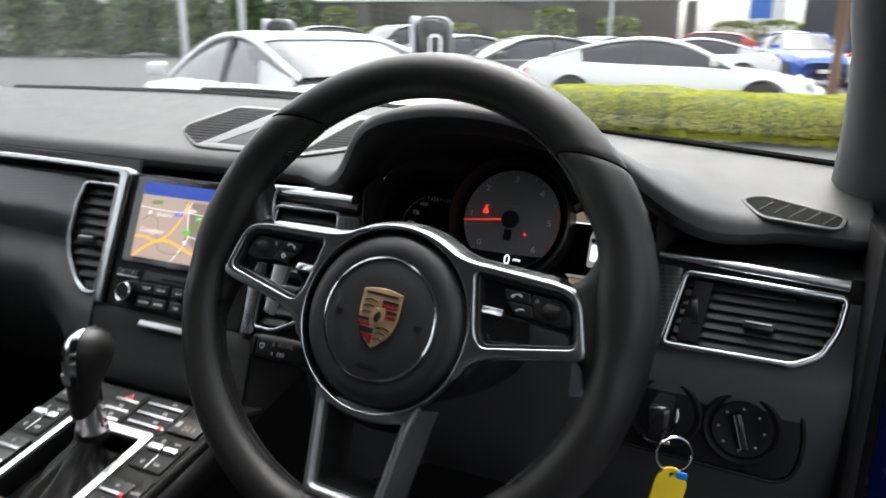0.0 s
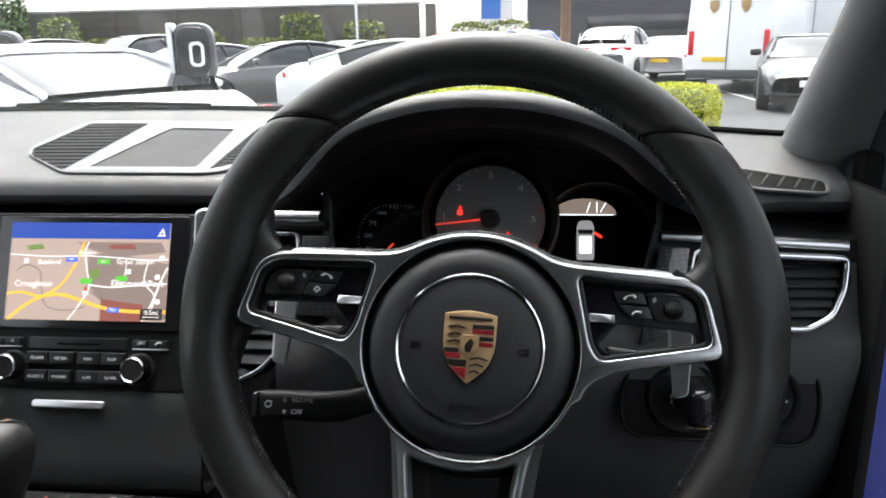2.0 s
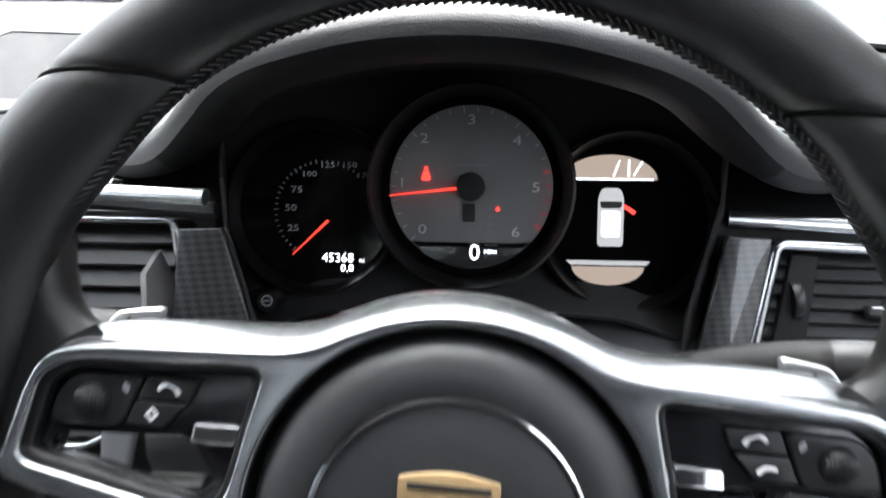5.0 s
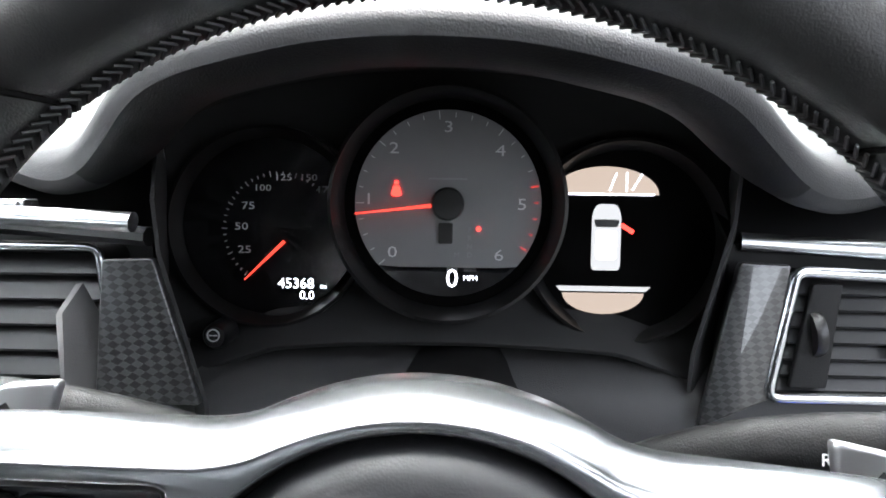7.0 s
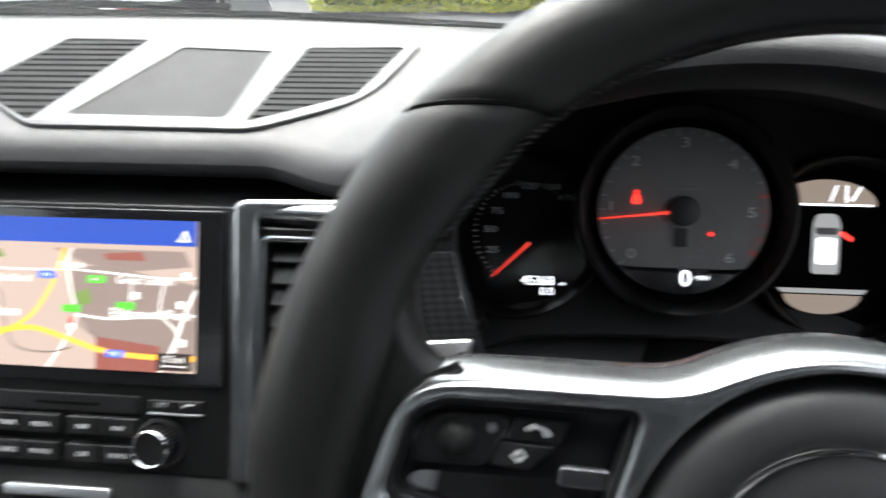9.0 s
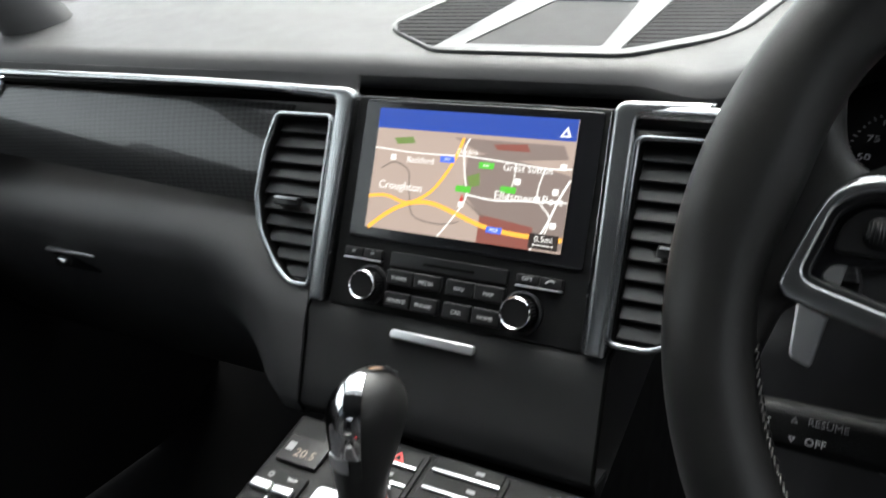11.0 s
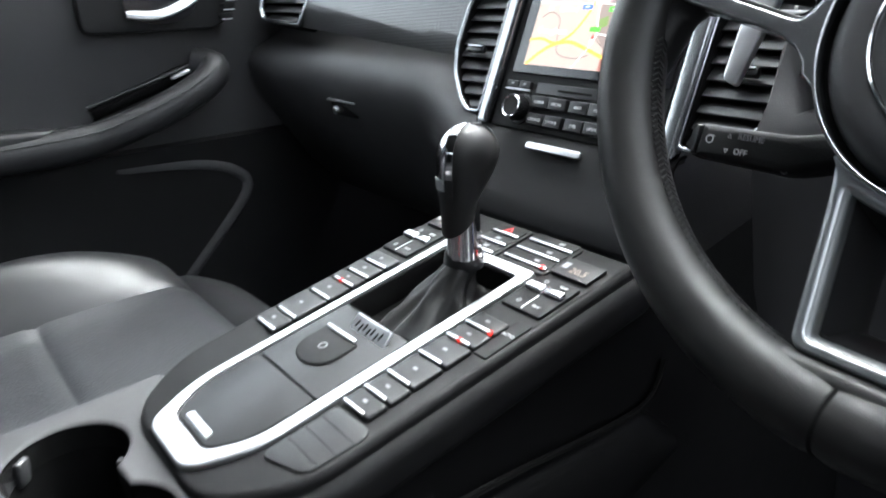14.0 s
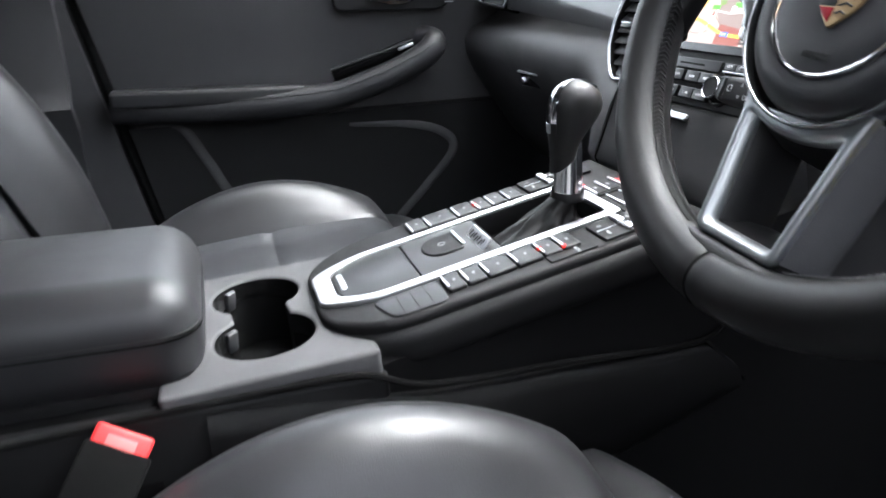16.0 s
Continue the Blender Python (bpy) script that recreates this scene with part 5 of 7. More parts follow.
# ---- instrument cluster ----
GA = pose(0.37, 0.291, 1.061, 68)
cluster = thing("instrument_cluster", GA, "three round black dials with lit displays under the hood", "instrument cluster")
part("back_plate", flat([[(-0.17, -0.085), (0.16, -0.085)] + [(-0.005 + 0.166 * math.cos(t), 0.03 + 0.062 * math.sin(t)) for t in np.linspace(0, math.pi, 25)]], 0.006, 0, -0.012), LINING, cluster)
PODS = {"speedometer": (-0.106, -0.0150, 0.0595), "display_dial": (0.104, -0.0205, 0.0600), "rev_counter": (0.0, 0.0, 0.067)}
pods = {}
for nm, (x, y, r) in PODS.items():
    z, f = (0.012, 0.006) if nm == "rev_counter" else (-0.006, 0.0)
    pods[nm] = part(nm, lathe([(r - 0.008, z - 0.012), (r - 0.0065, z + 0.0), (r - 0.002, z + 0.010), (r, z + 0.009), (r + 0.001, z - 0.016)], 64, x, y, 0), SATIN, cluster, "round black dial pod", 60)
    part("face", lathe([(0.0, z - f), (r - 0.007, z - f)], 64, x, y, 0), GLOSS if nm == "speedometer" else DEEP, pods[nm])
T, S, D = pods["rev_counter"], pods["speedometer"], pods["display_dial"]
TZ = 0.008
part("grey_face", flat([circle(0.0535, 64)], 0.001, 0, TZ - 0.001), DIAL, T, "grey rev counter face")
lens = [(0.0534 * math.cos(t), 0.0534 * math.sin(t)) for t in np.linspace(radians(222), radians(318), 17)]
lens = lens + rounded([(0.032, -0.0365), (-0.032, -0.0365)], 0.004)
part("lower_window", flat([lens], 0.0012, 0, TZ), GLOSS, T)
for tx, x, y in (("0", -0.0316, -0.0283), ("1", -0.0454, 0.002), ("2", -0.031, 0.0312), ("3", 0.0, 0.0435), ("4", 0.0296, 0.0303), ("5", 0.0424, 0.0), ("6", 0.0296, -0.0293)):
    part("numeral", moved(lettering(tx, 0.0092), pose(x, y, TZ) @ Matrix.Diagonal((1.35, 1, 0.5, 1))), MARK, T)
for i in range(25):
    a = radians(222 - i * 10.5)
    part("tick", moved(box(0.0045 if i % 4 == 0 else 0.0025, 0.0005, 0.0002, 0, 0, 0), pose(0.0505 * math.cos(a), 0.0505 * math.sin(a), TZ, 0, 0, math.degrees(a))), MARK if i < 20 else G_NEEDLE, T)
part("needle", moved(flat([[(0.004, -0.0011), (0.0535, -0.0004), (0.0535, 0.0004), (0.004, 0.0011)]], 0.0008, 0, 0), pose(0, 0, TZ + 0.0035, 0, 0, 186.6)), G_NEEDLE, T, "red needle")
part("needle_hub", lathe([(0.0, 0.006), (0.0085, 0.0055), (0.0095, 0.004), (0.0095, 0.0)], 30, 0, 0, TZ), BLACK, T)
part("belt_lamp", join(flat([rounded([(-0.0032, -0.0036), (-0.0014, -0.0045), (0.0014, -0.0045), (0.0032, -0.0036), (0.0014, 0.0018), (-0.0014, 0.0018)], 0.0008)], 0.0003, 0, TZ + 0.0003), flat([circle(0.0012, 14, 0, 0.0034)], 0.0003, 0, TZ + 0.0003)), G_RED, T, "lit red warning lamp").location = (-0.0296, 0.0085, 0)
part("small_window", flat([rect(-0.0052, -0.0228, 0.003, -0.0108, 0.001)], 0.0004, 0, TZ + 0.0002), BLACK, T)
for i, tx in enumerate("PRND"):
    part("gear_lettering", lettering(tx, 0.0042, 0.0128, -0.0148 - 0.0048 * i, TZ + 0.0002, 0, 0.0001), MARKG, T)
part("gear_lettering", lettering("M", 0.0042, 0.0055, -0.0292, TZ + 0.0002, 0, 0.0001), MARKG, T)
part("gear_lamp", lathe([(0.0, 0.0006), (0.0012, 0.0004), (0.0013, 0.0)], 14, 0.0178, -0.0141, TZ), G_RED, T)
part("maker_mark", flat([rect(-0.011, 0.0138, 0.011, 0.0148)], 0.0003, 0, TZ), MARKG, T)
part("speed_figure", lettering("0", 0.0155, 0.003, -0.0432, TZ + 0.0004, 0, 0.0001), G_WHITE, T)
part("unit_lettering", lettering("MPH", 0.0042, 0.0135, -0.0425, TZ + 0.0004, 0, 0.0001), G_WHITE, T)
SX, SY = -0.100, -0.017
for tx, x, y in (("25", -0.0214, -0.0122), ("50", -0.0232, 0.0016), ("75", -0.019, 0.014), ("100", -0.0105, 0.0247), ("125", 0.002, 0.031), ("150", 0.017, 0.031), ("175", 0.027, 0.024)):
    part("numeral", moved(lettering(tx, 0.0062 if len(tx) < 3 else 0.0054), pose(SX + x, SY + y, -0.0055) @ Matrix.Diagonal((1.35, 1, 0.5, 1))), MARK, S)
for i in range(29):
    a = radians(232 - i * 6.6)
    part("tick", moved(box(0.0032 if i % 4 == 0 else 0.0018, 0.0005, 0.0002, 0, 0, 0), pose(SX + 0.0335 * math.cos(a), SY + 0.0335 * math.sin(a), -0.0055, 0, 0, math.degrees(a))), MARK, S)
part("needle", moved(flat([[(0.0, -0.001), (0.0335, -0.0004), (0.0335, 0.0004), (0.0, 0.001)]], 0.0008, 0, 0), pose(SX + 0.0033, SY - 0.0066, -0.002, 0, 0, 224)), G_NEEDLE, S, "red needle")
part("odometer_reading", lettering("45368", 0.0088, SX + 0.0095, SY - 0.0322, -0.0054, 0, 0.0001), G_WHITE, S)
part("odometer_reading", join(lettering("mi", 0.004, SX + 0.026, SY - 0.0335, -0.0054, 0, 0.0001), lettering("0.0", 0.0075, SX + 0.016, SY - 0.0392, -0.0054, 0, 0.0001)), G_WHITE, S)
DX, DY = 0.098, -0.0195
G_BEIGE = glow("display_beige", (0.62, 0.49, 0.40), 0.22)
G_GREY = glow("display_grey", (0.55, 0.55, 0.56), 0.3)
seg = [(DX - 0.006 + 0.031 * math.cos(t), DY + 0.026 + 0.0165 * math.sin(t)) for t in np.linspace(0, math.pi, 17)]
part("upper_display", flat([seg], 0.0006, 0, -0.005), G_BEIGE, D, "beige map slice")
part("display_line", box(0.056, 0.0011, 0.0004, DX - 0.006, DY + 0.0262, -0.0045), G_WHITE, D)
for x, w in ((-0.002, 20), (0.006, 0), (0.012, 30)):
    part("map_road", moved(box(0.0009, 0.011, 0.0002, 0, 0, 0), pose(DX + x, DY + 0.0335, -0.0046, 0, 0, -w)), G_WHITE, D)
part("lower_band", flat([rounded([(DX - 0.034, DY - 0.0280), (DX + 0.022, DY - 0.0280), (DX + 0.019, DY - 0.0310), (DX - 0.031, DY - 0.0310)], 0.001)], 0.0006, 0, -0.005), G_GREY, D)
seg = [(DX - 0.006 + 0.024 * math.cos(t), DY - 0.0320 + 0.0125 * math.sin(t)) for t in np.linspace(math.pi, 2 * math.pi, 15)]
part("lower_display", flat([seg], 0.0006, 0, -0.005), G_BEIGE, D)
part("car_symbol", flat([rounded([(DX - 0.0135, DY - 0.016), (DX - 0.0125, DY - 0.0185), (DX + 0.0025, DY - 0.0185), (DX + 0.0035, DY - 0.016), (DX + 0.0035, DY + 0.014), (DX + 0.001, DY + 0.0205), (DX - 0.011, DY + 0.0205), (DX - 0.0135, DY + 0.014)], 0.003)], 0.0006, 0, -0.005), G_GREY, D, "white car outline")
part("car_symbol_roof", flat([rect(DX - 0.011, DY - 0.012, DX + 0.001, DY + 0.005, 0.002)], 0.0006, 0, -0.0045), G_WHITE, D)
part("car_symbol_glass", flat([rounded([(DX - 0.0115, DY + 0.007), (DX + 0.0015, DY + 0.007), (DX + 0.0025, DY + 0.0115), (DX - 0.0125, DY + 0.0115)], 0.0015)], 0.0006, 0, -0.0044), BLACK, D)
part("open_door_symbol", moved(flat([rect(0, -0.0013, 0.0085, 0.0013, 0.0005)], 0.0006, 0, -0.0044), pose(DX + 0.0035, DY + 0.0085, 0, 0, 0, -32)), G_RED, D, "red open door mark")
part("reset_button", lathe([(0.0, 0.010), (0.006, 0.009), (0.0075, 0.006), (0.008, -0.012)], 24, -0.1315, -0.077, 0.012), SATIN, cluster, "small round reset button")
part("button_mark", join(flat([circle(0.0038, 16, -0.1315, -0.076), circle(0.0030, 16, -0.1315, -0.076)], 0.0003, 0, 0.0222), box(0.005, 0.0007, 0.0003, -0.1315, -0.076, 0.0222)), MARK, cluster)
part("lower_fascia", surf([[(x, yy - 0.45 * x * x - 0.25 * max(0.0, abs(x) - 0.10), z) for yy, z in ((-0.050, -0.010), (-0.064, -0.004), (-0.0725, 0.006), (-0.0770, 0.0125), (-0.0788, 0.0138), (-0.0806, 0.0125), (-0.083, 0.004), (-0.088, -0.03))] for x in np.linspace(-0.155, 0.150, 41)], 0.0), LINING, cluster, "curved dark panel under the dials", 60)


# ---- centre console ----
CO = pose(0, -0.122, 0.80, 12)


def cy(y):
    return (y + 0.122) / 0.978


console = thing("centre_console", CO, "sloping black centre console with rows of keys and silver strips", "centre console")
top_line = rounded([(-0.113, cy(0.12)), (-0.108, cy(-0.185)), (-0.066, cy(-0.236)), (0.07, cy(-0.236)), (0.113, cy(-0.185)), (0.119, cy(0.12))], [0.004, 0.03, 0.03, 0.03, 0.03, 0.004], 6)
WELL = rect(0.002 - 0.0475, cy(-0.0545), 0.002 + 0.0475, cy(0.0515), 0.004)
part("top_plate", flat([top_line, WELL], 0.026, 0.006, 0.0, 3), HARD, console, "satin black console top", 50)
part("seat_edge", flat([inset(top_line, -0.008), WELL], 0.04, 0.014, -0.008, 4), HARD, console, "padded console edge", 60)
C0 = 0.002
so = rounded([(C0 - 0.0575, cy(0.064)), (C0 - 0.0575, cy(-0.19)), (C0 - 0.036, cy(-0.232)), (C0 + 0.036, cy(-0.232)), (C0 + 0.060, cy(-0.19)), (C0 + 0.060, cy(0.064))], [0.006, 0.03, 0.014, 0.014, 0.03, 0.006], 6)
si = rounded([(C0 - 0.0485, cy(0.052)), (C0 - 0.0485, cy(-0.185)), (C0 - 0.030, cy(-0.214)), (C0 + 0.030, cy(-0.214)), (C0 + 0.0485, cy(-0.185)), (C0 + 0.0485, cy(0.052))], [0.004, 0.02, 0.01, 0.01, 0.02, 0.004], 6)
part("silver_strip", flat([so, si], 0.008, 0.002, 0.0045, 3), CHROME, console, "bright silver strip looping round the selector", 50)
part("tray_lid", flat([rounded([(C0 - 0.046, cy(-0.138)), (C0 - 0.046, cy(-0.186)), (C0 - 0.029, cy(-0.212)), (C0 + 0.029, cy(-0.212)), (C0 + 0.046, cy(-0.186)), (C0 + 0.046, cy(-0.138))], [0.002, 0.02, 0.01, 0.01, 0.02, 0.002], 5)], 0.006, 0.0012, 0.0032), SATIN, console, "black ashtray lid")
part("tray_pull", flat([rounded([(C0 - 0.020, cy(-0.2085)), (C0 + 0.020, cy(-0.2085)), (C0 + 0.018, cy(-0.2025)), (C0 - 0.018, cy(-0.2025))], 0.002)], 0.003, 0.0008, 0.005), CHROME, console, "bright pull edge")
part("brake_plate", flat([rect(C0 - 0.046, cy(-0.1365), C0 + 0.046, cy(-0.056), 0.002)], 0.006, 0.001, 0.0026), SATIN, console)
part("brake_switch", flat([rounded([(C0 - 0.030, cy(-0.084)), (C0 - 0.030, cy(-0.114)), (C0 - 0.006, cy(-0.124)), (C0 + 0.018, cy(-0.114)), (C0 + 0.018, cy(-0.084))], [0.004, 0.016, 0.02, 0.016, 0.004], 8)], 0.005, 0.0020, 0.0046, 4), HARD, console, "electric parking brake switch", 60)
part("brake_mark", flat([circle(0.004, 16, C0 - 0.006, cy(-0.101)), circle(0.003, 16, C0 - 0.006, cy(-0.101))], 0.0004, 0, 0.0050), MARKG, console)
part("brake_bar", box(0.042, 0.003, 0.002, C0 - 0.006, cy(-0.0835), 0.006, 0.0006), CHROME, console)
part("badge", moved(flat([rect(-0.024, -0.0085, 0.024, 0.0085, 0.002)], 0.003, 0.0008, 0), pose(C0 + 0.012, cy(-0.0690), 0.0060, 40)), CHROME, console, "silver badge plate")
part("badge_mark", moved(join(*[moved(box(0.0018, 0.007, 0.0004, 0, 0, 0), pose(-0.017 + 0.0055 * i, 0.001 * (-1) ** i, 0.0002, 0, 0, -24)) for i in range(7)]), pose(C0 + 0.012, cy(-0.0690), 0.0060, 40)), BLACK, console)


def key_row(side, ys, x0, x1, widths=None):
    for i, y in enumerate(ys):
        y2 = ys[i + 1] if i + 1 < len(ys) else y + 0.018
        k = part("console_key", flat([rounded([(x0, cy(y) + 0.0006), (x1, cy(y) + 0.0006), (x1, cy(y2) - 0.0006), (x0, cy(y2) - 0.0006)], 0.003)], 0.006, 0.0022, 0.0040, 3), KEYCAP, console, "pillowed black key", 60)
        part("key_bar", box(abs(x1 - x0) * 0.8, 0.0026, 0.0024, x0 + (x1 - x0) * 0.42, cy(y) + 0.0018, 0.0038, 0.0008), CHROME, k, "bright bar along the key")
        part("key_mark", box(0.0045, 0.0024, 0.0003, (x0 + x1) / 2, cy((y + y2) / 2) + 0.001, 0.0042), MARKG, k)
        if i in (4, 5) and side > 0 or i in (3,) and side < 0:
            part("key_lamp", box(0.003, 0.003, 0.0022, x1 - 0.004 * (1 if x1 > x0 else -1) if i == 5 else (x0 + x1) / 2, cy(y) + 0.0016, 0.0043), G_RED, k, "lit red lamp")


key_row(1, [-0.1255, -0.1075, -0.088, -0.060, -0.034, -0.015], 0.0645, 0.098)
key_row(-1, [-0.117, -0.097, -0.064, -0.040, -0.024, -0.005], -0.0625, -0.100)
part("auto_key", flat([rect(0.097, cy(-0.034), 0.111, cy(0.012), 0.002)], 0.003, 0.0006, 0.0016), HARD, console)
part("auto_lettering", lettering("AUTO", 0.0046, 0.104, cy(-0.006), 0.0018), MARK, console)
for x0, x1 in ((0.0645, 0.110),):
    part("blank_key", flat([rounded([(x0, cy(-0.19)), (x1 * 0.97, cy(-0.178)), (x1, cy(-0.128)), (x0, cy(-0.128))], 0.010)], 0.003, 0.0012, 0.0016), KEYCAP, console, "smooth blank panel beside the tray")
    for j in range(3):
        part("blank_line", moved(box(abs(x1 - x0) * 0.9, 0.0004, 0.0003, 0, 0, 0), pose((x0 + x1) / 2, cy(-0.142 - 0.013 * j), 0.0017)), DEEP, console)
for sx, x0, x1 in ((1, 0.0655, 0.1085), (-1, -0.1055, -0.0655)):
    sw = part("climate_switch", flat([rect(x0, cy(0.021), x1, cy(0.066), 0.003)], 0.006, 0.001, 0.0026), HARD, console, "rocker pair for fan and temperature")
    xm = (x0 + x1) / 2
    for xa, xb in ((x0 + 0.002, xm - 0.001), (xm + 0.001, x1 - 0.002)):
        part("rocker", flat([rect(xa, cy(0.045), xb, cy(0.053), 0.002)], 0.006, 0.002, 0.0066), BRIGHT if xa > xm - 0.005 else CHROME, sw, "bright rocker")
    part("divider", box(0.001, 0.02, 0.0006, xm, cy(0.033), 0.0028), CHROME, sw)
    part("temp_lettering", lettering("TEMP", 0.0036, xm + 0.009, cy(0.03), 0.0028), MARK, sw)
    part("temp_lettering", lettering("TEMP", 0.0036, xm + 0.009, cy(0.06), 0.0028), MARK, sw)
    for yy in (0.03, 0.06):
        part("fan_mark", flat([circle(0.0024, 12, xm - 0.0095, cy(yy)), circle(0.0012, 12, xm - 0.0095, cy(yy))], 0.0003, 0, 0.0028), MARKG, sw)
    wd = part("climate_display", flat([rect(x0 + 0.003, cy(0.073), x1 - 0.001, cy(0.097), 0.0015)], 0.003, 0.0006, 0.0034), mat("display_window", (0.010, 0.009, 0.010), 0.45, spec=0.25), console, "small lit temperature display")
    part("display_figures", lettering("20.5", 0.0105, xm + 0.004, cy(0.082), 0.0036, 0, 0.0001), glow("display_amber", (1.0, 0.75, 0.6), 0.3), wd)
    part("display_icon", box(0.006, 0.008, 0.0002, x0 + 0.009, cy(0.086), 0.0036), MARKG, wd)
for x0, x1, ys, nm in ((-0.030, 0.003, (0.0665, 0.081, 0.0965), "left"), (0.0135, 0.064, (0.0715, 0.086, 0.1015), "right")):
    part("key_field", flat([rounded([(x0 - 0.003, cy(0.0655)), (x1 + 0.003, cy(0.0655)), (x1 + 0.004, cy(0.114)), (x0 - 0.003, cy(0.114))], 0.005)], 0.004, 0.0008, 0.0018), HARD, console)
    for i, y in enumerate(ys):
        k = part("console_key", flat([rect(x0, cy(y) + 0.0004, x1, cy(y) + 0.0138, 0.0015)], 0.004, 0.0006, 0.0027), HARD, console)
        part("key_bar", box(x1 - x0, 0.0024, 0.002, (x0 + x1) / 2, cy(y) + 0.0012, 0.0032, 0.0006), CHROME, k, "bright bar along the key")
        if nm == "left" and i == 2:
            part("hazard_mark", flat([[(-0.0205, cy(y) + 0.0035), (-0.0085, cy(y) + 0.0035), (-0.0145, cy(y) + 0.0125)], [(-0.018, cy(y) + 0.0048), (-0.011, cy(y) + 0.0048), (-0.0145, cy(y) + 0.0102)]], 0.0004, 0, 0.0032), BUCKLE, k, "red hazard triangle")
        else:
            part("key_mark", box(0.006, 0.003, 0.0003, (x0 + x1) / 2 + (0.008 if nm == "right" else 0), cy(y) + 0.008, 0.003), MARKG, k)
        if i == 0:
            part("key_lamp", box(0.003, 0.003, 0.0022, x1 - 0.004 if nm == "right" else x0 + 0.003, cy(y) + 0.001, 0.0044), G_RED, k, "lit red lamp")
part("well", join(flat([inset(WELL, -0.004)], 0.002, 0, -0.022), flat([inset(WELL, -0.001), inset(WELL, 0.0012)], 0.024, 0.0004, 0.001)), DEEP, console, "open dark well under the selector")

# gear selector
gear = thing("gear_selector", pose(0.006, 0.027, 0.825), "black leather gear selector with a bright cap and pleated gaiter", "gear selector")
rows = []
for k in np.linspace(0, 1, 18):
    hx, hy = 0.036 * (1 - k) ** 2.6 + 0.0150, 0.052 * (1 - k) ** 2.4 + 0.0140
    ox, oy = -0.004 * (1 - k) + 0.002 * k, -0.024 * (1 - k) ** 0.8 + 0.004
    oz = -0.022 * (1 - k) + 0.024 * k ** 1.5
    row = []
    for j in range(56):
        a = 2 * math.pi * j / 56
        c, s_ = math.cos(a), math.sin(a)
        q = (abs(c) ** 4 + abs(s_) ** 4) ** (-1 / 4) * (1 - k) + k
        pleat = 1 + (0.15 * math.sin(a * 6 + 7 * k) + 0.08 * math.sin(a * 11 - 5 * k)) * math.sin(math.pi * min(1, k * 1.15))
        y = oy + hy * q * s_ * pleat
        row.append((ox + hx * q * c * pleat, y, oz + y * 0.21 * (1 - k) + 0.010 * max(0, -s_) * math.sin(math.pi * k)))
    rows.append(row)
part("gaiter", surf(rows, 0.0, True), GRIP, gear, "pleated leather gaiter", 70)
part("gaiter_stitching", tube([rows[k][41] for k in range(0, 16)], 0.0007, n=6), GREYTHREAD, gear)
part("collar", lathe([(0.0165, 0.018), (0.0175, 0.022), (0.0165, 0.03), (0.015, 0.033)], 28, 0.002, 0.004, 0), SATIN, gear)
part("shaft", lathe([(0.0155, 0.028), (0.0148, 0.034), (0.0138, 0.060), (0.0128, 0.084)], 28, 0.004, 0.003, 0), BRIGHT, gear, "bright metal shaft")
def knob_rows(out_by=0.0, lo=0.0, hi=1.0, n=22):
    out = []
    for k in np.linspace(lo, hi, n):
        cap_ = math.sqrt(max(0.0, 1 - max(0, (k - 0.70) / 0.30) ** 2))
        w = (0.0150 + 0.0062 * ease(0, 1, k / 0.7)) * cap_ + out_by
        d = (0.0140 + 0.0135 * ease(0, 1, (k - 0.1) / 0.6)) * cap_ + out_by
        oy = -0.002 + 0.0105 * ease(0, 1, (k - 0.1) / 0.65)
        out.append([(0.004 + 0.003 * k + w * math.cos(a), oy + d * math.sin(a), 0.048 + 0.091 * k + 0.022 * (1 - k) ** 2 * (0.5 + 0.5 * math.sin(a)) + out_by * k) for a in np.linspace(0, 2 * math.pi, 37)[:-1]])
    return out


bm = surf(knob_rows(hi=0.998), 0, True)
bm.faces.new([v for v in list(bm.verts)[-36:]])
bm.faces.new([v for v in list(bm.verts)[:36]])
part("knob", bm, GRIP, gear, "rounded leather selector knob", 70)
cap = [row[21:31] for row in knob_rows(0.0010, 0.55, 0.999, 24)]
part("cap", surf(cap, 0.0012), BRIGHT, gear, "bright chrome cap over the side of the knob", 60)
part("knob_seam", tube([row[9] for row in knob_rows(0.0003, 0.05, 0.97)], 0.0006, n=6), THREAD, gear)
front = [[Vector(row[k]) for k in range(5, 14)] for row in knob_rows(0.0010, 0.90, 0.999, 8)]
part("cap_tip", surf(front, 0.0010), BRIGHT, gear, "", 60)
part("release_button", surf([row[24:29] for row in knob_rows(0.0016, 0.44, 0.54, 6)], 0.0014), CHROME, gear, "silver release button", 60)
part("button_frame", surf([row[22:31] for row in knob_rows(0.0006, 0.38, 0.56, 8)], 0.0008), SATIN, gear, "", 60)

# ---- tunnel, cup holders, armrest box ----
tunnel = thing("centre_tunnel", label="black tunnel sides under the console", category="centre console")
def tun_z(y):
    return 0.75 if y < -0.38 else 0.66 if y < -0.205 else 0.756 + (y + 0.205) * 0.212


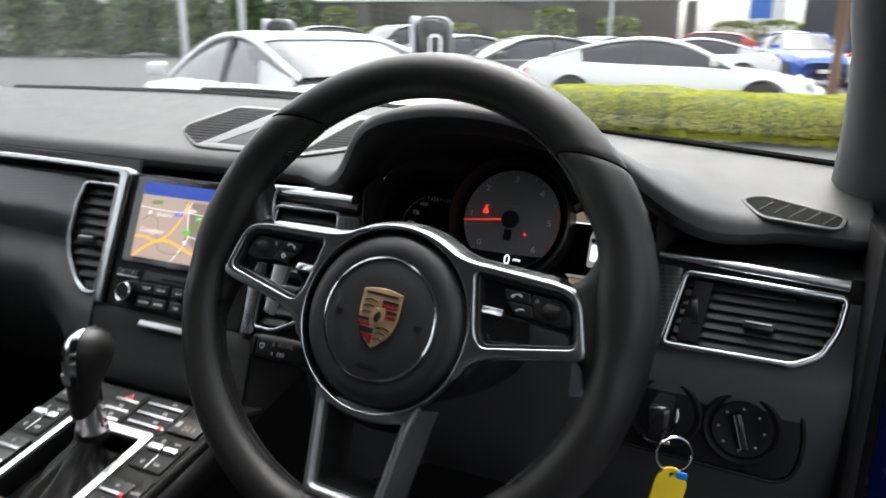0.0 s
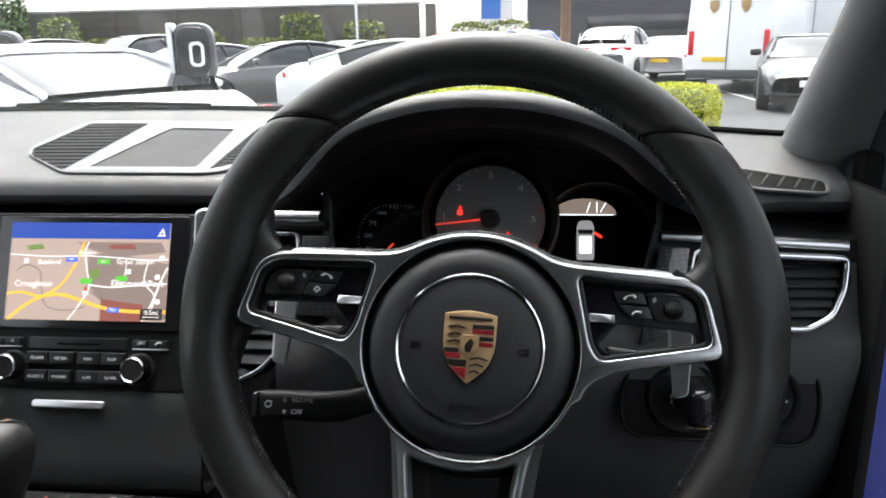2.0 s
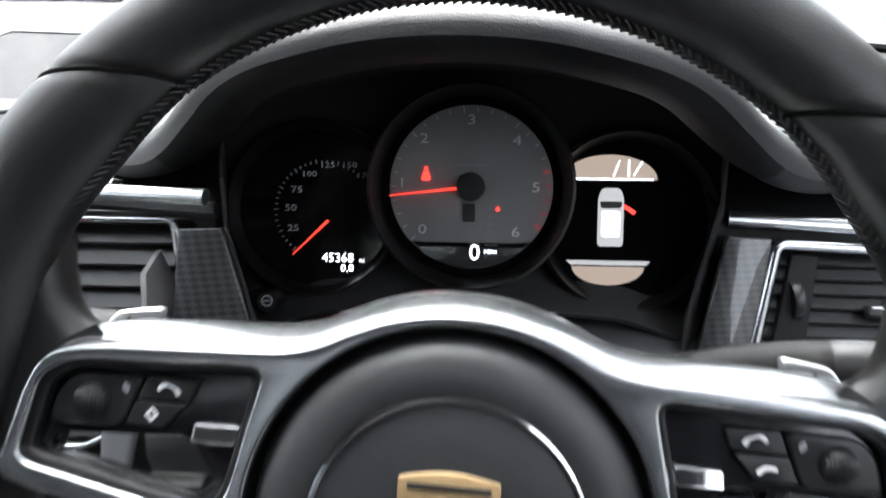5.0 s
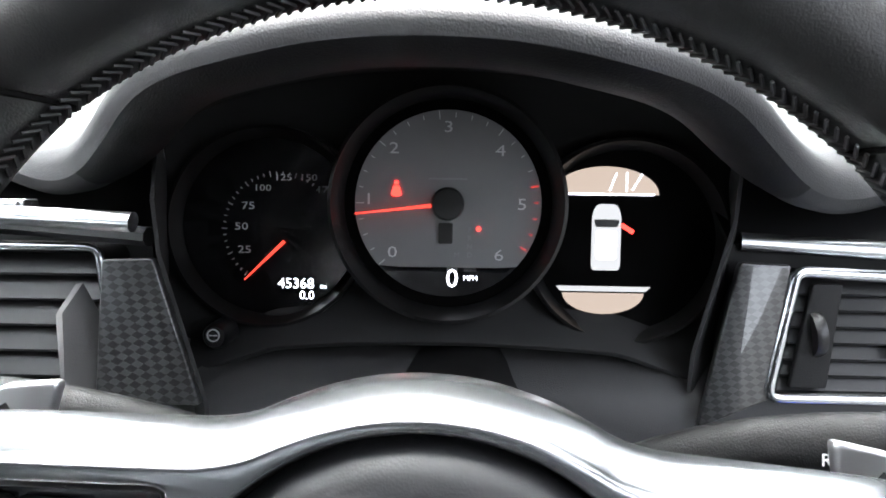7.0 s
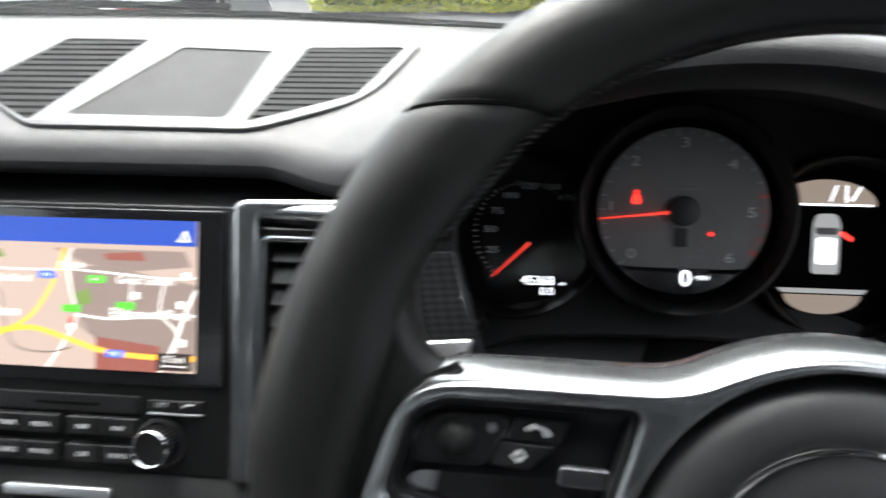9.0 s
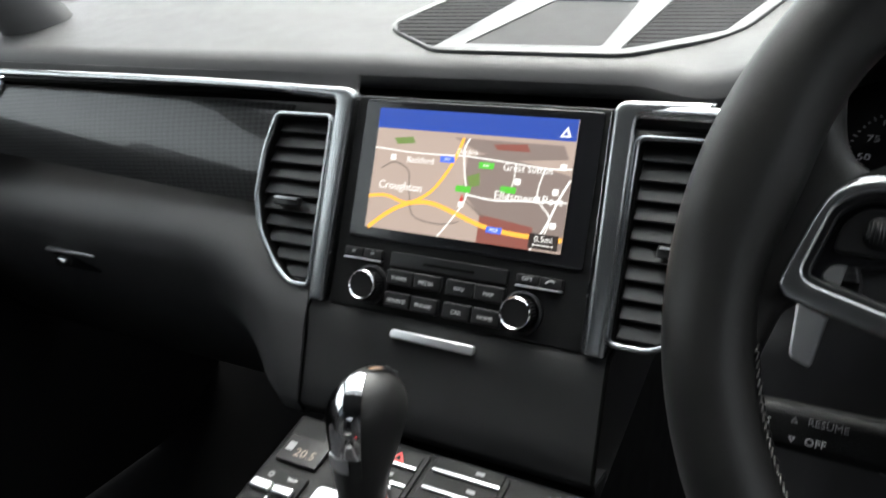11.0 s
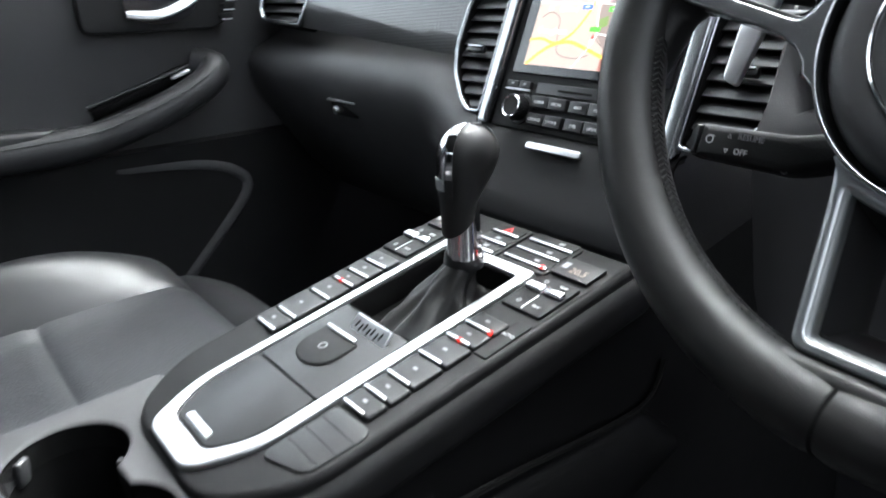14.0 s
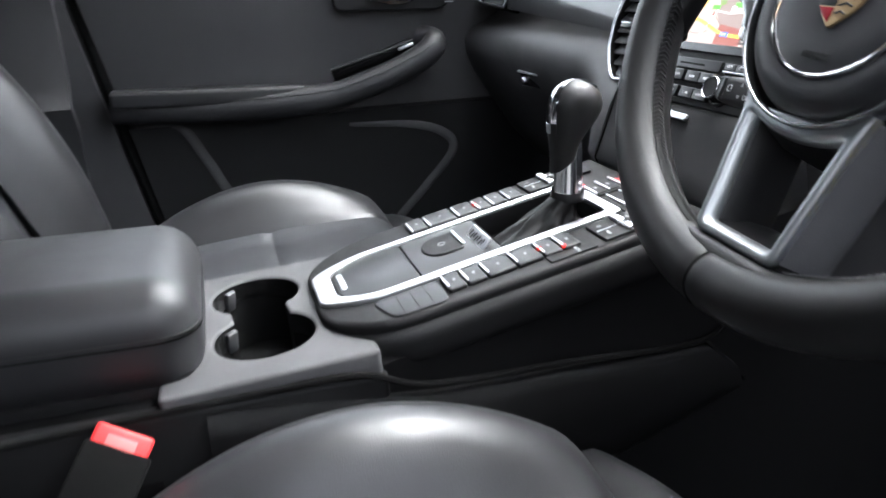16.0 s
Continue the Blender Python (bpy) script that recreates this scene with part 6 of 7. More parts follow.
rows = []
for y in np.concatenate([np.linspace(-1.0, -0.381, 10), [-0.379, -0.3, -0.206], np.linspace(-0.204, 0.5, 20)]):
    z = tun_z(y)
    w = 0.122 if y < -0.206 else 0.118
    rows.append([(-0.15, y, 0.3), (-0.135, y, 0.6), (-w - 0.004, y, z - 0.05), (-w, y, z - 0.006), (-w + 0.01, y, z), (w - 0.01, y, z), (w, y, z - 0.006), (w + 0.004, y, z - 0.05), (0.135, y, 0.6), (0.15, y, 0.3)])
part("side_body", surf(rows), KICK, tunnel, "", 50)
part("side_line", tube(smooth_line([(0.126, -0.5, 0.745), (0.1265, -0.3, 0.752), (0.127, -0.215, 0.752), (0.128, -0.156, 0.732), (0.129, -0.028, 0.728), (0.130, 0.118, 0.724), (0.1275, 0.152, 0.758)]), 0.0030, n=6), DEEP, tunnel)
part("side_line", tube(smooth_line([(0.130, 0.118, 0.724), (0.1325, 0.140, 0.702), (0.135, 0.165, 0.676)]), 0.0030, n=6), DEEP, tunnel)
rows = []
for y in np.linspace(-0.34, 0.155, 30):
    f = (y + 0.34) / 0.495
    zt = 0.747 - 0.023 * ease(0, 1, f * 2.2) - 0.030 * max(0.0, (f - 0.93) / 0.07)
    zb = 0.585 + 0.085 * f ** 3
    rows.append([(x, y, zt + (zb - zt) * k) for k, x in ((0.02, 0.122), (0.04, 0.131), (0.15, 0.1375), (0.4, 0.1425), (0.7, 0.1455), (0.88, 0.1440), (0.97, 0.1380), (1.0, 0.126))])
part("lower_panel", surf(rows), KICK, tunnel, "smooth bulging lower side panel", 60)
for s in (-1, 1):
    part("side_rail", box(0.020, 0.72, 0.19, s * 0.117, -0.55, 0.654, 0.006, 3), HARD, tunnel, "black ledge beside the armrest", 60)
holder = thing("cup_holder", pose(0, -0.28, 0.7635, 3.4), "black twin cup holder with grey clips", "cup holder")
c1, r1, c2, r2, nk = (-0.053, -0.007), 0.043, (0.045, -0.005), 0.045, 0.026
a1, a2 = math.asin(nk / r1), math.asin(nk / r2)
hole = [(c1[0] + r1 * math.cos(t), c1[1] + r1 * math.sin(t)) for t in np.linspace(a1, 2 * math.pi - a1, 33)] + [(c2[0] + r2 * math.cos(t), c2[1] + r2 * math.sin(t)) for t in np.linspace(math.pi + a2, 3 * math.pi - a2, 33)]
part("plate", flat([rounded([(-0.122, -0.095), (0.124, -0.095), (0.124, 0.085), (-0.122, 0.085)], 0.006), hole], 0.026, 0.004, 0.002, 3), KNEE, holder, "satin dark grey surround", 50)
part("body", flat([rect(-0.119, -0.093, 0.121, 0.084, 0.006), inset(hole, -0.002)], 0.085, 0.001, -0.0235), HARD, holder)
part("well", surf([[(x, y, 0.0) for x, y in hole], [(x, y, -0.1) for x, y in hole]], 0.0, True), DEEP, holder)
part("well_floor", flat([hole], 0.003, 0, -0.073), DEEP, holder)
for x, y, t in ((-0.084, -0.034, 45), (-0.03, 0.028, -50), (0.014, -0.036, 40), (0.078, 0.026, -45)):
    part("clip", moved(box(0.006, 0.012, 0.022, 0, 0, 0, 0.002), pose(x, y, -0.014, 0, 12, t)), mat("grey_clip", (0.035, 0.035, 0.036), 0.35), holder, "grey spring clip")
armrest = thing("armrest_box", pose(-0.002, -0.57, 0.785), "padded black leather armrest box between the seats", "armrest")
part("lid", moved(box(0.214, 0.47, 0.104, 0, 0, 0, 0.040, 9), pose(0, 0, 0.010, -1)), ARM, armrest, "padded leather lid", 60)
part("base", box(0.204, 0.452, 0.060, 0, 0, -0.040, 0.02, 5), HARD, armrest, "", 60)
for o in (0.0, 0.004):
    part("lid_seam", moved(flat([rounded([(-0.1076, -0.2356), (0.1076, -0.2356), (0.1076, 0.2356), (-0.1076, 0.2356)], 0.042, 9), rounded([(-0.1060, -0.2340), (0.1060, -0.2340), (0.1060, 0.2340), (-0.1060, 0.2340)], 0.042, 9)], 0.0010, 0, 0), pose(0, 0, 0.022 - o, -1)), DEEP if o else THREAD, armrest)
part("lid_gap", moved(box(0.200, 0.455, 0.008, 0, 0, 0), pose(0, 0, -0.0440, -1)), DEEP, armrest, "dark gap under the lid")


# ---- seats ----
def seat(name, cx, label, by=-0.5):
    s = thing(name, pose(cx, 0, 0), label, "car seat", "front seats")

    def cushion_z(x, y):
        f = (y + 0.5) / 0.49
        b = math.exp(-((abs(x) - 0.20) / 0.055) ** 2) * (0.04 if cx < 0 < x else 1)
        hump = math.sin(math.pi * min(1, max(0, (y + 0.45) / 0.40))) ** 0.8
        z = 0.635 + 0.03 * f + (0.075 if cx < 0 else 0.094) * b * hump
        z -= 0.10 * max(0, (f - 0.86) / 0.14) ** 2
        if abs(x) < 0.134:
            z -= 0.006 * math.exp(-((y + 0.24) / 0.009) ** 2)
        return z - 0.14 * max(0, (abs(x) - 0.215) / 0.055) ** 2

    ys = list(np.linspace(-0.52, 0.0, 66))

    def strip(x0, x1, n, name, material, label="", lift=0.0):
        rows = []
        for y in ys:
            row = []
            for i in range(n + 1):
                x = x0 + (x1 - x0) * i / n
                edge = min(abs(x - x0), abs(x - x1))
                puff = -0.006 * max(0, 1 - edge / 0.012) ** 2
                row.append((x, y, cushion_z(x, y) + puff + lift))
            rows.append(row)
        part(name, surf(rows, -0.02), material, s, label, 60)

    strip(-0.135, 0.135, 20, "centre_panel", PERF, "perforated leather centre panel")
    strip(-0.268, -0.135, 14, "bolster", SEAT, "smooth leather side bolster")
    strip(0.135, 0.268, 14, "bolster", SEAT, "smooth leather side bolster")
    part("front_roll", tube(smooth_line([(-0.25, -0.02, 0.60), (-0.13, 0.0, 0.615), (0.13, 0.0, 0.615), (0.25, -0.02, 0.60)]), 0.045, n=14), SEAT, s, "", 70)
    part("base", box(0.46, 0.5, 0.2, 0, -0.23, 0.52, 0.03), HARD, s)
    for x in (-0.152, -0.148, 0.148, 0.152):
        part("seam_stitching", tube([(x, y, cushion_z(x, y) + 0.0006) for y in ys[2:-1]], 0.0008, n=5), GREYTHREAD, s)
    part("cross_seam", tube([(x, -0.24, cushion_z(x, -0.24) + 0.0004) for x in np.linspace(-0.13, 0.13, 14)], 0.0012, n=6), DEEP, s)

    for side in (-1, 1):
        for o in (0.0, 0.005):
            part("bolster_stitching", tube([(side * x, -0.052 - o - 0.10 * (x - 0.20) ** 2, cushion_z(side * x, -0.052 - o) + 0.0008) for x in np.linspace(0.15, 0.262, 16)], 0.0008, n=5), GREYTHREAD, s)
            part("edge_stitching", tube([(side * (0.236 + o), y, cushion_z(side * (0.236 + o), y) + 0.0008) for y in np.linspace(-0.50, -0.06, 40)], 0.0008, n=5), GREYTHREAD, s)
    # backrest, leaning back
    B = pose(0, by, 0.66, 24)

    def back_y(x, v):
        b = math.exp(-((abs(x) - 0.19) / 0.055) ** 2) * (0.4 + 0.6 * math.sin(math.pi * min(1, 0.15 + v * 1.1)))
        return -0.05 + 0.085 * b - 0.12 * max(0, (abs(x) - 0.205) / 0.06) ** 2

    for x0, x1, n, nm, material in ((-0.125, 0.125, 14, "back_panel", PERF), (-0.265, -0.125, 14, "back_bolster", SEAT), (0.125, 0.265, 14, "back_bolster", SEAT)):
        rows = []
        for v in np.linspace(0, 1, 22):
            k = 1 - 0.28 * max(0, (v - 0.6) / 0.4) ** 2
            row = []
            for i in range(n + 1):
                x = x0 + (x1 - x0) * i / n
                puff = -0.006 * max(0, 1 - min(abs(x - x0), abs(x - x1)) / 0.012) ** 2
                row.append(B @ Vector((x * k, back_y(x, v) + puff, 0.62 * v)))
            rows.append(row)
        part(nm, surf(rows, -0.03), material, s, "", 60)
    part("back_shell", moved(box(0.44, 0.1, 0.62, 0, -0.11, 0.31, 0.05, 4), B), SEAT, s, "", 60)
    part("headrest", moved(box(0.26, 0.1, 0.19, 0, -0.06, 0.73, 0.045, 4), B), SEAT, s, "padded headrest", 60)
    for x in (-0.128, 0.128):
        part("back_stitching", tube([B @ Vector((x * (1 - 0.28 * max(0, (v - 0.6) / 0.4) ** 2), back_y(x, v) - 0.002, 0.62 * v)) for v in np.linspace(0.02, 0.97, 16)], 0.0011, n=5), GREYTHREAD, s)
    return s


seat("front_seat", -0.395, "black perforated leather passenger seat with raised bolsters", -0.52)
seat("front_seat", 0.405, "black perforated leather driver's seat with raised bolsters")
buckle = thing("seat_belt_buckle", pose(0.155, -0.405, 0.738, -34, -34, 8), "black seat belt buckle with a red release button", "seat belt buckle")
part("body", box(0.020, 0.05, 0.06, 0, 0, -0.024, 0.004), DEEP, buckle)
release = part("release", box(0.014, 0.043, 0.022, 0.001, 0, 0.008, 0.003, 3), BUCKLE, buckle, "red release button")
part("release_dish", box(0.002, 0.022, 0.010, 0.0076, 0, 0.008, 0.0008), mat("pale_red_dish", (0.85, 0.16, 0.15), 0.35), release)
part("stem", box(0.012, 0.03, 0.12, 0, 0, -0.1, 0.004), HARD, buckle)
rear = thing("rear_bench", label="black leather rear bench", category="rear seat")
part("cushion", box(1.3, 0.5, 0.2, 0, -1.25, 0.6, 0.06, 3), SEAT, rear)
part("backrest", moved(box(1.3, 0.16, 0.65, 0, 0, 0, 0.06, 3), pose(0, -1.6, 0.95, 18)), SEAT, rear)


# ---- outside: the car park ----
ASPHALT = mat("worn_asphalt", (0.075, 0.075, 0.077), 0.9, spread=0.25, scale=0.8, bump=0.8, grain=60)
LINE = mat("white_road_paint", (0.6, 0.6, 0.58), 0.8, spread=0.2, scale=6)
single("ground", surf([[(x, y, GROUND) for x in np.linspace(-900, 900, 7)] for y in np.linspace(-900, 900, 7)]), ASPHALT, Matrix(), "worn grey asphalt of the car park", "ground", kind="structure")
for i in range(9):
    single("bay_line", box(0.1, 4.6, 0.004, 5.2 + 2.5 * i - 12.5, 17.4, GROUND + 0.004), LINE, Matrix(), "white painted bay line on the asphalt", "road marking", "bay lines")
TYRE = mat("tyre_rubber", (0.015, 0.015, 0.015), 0.8, bump=0.3, grain=200)
ALLOY = mat("silver_alloy", (0.5, 0.51, 0.53), 0.3, 0.9)
TINT = mat("tinted_car_glass", (0.035, 0.04, 0.045), 0.06, spread=0.05)
TAIL = mat("red_tail_lamp", (0.55, 0.01, 0.012), 0.2)
LAMP = mat("clear_headlamp", (0.55, 0.57, 0.6), 0.12, 0.3)
PLATE_Y = mat("yellow_plate", (0.75, 0.5, 0.02), 0.5)
PLATE_W = mat("white_plate", (0.75, 0.75, 0.72), 0.5)
PAINT = {"white": mat("white_car_paint", (0.78, 0.79, 0.80), 0.22, spread=0.03, coat=0.6), "grey": mat("grey_car_paint", (0.07, 0.075, 0.08), 0.3, 0.3, coat=0.5), "black": mat("black_car_paint", (0.012, 0.013, 0.016), 0.25, coat=0.4), "blue": mat("blue_car_paint", (0.01, 0.09, 0.5), 0.22, 0.2, coat=1.0), "red": mat("red_car_paint", (0.5, 0.03, 0.02), 0.25, coat=1.0), "silver": mat("silver_car_paint", (0.45, 0.46, 0.47), 0.25, 0.5, coat=1.0)}
# profile rows: share of the length from the nose, height of the bonnet or boot line, roof height (0: no cabin there)
SHAPES = {
    "saloon": (4.96, 1.95, [(0, .62, 0), (.06, .74, 0), (.16, .84, 0), (.28, .90, .92), (.36, .93, 1.13), (.45, .94, 1.31), (.55, .95, 1.38), (.66, .96, 1.34), (.78, .98, 1.20), (.88, .99, 1.05), (.94, .98, 0), (1, .82, 0)]),
    "coupe": (4.5, 1.85, [(0, .60, 0), (.06, .76, 0), (.16, .88, 0), (.27, .90, .92), (.36, .92, 1.14), (.44, .93, 1.27), (.53, .94, 1.31), (.64, .95, 1.25), (.78, .96, 1.08), (.9, .93, .95), (.95, .88, 0), (1, .72, 0)]),
    "suv": (4.7, 1.92, [(0, .72, 0), (.05, .92, 0), (.16, 1.02, 0), (.27, 1.07, 1.1), (.36, 1.08, 1.36), (.43, 1.09, 1.55), (.55, 1.10, 1.62), (.7, 1.11, 1.60), (.84, 1.12, 1.50), (.93, 1.12, 1.26), (.97, 1.08, 0), (1, .85, 0)]),
}


def car(shape, paint, x, y, heading, label, plate=None):
    """A parked car; heading: degrees from straight ahead, to the right, in which its nose points."""
    L, W, prof = SHAPES[shape]
    c = thing("parked_car", pose(x, y, GROUND, 0, 0, -heading), label, "car", "parked cars")
    P = PAINT[paint]

    def width(s):
        return W / 2 * (1 - 0.22 * abs(2 * s - 1) ** 5 - 0.03 * abs(2 * s - 1))

    def at(s, k):
        for i, (a, b) in enumerate(zip(prof, prof[1:])):
            if a[0] <= s <= b[0]:
                t = (s - a[0]) / (b[0] - a[0])
                p0, p3 = prof[max(0, i - 1)], prof[min(len(prof) - 1, i + 2)]
                if k == 2 and not (p0[2] and p3[2] and a[2] and b[2]):
                    return a[k] + (b[k] - a[k]) * t
                h = b[0] - a[0]
                m0 = (b[k] - p0[k]) / max(1e-6, b[0] - p0[0]) * h
                m1 = (p3[k] - a[k]) / max(1e-6, p3[0] - a[0]) * h
                return (2 * t ** 3 - 3 * t * t + 1) * a[k] + (t ** 3 - 2 * t * t + t) * m0 + (3 * t * t - 2 * t ** 3) * b[k] + (t ** 3 - t * t) * m1
        return prof[-1][k]

    rows = []
    wheels = (0.185, 0.80)
    for s in np.concatenate([[0.0], np.linspace(0.004, 0.996, 70), [1.0]]):
        w, zt, yy = width(s), at(s, 1), L * (0.5 - s)
        sill = 0.22 + 0.1 * (abs(2 * s - 1) ** 6)
        for ws in wheels:
            d = abs(s - ws) * L
            if d < 0.38:
                sill = max(sill, 0.34 + math.sqrt(max(0, 0.38 ** 2 - d * d)))
        half = [(0.0, sill - 0.02 if sill < 0.4 else sill), (w * 0.8, sill), (w * 0.97, sill + 0.02), (w, max(sill + 0.04, zt * 0.62)), (w * 0.985, max(sill + 0.06, zt * 0.8)), (w * 0.93, max(sill + 0.08, zt * 0.95)), (w * 0.82, max(sill + 0.09, zt)), (w * 0.45, max(sill + 0.1, zt + 0.015)), (0.0, max(sill + 0.1, zt + 0.02))]
        rows.append([(a, yy, b) for a, b in half] + [(-a, yy, b) for a, b in reversed(half[1:-1])])
    body = surf(rows, 0, True)
    n = len(rows[0])
    vs = list(body.verts)
    part("body", body, P, c, "", 42)
    cab = [p for p in prof if p[2]]
    s0, s1 = cab[0][0], cab[-1][0]
    glass, roof = [], []
    for s in np.linspace(s0, s1, 26):
        w, zb, zr, yy = width(s), at(s, 1) - 0.03, at(s, 2), L * (0.5 - s)
        g = max(0.02, zr - zb)
        half = [(w * 0.86, zb), (w * (0.86 - 0.10 * g / 0.4), zb + g * 0.55), (w * (0.86 - 0.2 * g / 0.42), zb + g * 0.92), (w * 0.5, zb + g * 0.985), (0, zb + g)]
        glass.append([(-a, yy, b) for a, b in half] + [(a, yy, b) for a, b in reversed(half[:-1])])
        if 0.435 <= s <= (0.70 if shape != "suv" else 0.9):
            hr = [(w * (0.875 - 0.2 * g / 0.42), zb + g * 0.88), (w * (0.85 - 0.2 * g / 0.42), zb + g * 0.955), (w * 0.5, zb + g * 1.0 + 0.008), (0, zb + g + 0.012)]
            roof.append([(-a, yy, b) for a, b in hr] + [(a, yy, b) for a, b in reversed(hr[:-1])])
    part("glasshouse", surf(glass), TINT, c, "dark tinted windows", 60)
    if len(roof) > 1:
        part("roof", surf(roof, 0.01), P, c, "", 60)
    rail = lambda sa, sb, off: [(sg * (width(s) * (0.865 - 0.2 * max(0.02, at(s, 2) - at(s, 1) + 0.03) / 0.42 * off)), L * (0.5 - s), at(s, 1) - 0.03 + max(0.02, at(s, 2) - at(s, 1) + 0.03) * (0.93 * off)) for s in np.linspace(sa, sb, 24)]
    for sg in (-1, 1):
        part("side_rail", tube(rail(s0, s1, 1.0), 0.028, n=8), P, c, "", 70)
        sp = 0.60 if shape != "coupe" else 0.62
        part("pillar", tube([(sg * width(sp) * 0.865, L * (0.5 - sp), at(sp, 1) - 0.03), (sg * width(sp) * 0.68, L * (0.52 - sp), at(sp, 2) - 0.05)], 0.03, n=8), TINT, c)
        sq = 0.80 if shape != "suv" else 0.86
        g0 = at(sq, 1) - 0.03
        part("rear_quarter", surf([[(sg * (width(sq - d) * 0.872 - 0.01 * k), L * (0.5 - sq + d * (1 - 0.3 * k)), g0 + (at(sq - d * (1 - 0.3 * k), 2) - 0.03 - g0) * 0.93 * k) for k in (0, 0.5, 1)] for d in (-0.10, -0.03, 0.035)], 0.01), P, c, "", 60)
        m = part("mirror", moved(box(0.2, 0.11, 0.13, 0, 0, 0, 0.04, 3), pose(sg * (W / 2 + 0.05), L * 0.16, at(0.3, 1) + 0.1)), P, c, "", 60)
        for k, ws in enumerate(wheels):
            yy = L * (0.5 - ws)
            wl_ = part("wheel", moved(lathe([(0.26, -0.11), (0.34, -0.1), (0.35, -0.05), (0.35, 0.05), (0.34, 0.1), (0.27, 0.115)], 36), pose(sg * (W / 2 - 0.13), yy, 0.35, 0, 90 * sg, 0)), TYRE, c, "", 50)
            part("rim", moved(join(lathe([(0.0, 0.07), (0.05, 0.08), (0.06, 0.05), (0.235, 0.04), (0.262, 0.09), (0.27, 0.112)], 36), *[moved(box(0.2, 0.045, 0.03, 0.15, 0, 0.075, 0.01, 1), pose(0, 0, 0, 0, 0, 72 * j)) for j in range(5)]), pose(sg * (W / 2 - 0.13), yy, 0.35, 0, 90 * sg, 0)), ALLOY, wl_)
        part("headlight", moved(lathe([(0.0, 0.05), (0.09, 0.035), (0.13, 0.0), (0.12, -0.05)], 24), pose(sg * W * 0.36, L * 0.462, at(0.06, 1) - 0.06, -62, 0, -18 * sg)), LAMP, c, "clear headlight")
        part("tail_light", moved(box(W * 0.3, 0.05, 0.09, 0, 0, 0, 0.02), pose(sg * W * 0.31, -L * 0.476, at(0.97, 1) - 0.08, 0, 0, 12 * sg)), TAIL, c, "red tail light")
    part("grille", box(W * 0.5, 0.05, 0.16, 0, L * 0.497, 0.42, 0.03), DEEP, c)
    part("front_plate", box(0.52, 0.015, 0.11, 0, L * 0.503 + 0.012, 0.5, 0.004), PLATE_W, c)
    part("rear_plate", box(0.52, 0.015, 0.11, 0, -L * 0.503 - 0.006, 0.62, 0.004), PLATE_Y, c)
    return c


car("saloon", "white", -4.12, 5.95, -61, "white parked saloon seen from its rear quarter")
car("saloon", "grey", -4.7, 15.2, -126, "dark grey parked saloon with silver wheels")
car("saloon", "white", -1.5, 13.4, 84, "white low parked saloon behind the hedge")
car("suv", "black", -9.6, 18.6, -150, "dark parked estate car by the fence")
car("saloon", "silver", -7.2, 16.6, -140, "silver parked saloon beside a charging post")
car("suv", "black", -15.5, 23.0, -150, "dark parked estate car by the fence")
car("saloon", "grey", -5.4, 24.0, -150, "grey parked saloon in the back row")
car("saloon", "white", -2.4, 23.0, -100, "white parked saloon in the back row")
car("suv", "red", -3.0, 31.5, -90, "red parked car in the back row")
car("suv", "blue", 0.6, 26.5, 160, "bright blue parked estate car")
car("suv", "white", 3.3, 24.2, 20, "white parked estate car with dark glass")
car("coupe", "white", 5.1, 25.0, 20, "white parked hatchback seen from behind")
car("coupe", "black", 5.9, 15.3, 195, "black parked sports car facing the hedge")

# van
van = thing("parked_van", pose(6.4, 20.6, GROUND, 0, 0, -28), "tall white panel van with red tail lights", "van")
rows = []
for yy, zt, w, zl in ((-2.9, 2.3, 0.9, 0.35), (-2.85, 2.55, 0.95, 0.32), (-2.7, 2.65, 0.98, 0.3), (1.0, 2.65, 0.98, 0.3), (1.7, 2.45, 0.96, 0.3), (2.3, 1.6, 0.94, 0.3), (2.9, 1.25, 0.88, 0.3), (3.0, 0.8, 0.82, 0.34)):
    half = [(0, zl), (w * 0.97, zl), (w, zl + 0.3), (w, zt * 0.6), (w * 0.93, zt - 0.12), (w * 0.82, zt), (0, zt + 0.02)]
    rows.append([(a, yy, b) for a, b in half] + [(-a, yy, b) for a, b in reversed(half[1:-1])])
bm = surf(rows, 0, True)
bm.verts.ensure_lookup_table()
bm.faces.new(list(bm.verts)[:len(rows[0])])
part("body", bm, PAINT["white"], van, "", 40)
part("door_gap", box(0.012, 0.02, 1.9, 0, -2.912, 1.35), DEEP, van)
part("bumper", box(1.8, 0.14, 0.2, 0, -2.98, 0.45, 0.04), mat("grey_bumper", (0.05, 0.05, 0.05), 0.6), van)
for s in (-1, 1):
    part("tail_light", box(0.13, 0.06, 0.55, s * 0.84, -2.89, 1.15, 0.02), TAIL, van)
    part("rear_emblem", moved(flat([rounded([(-0.11, 0.14), (0.11, 0.14), (0.11, -0.02), (0, -0.15), (-0.11, -0.02)], 0.02)], 0.01, 0.002, 0), pose(s * 0.35, -2.925, 1.95, 90)), GOLD, van, "small gilt shield")
    for yy in (-1.9, 1.9):
        part("wheel", moved(lathe([(0.0, 0.1), (0.2, 0.1), (0.24, 0.11), (0.34, 0.1), (0.35, 0.0), (0.34, -0.1)], 30), pose(s * 0.86, yy, 0.35, 0, 90 * s, 0)), TYRE, van)
part("rear_plate", box(0.52, 0.015, 0.11, -0.3, -2.93, 0.78, 0.004), PLATE_Y, van)
part("side_window", box(0.02, 0.9, 0.5, -0.94, 1.55, 1.75, 0.004), TINT, van)

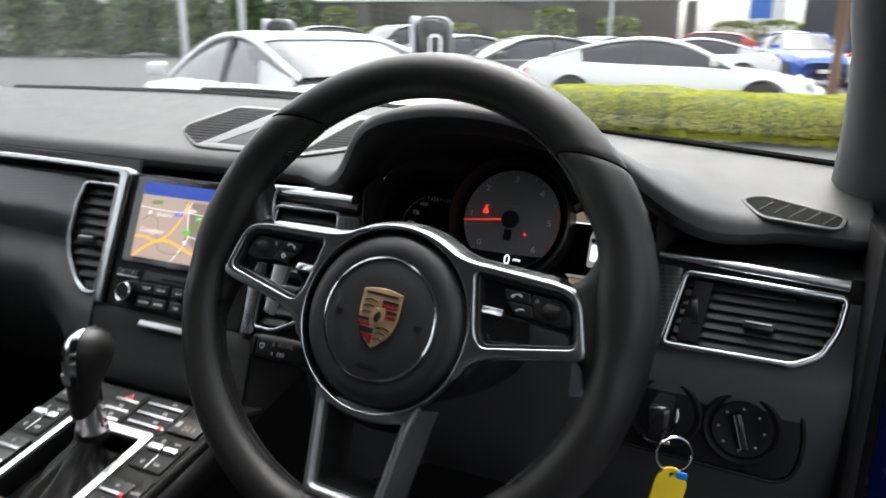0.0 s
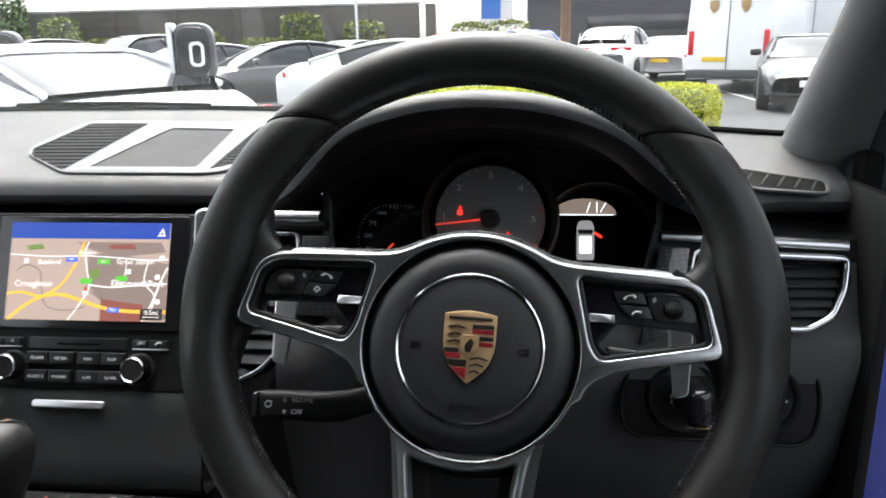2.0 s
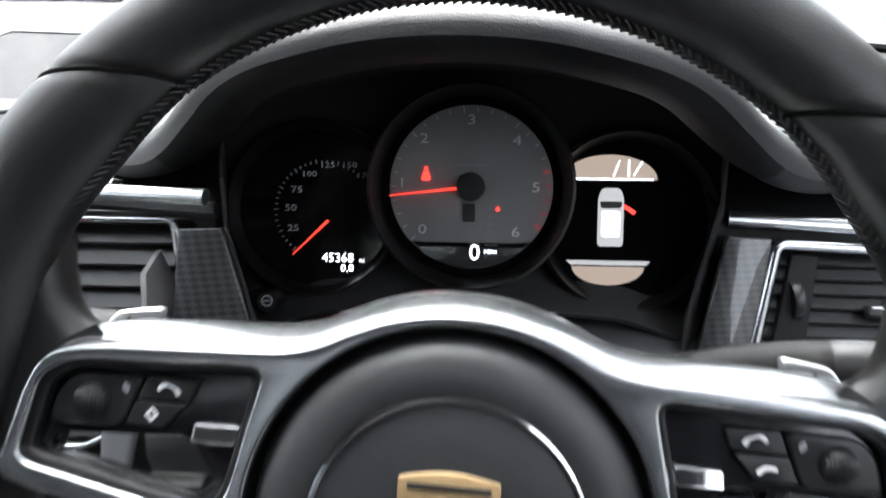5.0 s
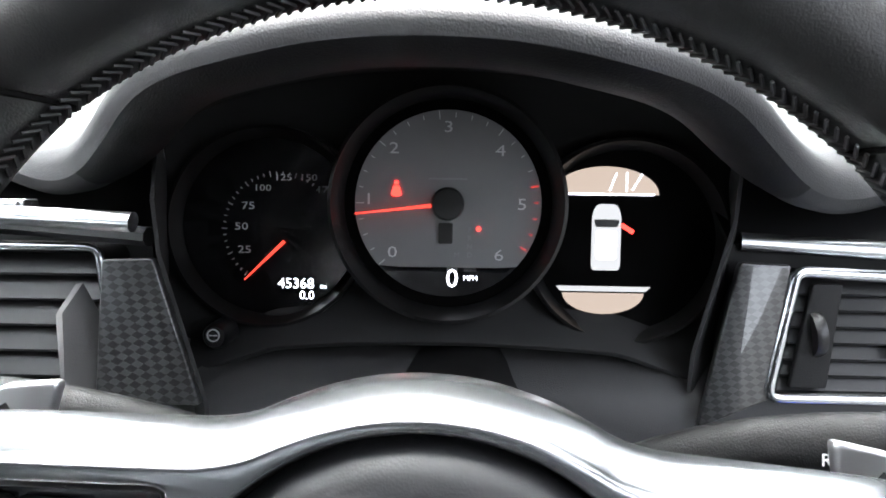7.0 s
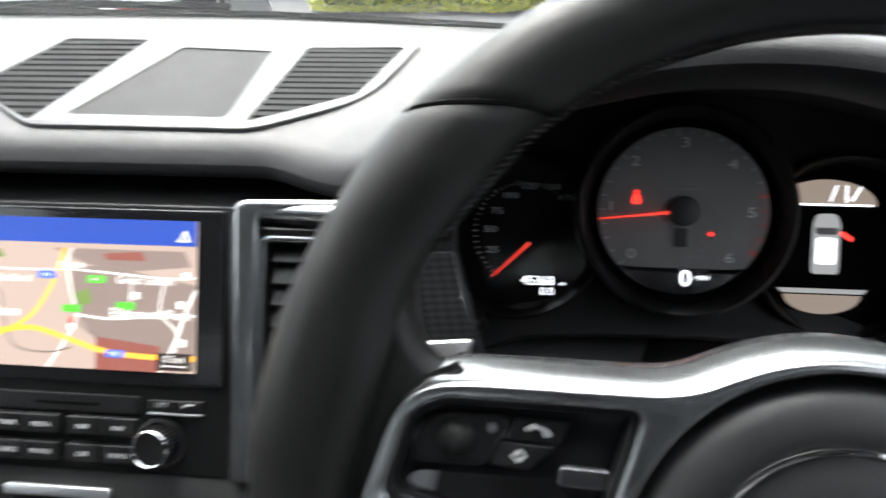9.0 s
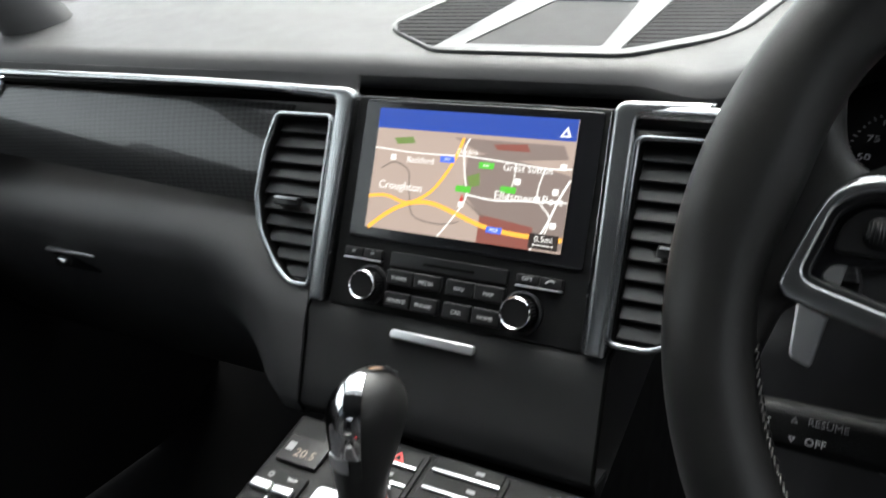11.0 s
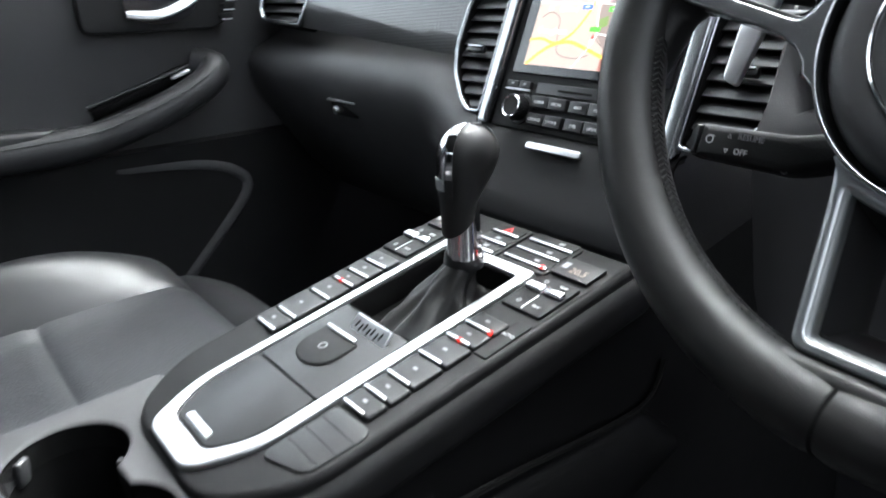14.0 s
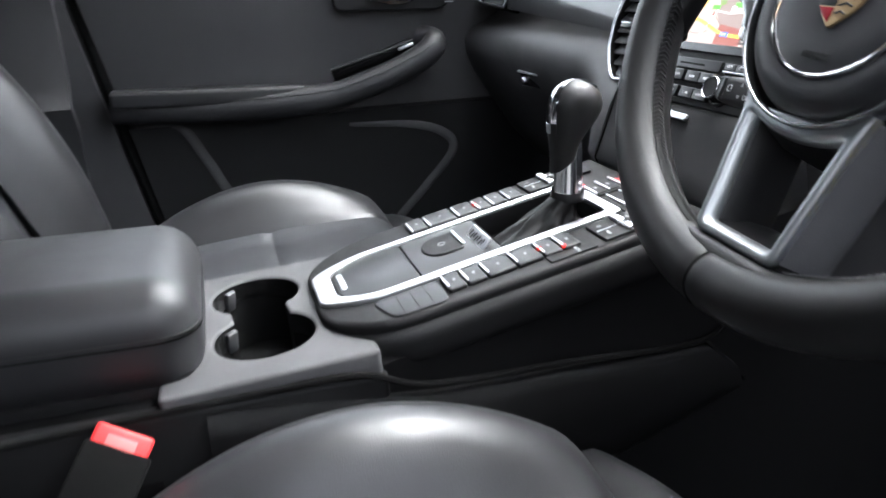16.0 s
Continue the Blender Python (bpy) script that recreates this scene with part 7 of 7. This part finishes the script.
# chargers
def charger(x, y, turn):
    c = thing("charging_post", pose(x, y, GROUND, 0, 0, turn), "black and silver car charging post with a white ring mark", "charging post", "charging posts")
    part("column", box(0.27, 0.16, 1.1, 0.02, 0, 0.55, 0.04), mat("post_black", (0.02, 0.02, 0.022), 0.3), c)
    part("side_plate", box(0.045, 0.2, 1.52, -0.16, 0, 0.77, 0.015), ALLOY, c, "pale metal side plate")
    part("head_frame", moved(flat([rounded([(-0.16, -0.24), (0.16, -0.24), (0.16, 0.24), (-0.16, 0.24)], 0.13, 6)], 0.16, 0.03, 0.08, 3), pose(0.02, 0, 1.29, 90)), mat("post_frame", (0.10, 0.105, 0.11), 0.35, 0.4), c, "grey rounded frame of the head")
    part("head", moved(flat([rounded([(-0.135, -0.21), (0.135, -0.21), (0.135, 0.21), (-0.135, 0.21)], 0.12, 6)], 0.1, 0.02, 0.1, 3), pose(0.02, 0, 1.29, 90)), mat("post_head", (0.02, 0.021, 0.023), 0.2), c, "rounded black head")
    part("ring_mark", moved(flat([rounded([(-0.06, -0.1), (0.06, -0.1), (0.06, 0.1), (-0.06, 0.1)], 0.055, 6), rounded([(-0.035, -0.075), (0.035, -0.075), (0.035, 0.075), (-0.035, 0.075)], 0.033, 6)], 0.006, 0, 0.106), pose(0.05, 0, 1.28, 90)), mat("white_ring", (0.8, 0.8, 0.8), 0.4), c)
    part("cable", tube(smooth_line([(0.15, -0.1, 1.1), (0.24, -0.2, 0.7), (0.2, -0.2, 0.35), (0.12, -0.1, 0.6)]), 0.02, n=8), DEEP, c)


charger(-2.35, 5.75, 12)
charger(-5.0, 7.1, 12)

# hedge and planting
def leaf_mass(name, boxes, count, size, colours, label, category):
    """Loose leaves over a rounded mass; colours: dark and light."""
    m = mat(name + "_leaf", colours[0], 0.6)
    n, l = m.node_tree.nodes, m.node_tree.links
    geo, mix = n.new("ShaderNodeNewGeometry"), n.new("ShaderNodeMix")
    mix.data_type = "RGBA"
    mix.inputs["A"].default_value, mix.inputs["B"].default_value = (*colours[0], 1), (*colours[1], 1)
    l.new(geo.outputs["Random Per Island"], mix.inputs["Factor"])
    l.new(mix.outputs["Result"], n["Principled BSDF"].inputs["Base Color"])
    rng = random.Random(name)
    verts, faces = [], []
    total = sum((b[3] * b[4] + b[3] * b[5] + b[4] * b[5]) for b in boxes)
    for cx, cyy, cz, sx, sy, sz in boxes:
        for _ in range(int(count * (sx * sy + sx * sz + sy * sz) / total)):
            d = Vector((rng.gauss(0, 1), rng.gauss(0, 1), rng.gauss(0, 1))).normalized()
            q = max(abs(d.x), abs(d.y), abs(d.z)) ** 0.72
            r = (0.9 + 0.13 * rng.random() + 0.05 * noise.noise(d * 3 + Vector((cx, cyy, 0)))) / q
            p = Vector((cx + d.x * r * sx / 2, cyy + d.y * r * sy / 2, cz + d.z * r * sz / 2))
            t = Vector((rng.gauss(0, 1), rng.gauss(0, 1), rng.gauss(0, 1))).normalized()
            u = t.orthogonal().normalized() * size * (0.6 + 0.8 * rng.random())
            v = t.cross(u) * 0.55
            i = len(verts)
            verts += [p - u, p + v * 0.8, p + u, p - v * 0.8]
            faces.append((i, i + 1, i + 2, i + 3))
    me = bpy.data.meshes.new(name)
    me.from_pydata([tuple(v) for v in verts], [], faces)
    me.materials.append(m)
    ob = new(name, me)
    tagged(ob, label, category, kind="stuff")
    return m


hz = GROUND + 0.34
leaf_mass("hedge", [(-2.7 + 0.95 * (i + 0.5), 10.9 + 0.08 * math.sin(i * 2.1), hz, 1.25, 1.2, 0.66 + 0.04 * math.sin(i * 1.7)) for i in range(6)], 60000, 0.020, ((0.26, 0.32, 0.014), (0.62, 0.62, 0.035)), "low clipped bright yellow-green hedge", "hedge")
# smooth core in a darker green, painting the shade between the hedge's leaves
single("hedge_core", surf([[(x, 10.9 + 0.5 * math.cos(t), hz + 0.27 * math.sin(t)) for t in np.linspace(0, 2 * math.pi, 15)[:-1]] for x in np.linspace(-2.6, 2.9, 12)], 0, True), mat("hedge_shade", (0.08, 0.10, 0.012), 0.9), Matrix(), "smooth dark green core that paints shade behind the hedge leaves", "hedge")
leaf_mass("conifer_screen", [(46 * math.sin(radians(-62 + 3.6 * i)), 46 * math.cos(radians(-62 + 3.6 * i)), 2.4 + 0.5 * math.sin(i * 1.9), 4.2, 3.2, 5.4 + math.sin(i * 2.3)) for i in range(8)], 26000, 0.2, ((0.025, 0.065, 0.014), (0.11, 0.19, 0.045)), "tall dark green conifer screen", "shrubs")
leaf_mass("shrubs", [(-26 + 2.6 * i + math.sin(i * 3.1), 37.2, 0.7 + 0.4 * math.sin(i * 1.3), 2.0, 1.2, 2.4 + 1.0 * math.sin(i * 2.2)) for i in range(11)], 16000, 0.1, ((0.05, 0.08, 0.015), (0.22, 0.26, 0.05)), "loose green shrubs along the boundary wall", "shrubs")

# boundary wall and buildings
BRICK = mat("grey_brown_brick", (0.085, 0.078, 0.072), 0.85, spread=0.3, scale=3, bump=0.6, grain=30)
bw = thing("boundary_wall", pose(0, 0, GROUND), "long grey brick boundary wall", "wall", kind="structure")
part("wall", box(48, 0.4, 3.1, -29, 39, 1.55, 0.02), BRICK, bw)
part("coping", box(48.2, 0.5, 0.12, -29, 39, 3.16, 0.03), mat("pale_coping", (0.35, 0.35, 0.34), 0.8), bw)
for i in range(15):
    part("pier", box(0.5, 0.46, 3.1, -52 + 3.4 * i, 38.98, 1.55, 0.02), BRICK, bw)
CLAD = mat("dark_grey_cladding", (0.06, 0.062, 0.068), 0.5, spread=0.1, scale=1.5)
hall = thing("showroom_hall", pose(0, 0, GROUND), "dark grey clad showroom hall with a white wing", "building")
part("dark_wall", box(26, 18, 9, 13.5, 68, 4.5, 0.05), CLAD, hall)
for i in range(25):
    part("cladding_seam", box(0.04, 0.04, 9, 1.0 + 1.04 * i, 58.98, 4.5), CLAD, hall)
part("window_band", box(12, 0.1, 1.1, 11, 58.96, 2.3, 0.02), TINT, hall, "dark window band")
part("white_wing", box(30, 16, 8, 30, 58, 4, 0.05), mat("white_cladding", (0.7, 0.71, 0.72), 0.5, spread=0.05, scale=1), hall)
for i in range(14):
    part("wing_seam", box(0.05, 0.05, 8, 16 + 2.1 * i, 49.98, 4), MARKG, hall)
sign = thing("roadside_sign", pose(-1.3, 45, GROUND), "tall blue and white roadside sign board", "sign")
part("board", box(1.9, 0.2, 3.2, 0, 0, 3.6, 0.03), mat("sign_white", (0.7, 0.7, 0.7), 0.5), sign)
part("blue_field", box(1.1, 0.02, 1.3, -0.3, -0.11, 3.1), mat("sign_blue", (0.03, 0.15, 0.5), 0.5), sign)
part("post", box(0.3, 0.15, 2.2, 0, 0, 1.1, 0.02), CLAD, sign)
tt = thing("timber_pole", pose(1.45, 20.5, GROUND), "tall brown timber pole", "pole")
part("shaft", lathe([(0.13, 0), (0.125, 3), (0.11, 8.5), (0.0, 8.52)], 14), mat("brown_timber", (0.16, 0.09, 0.055), 0.85, spread=0.25, scale=6, bump=0.5, grain=80), tt)
for x, y in ((-9.6, 10.4), (-8.5, 10.7), (-6.5, 31)):
    p = thing("white_post", pose(x, y, GROUND), "slim pale metal post", "post", "pale posts")
    part("shaft", lathe([(0.06, 0), (0.06, 4.5), (0.05, 4.55), (0.0, 4.56)], 14), ALLOY, p)
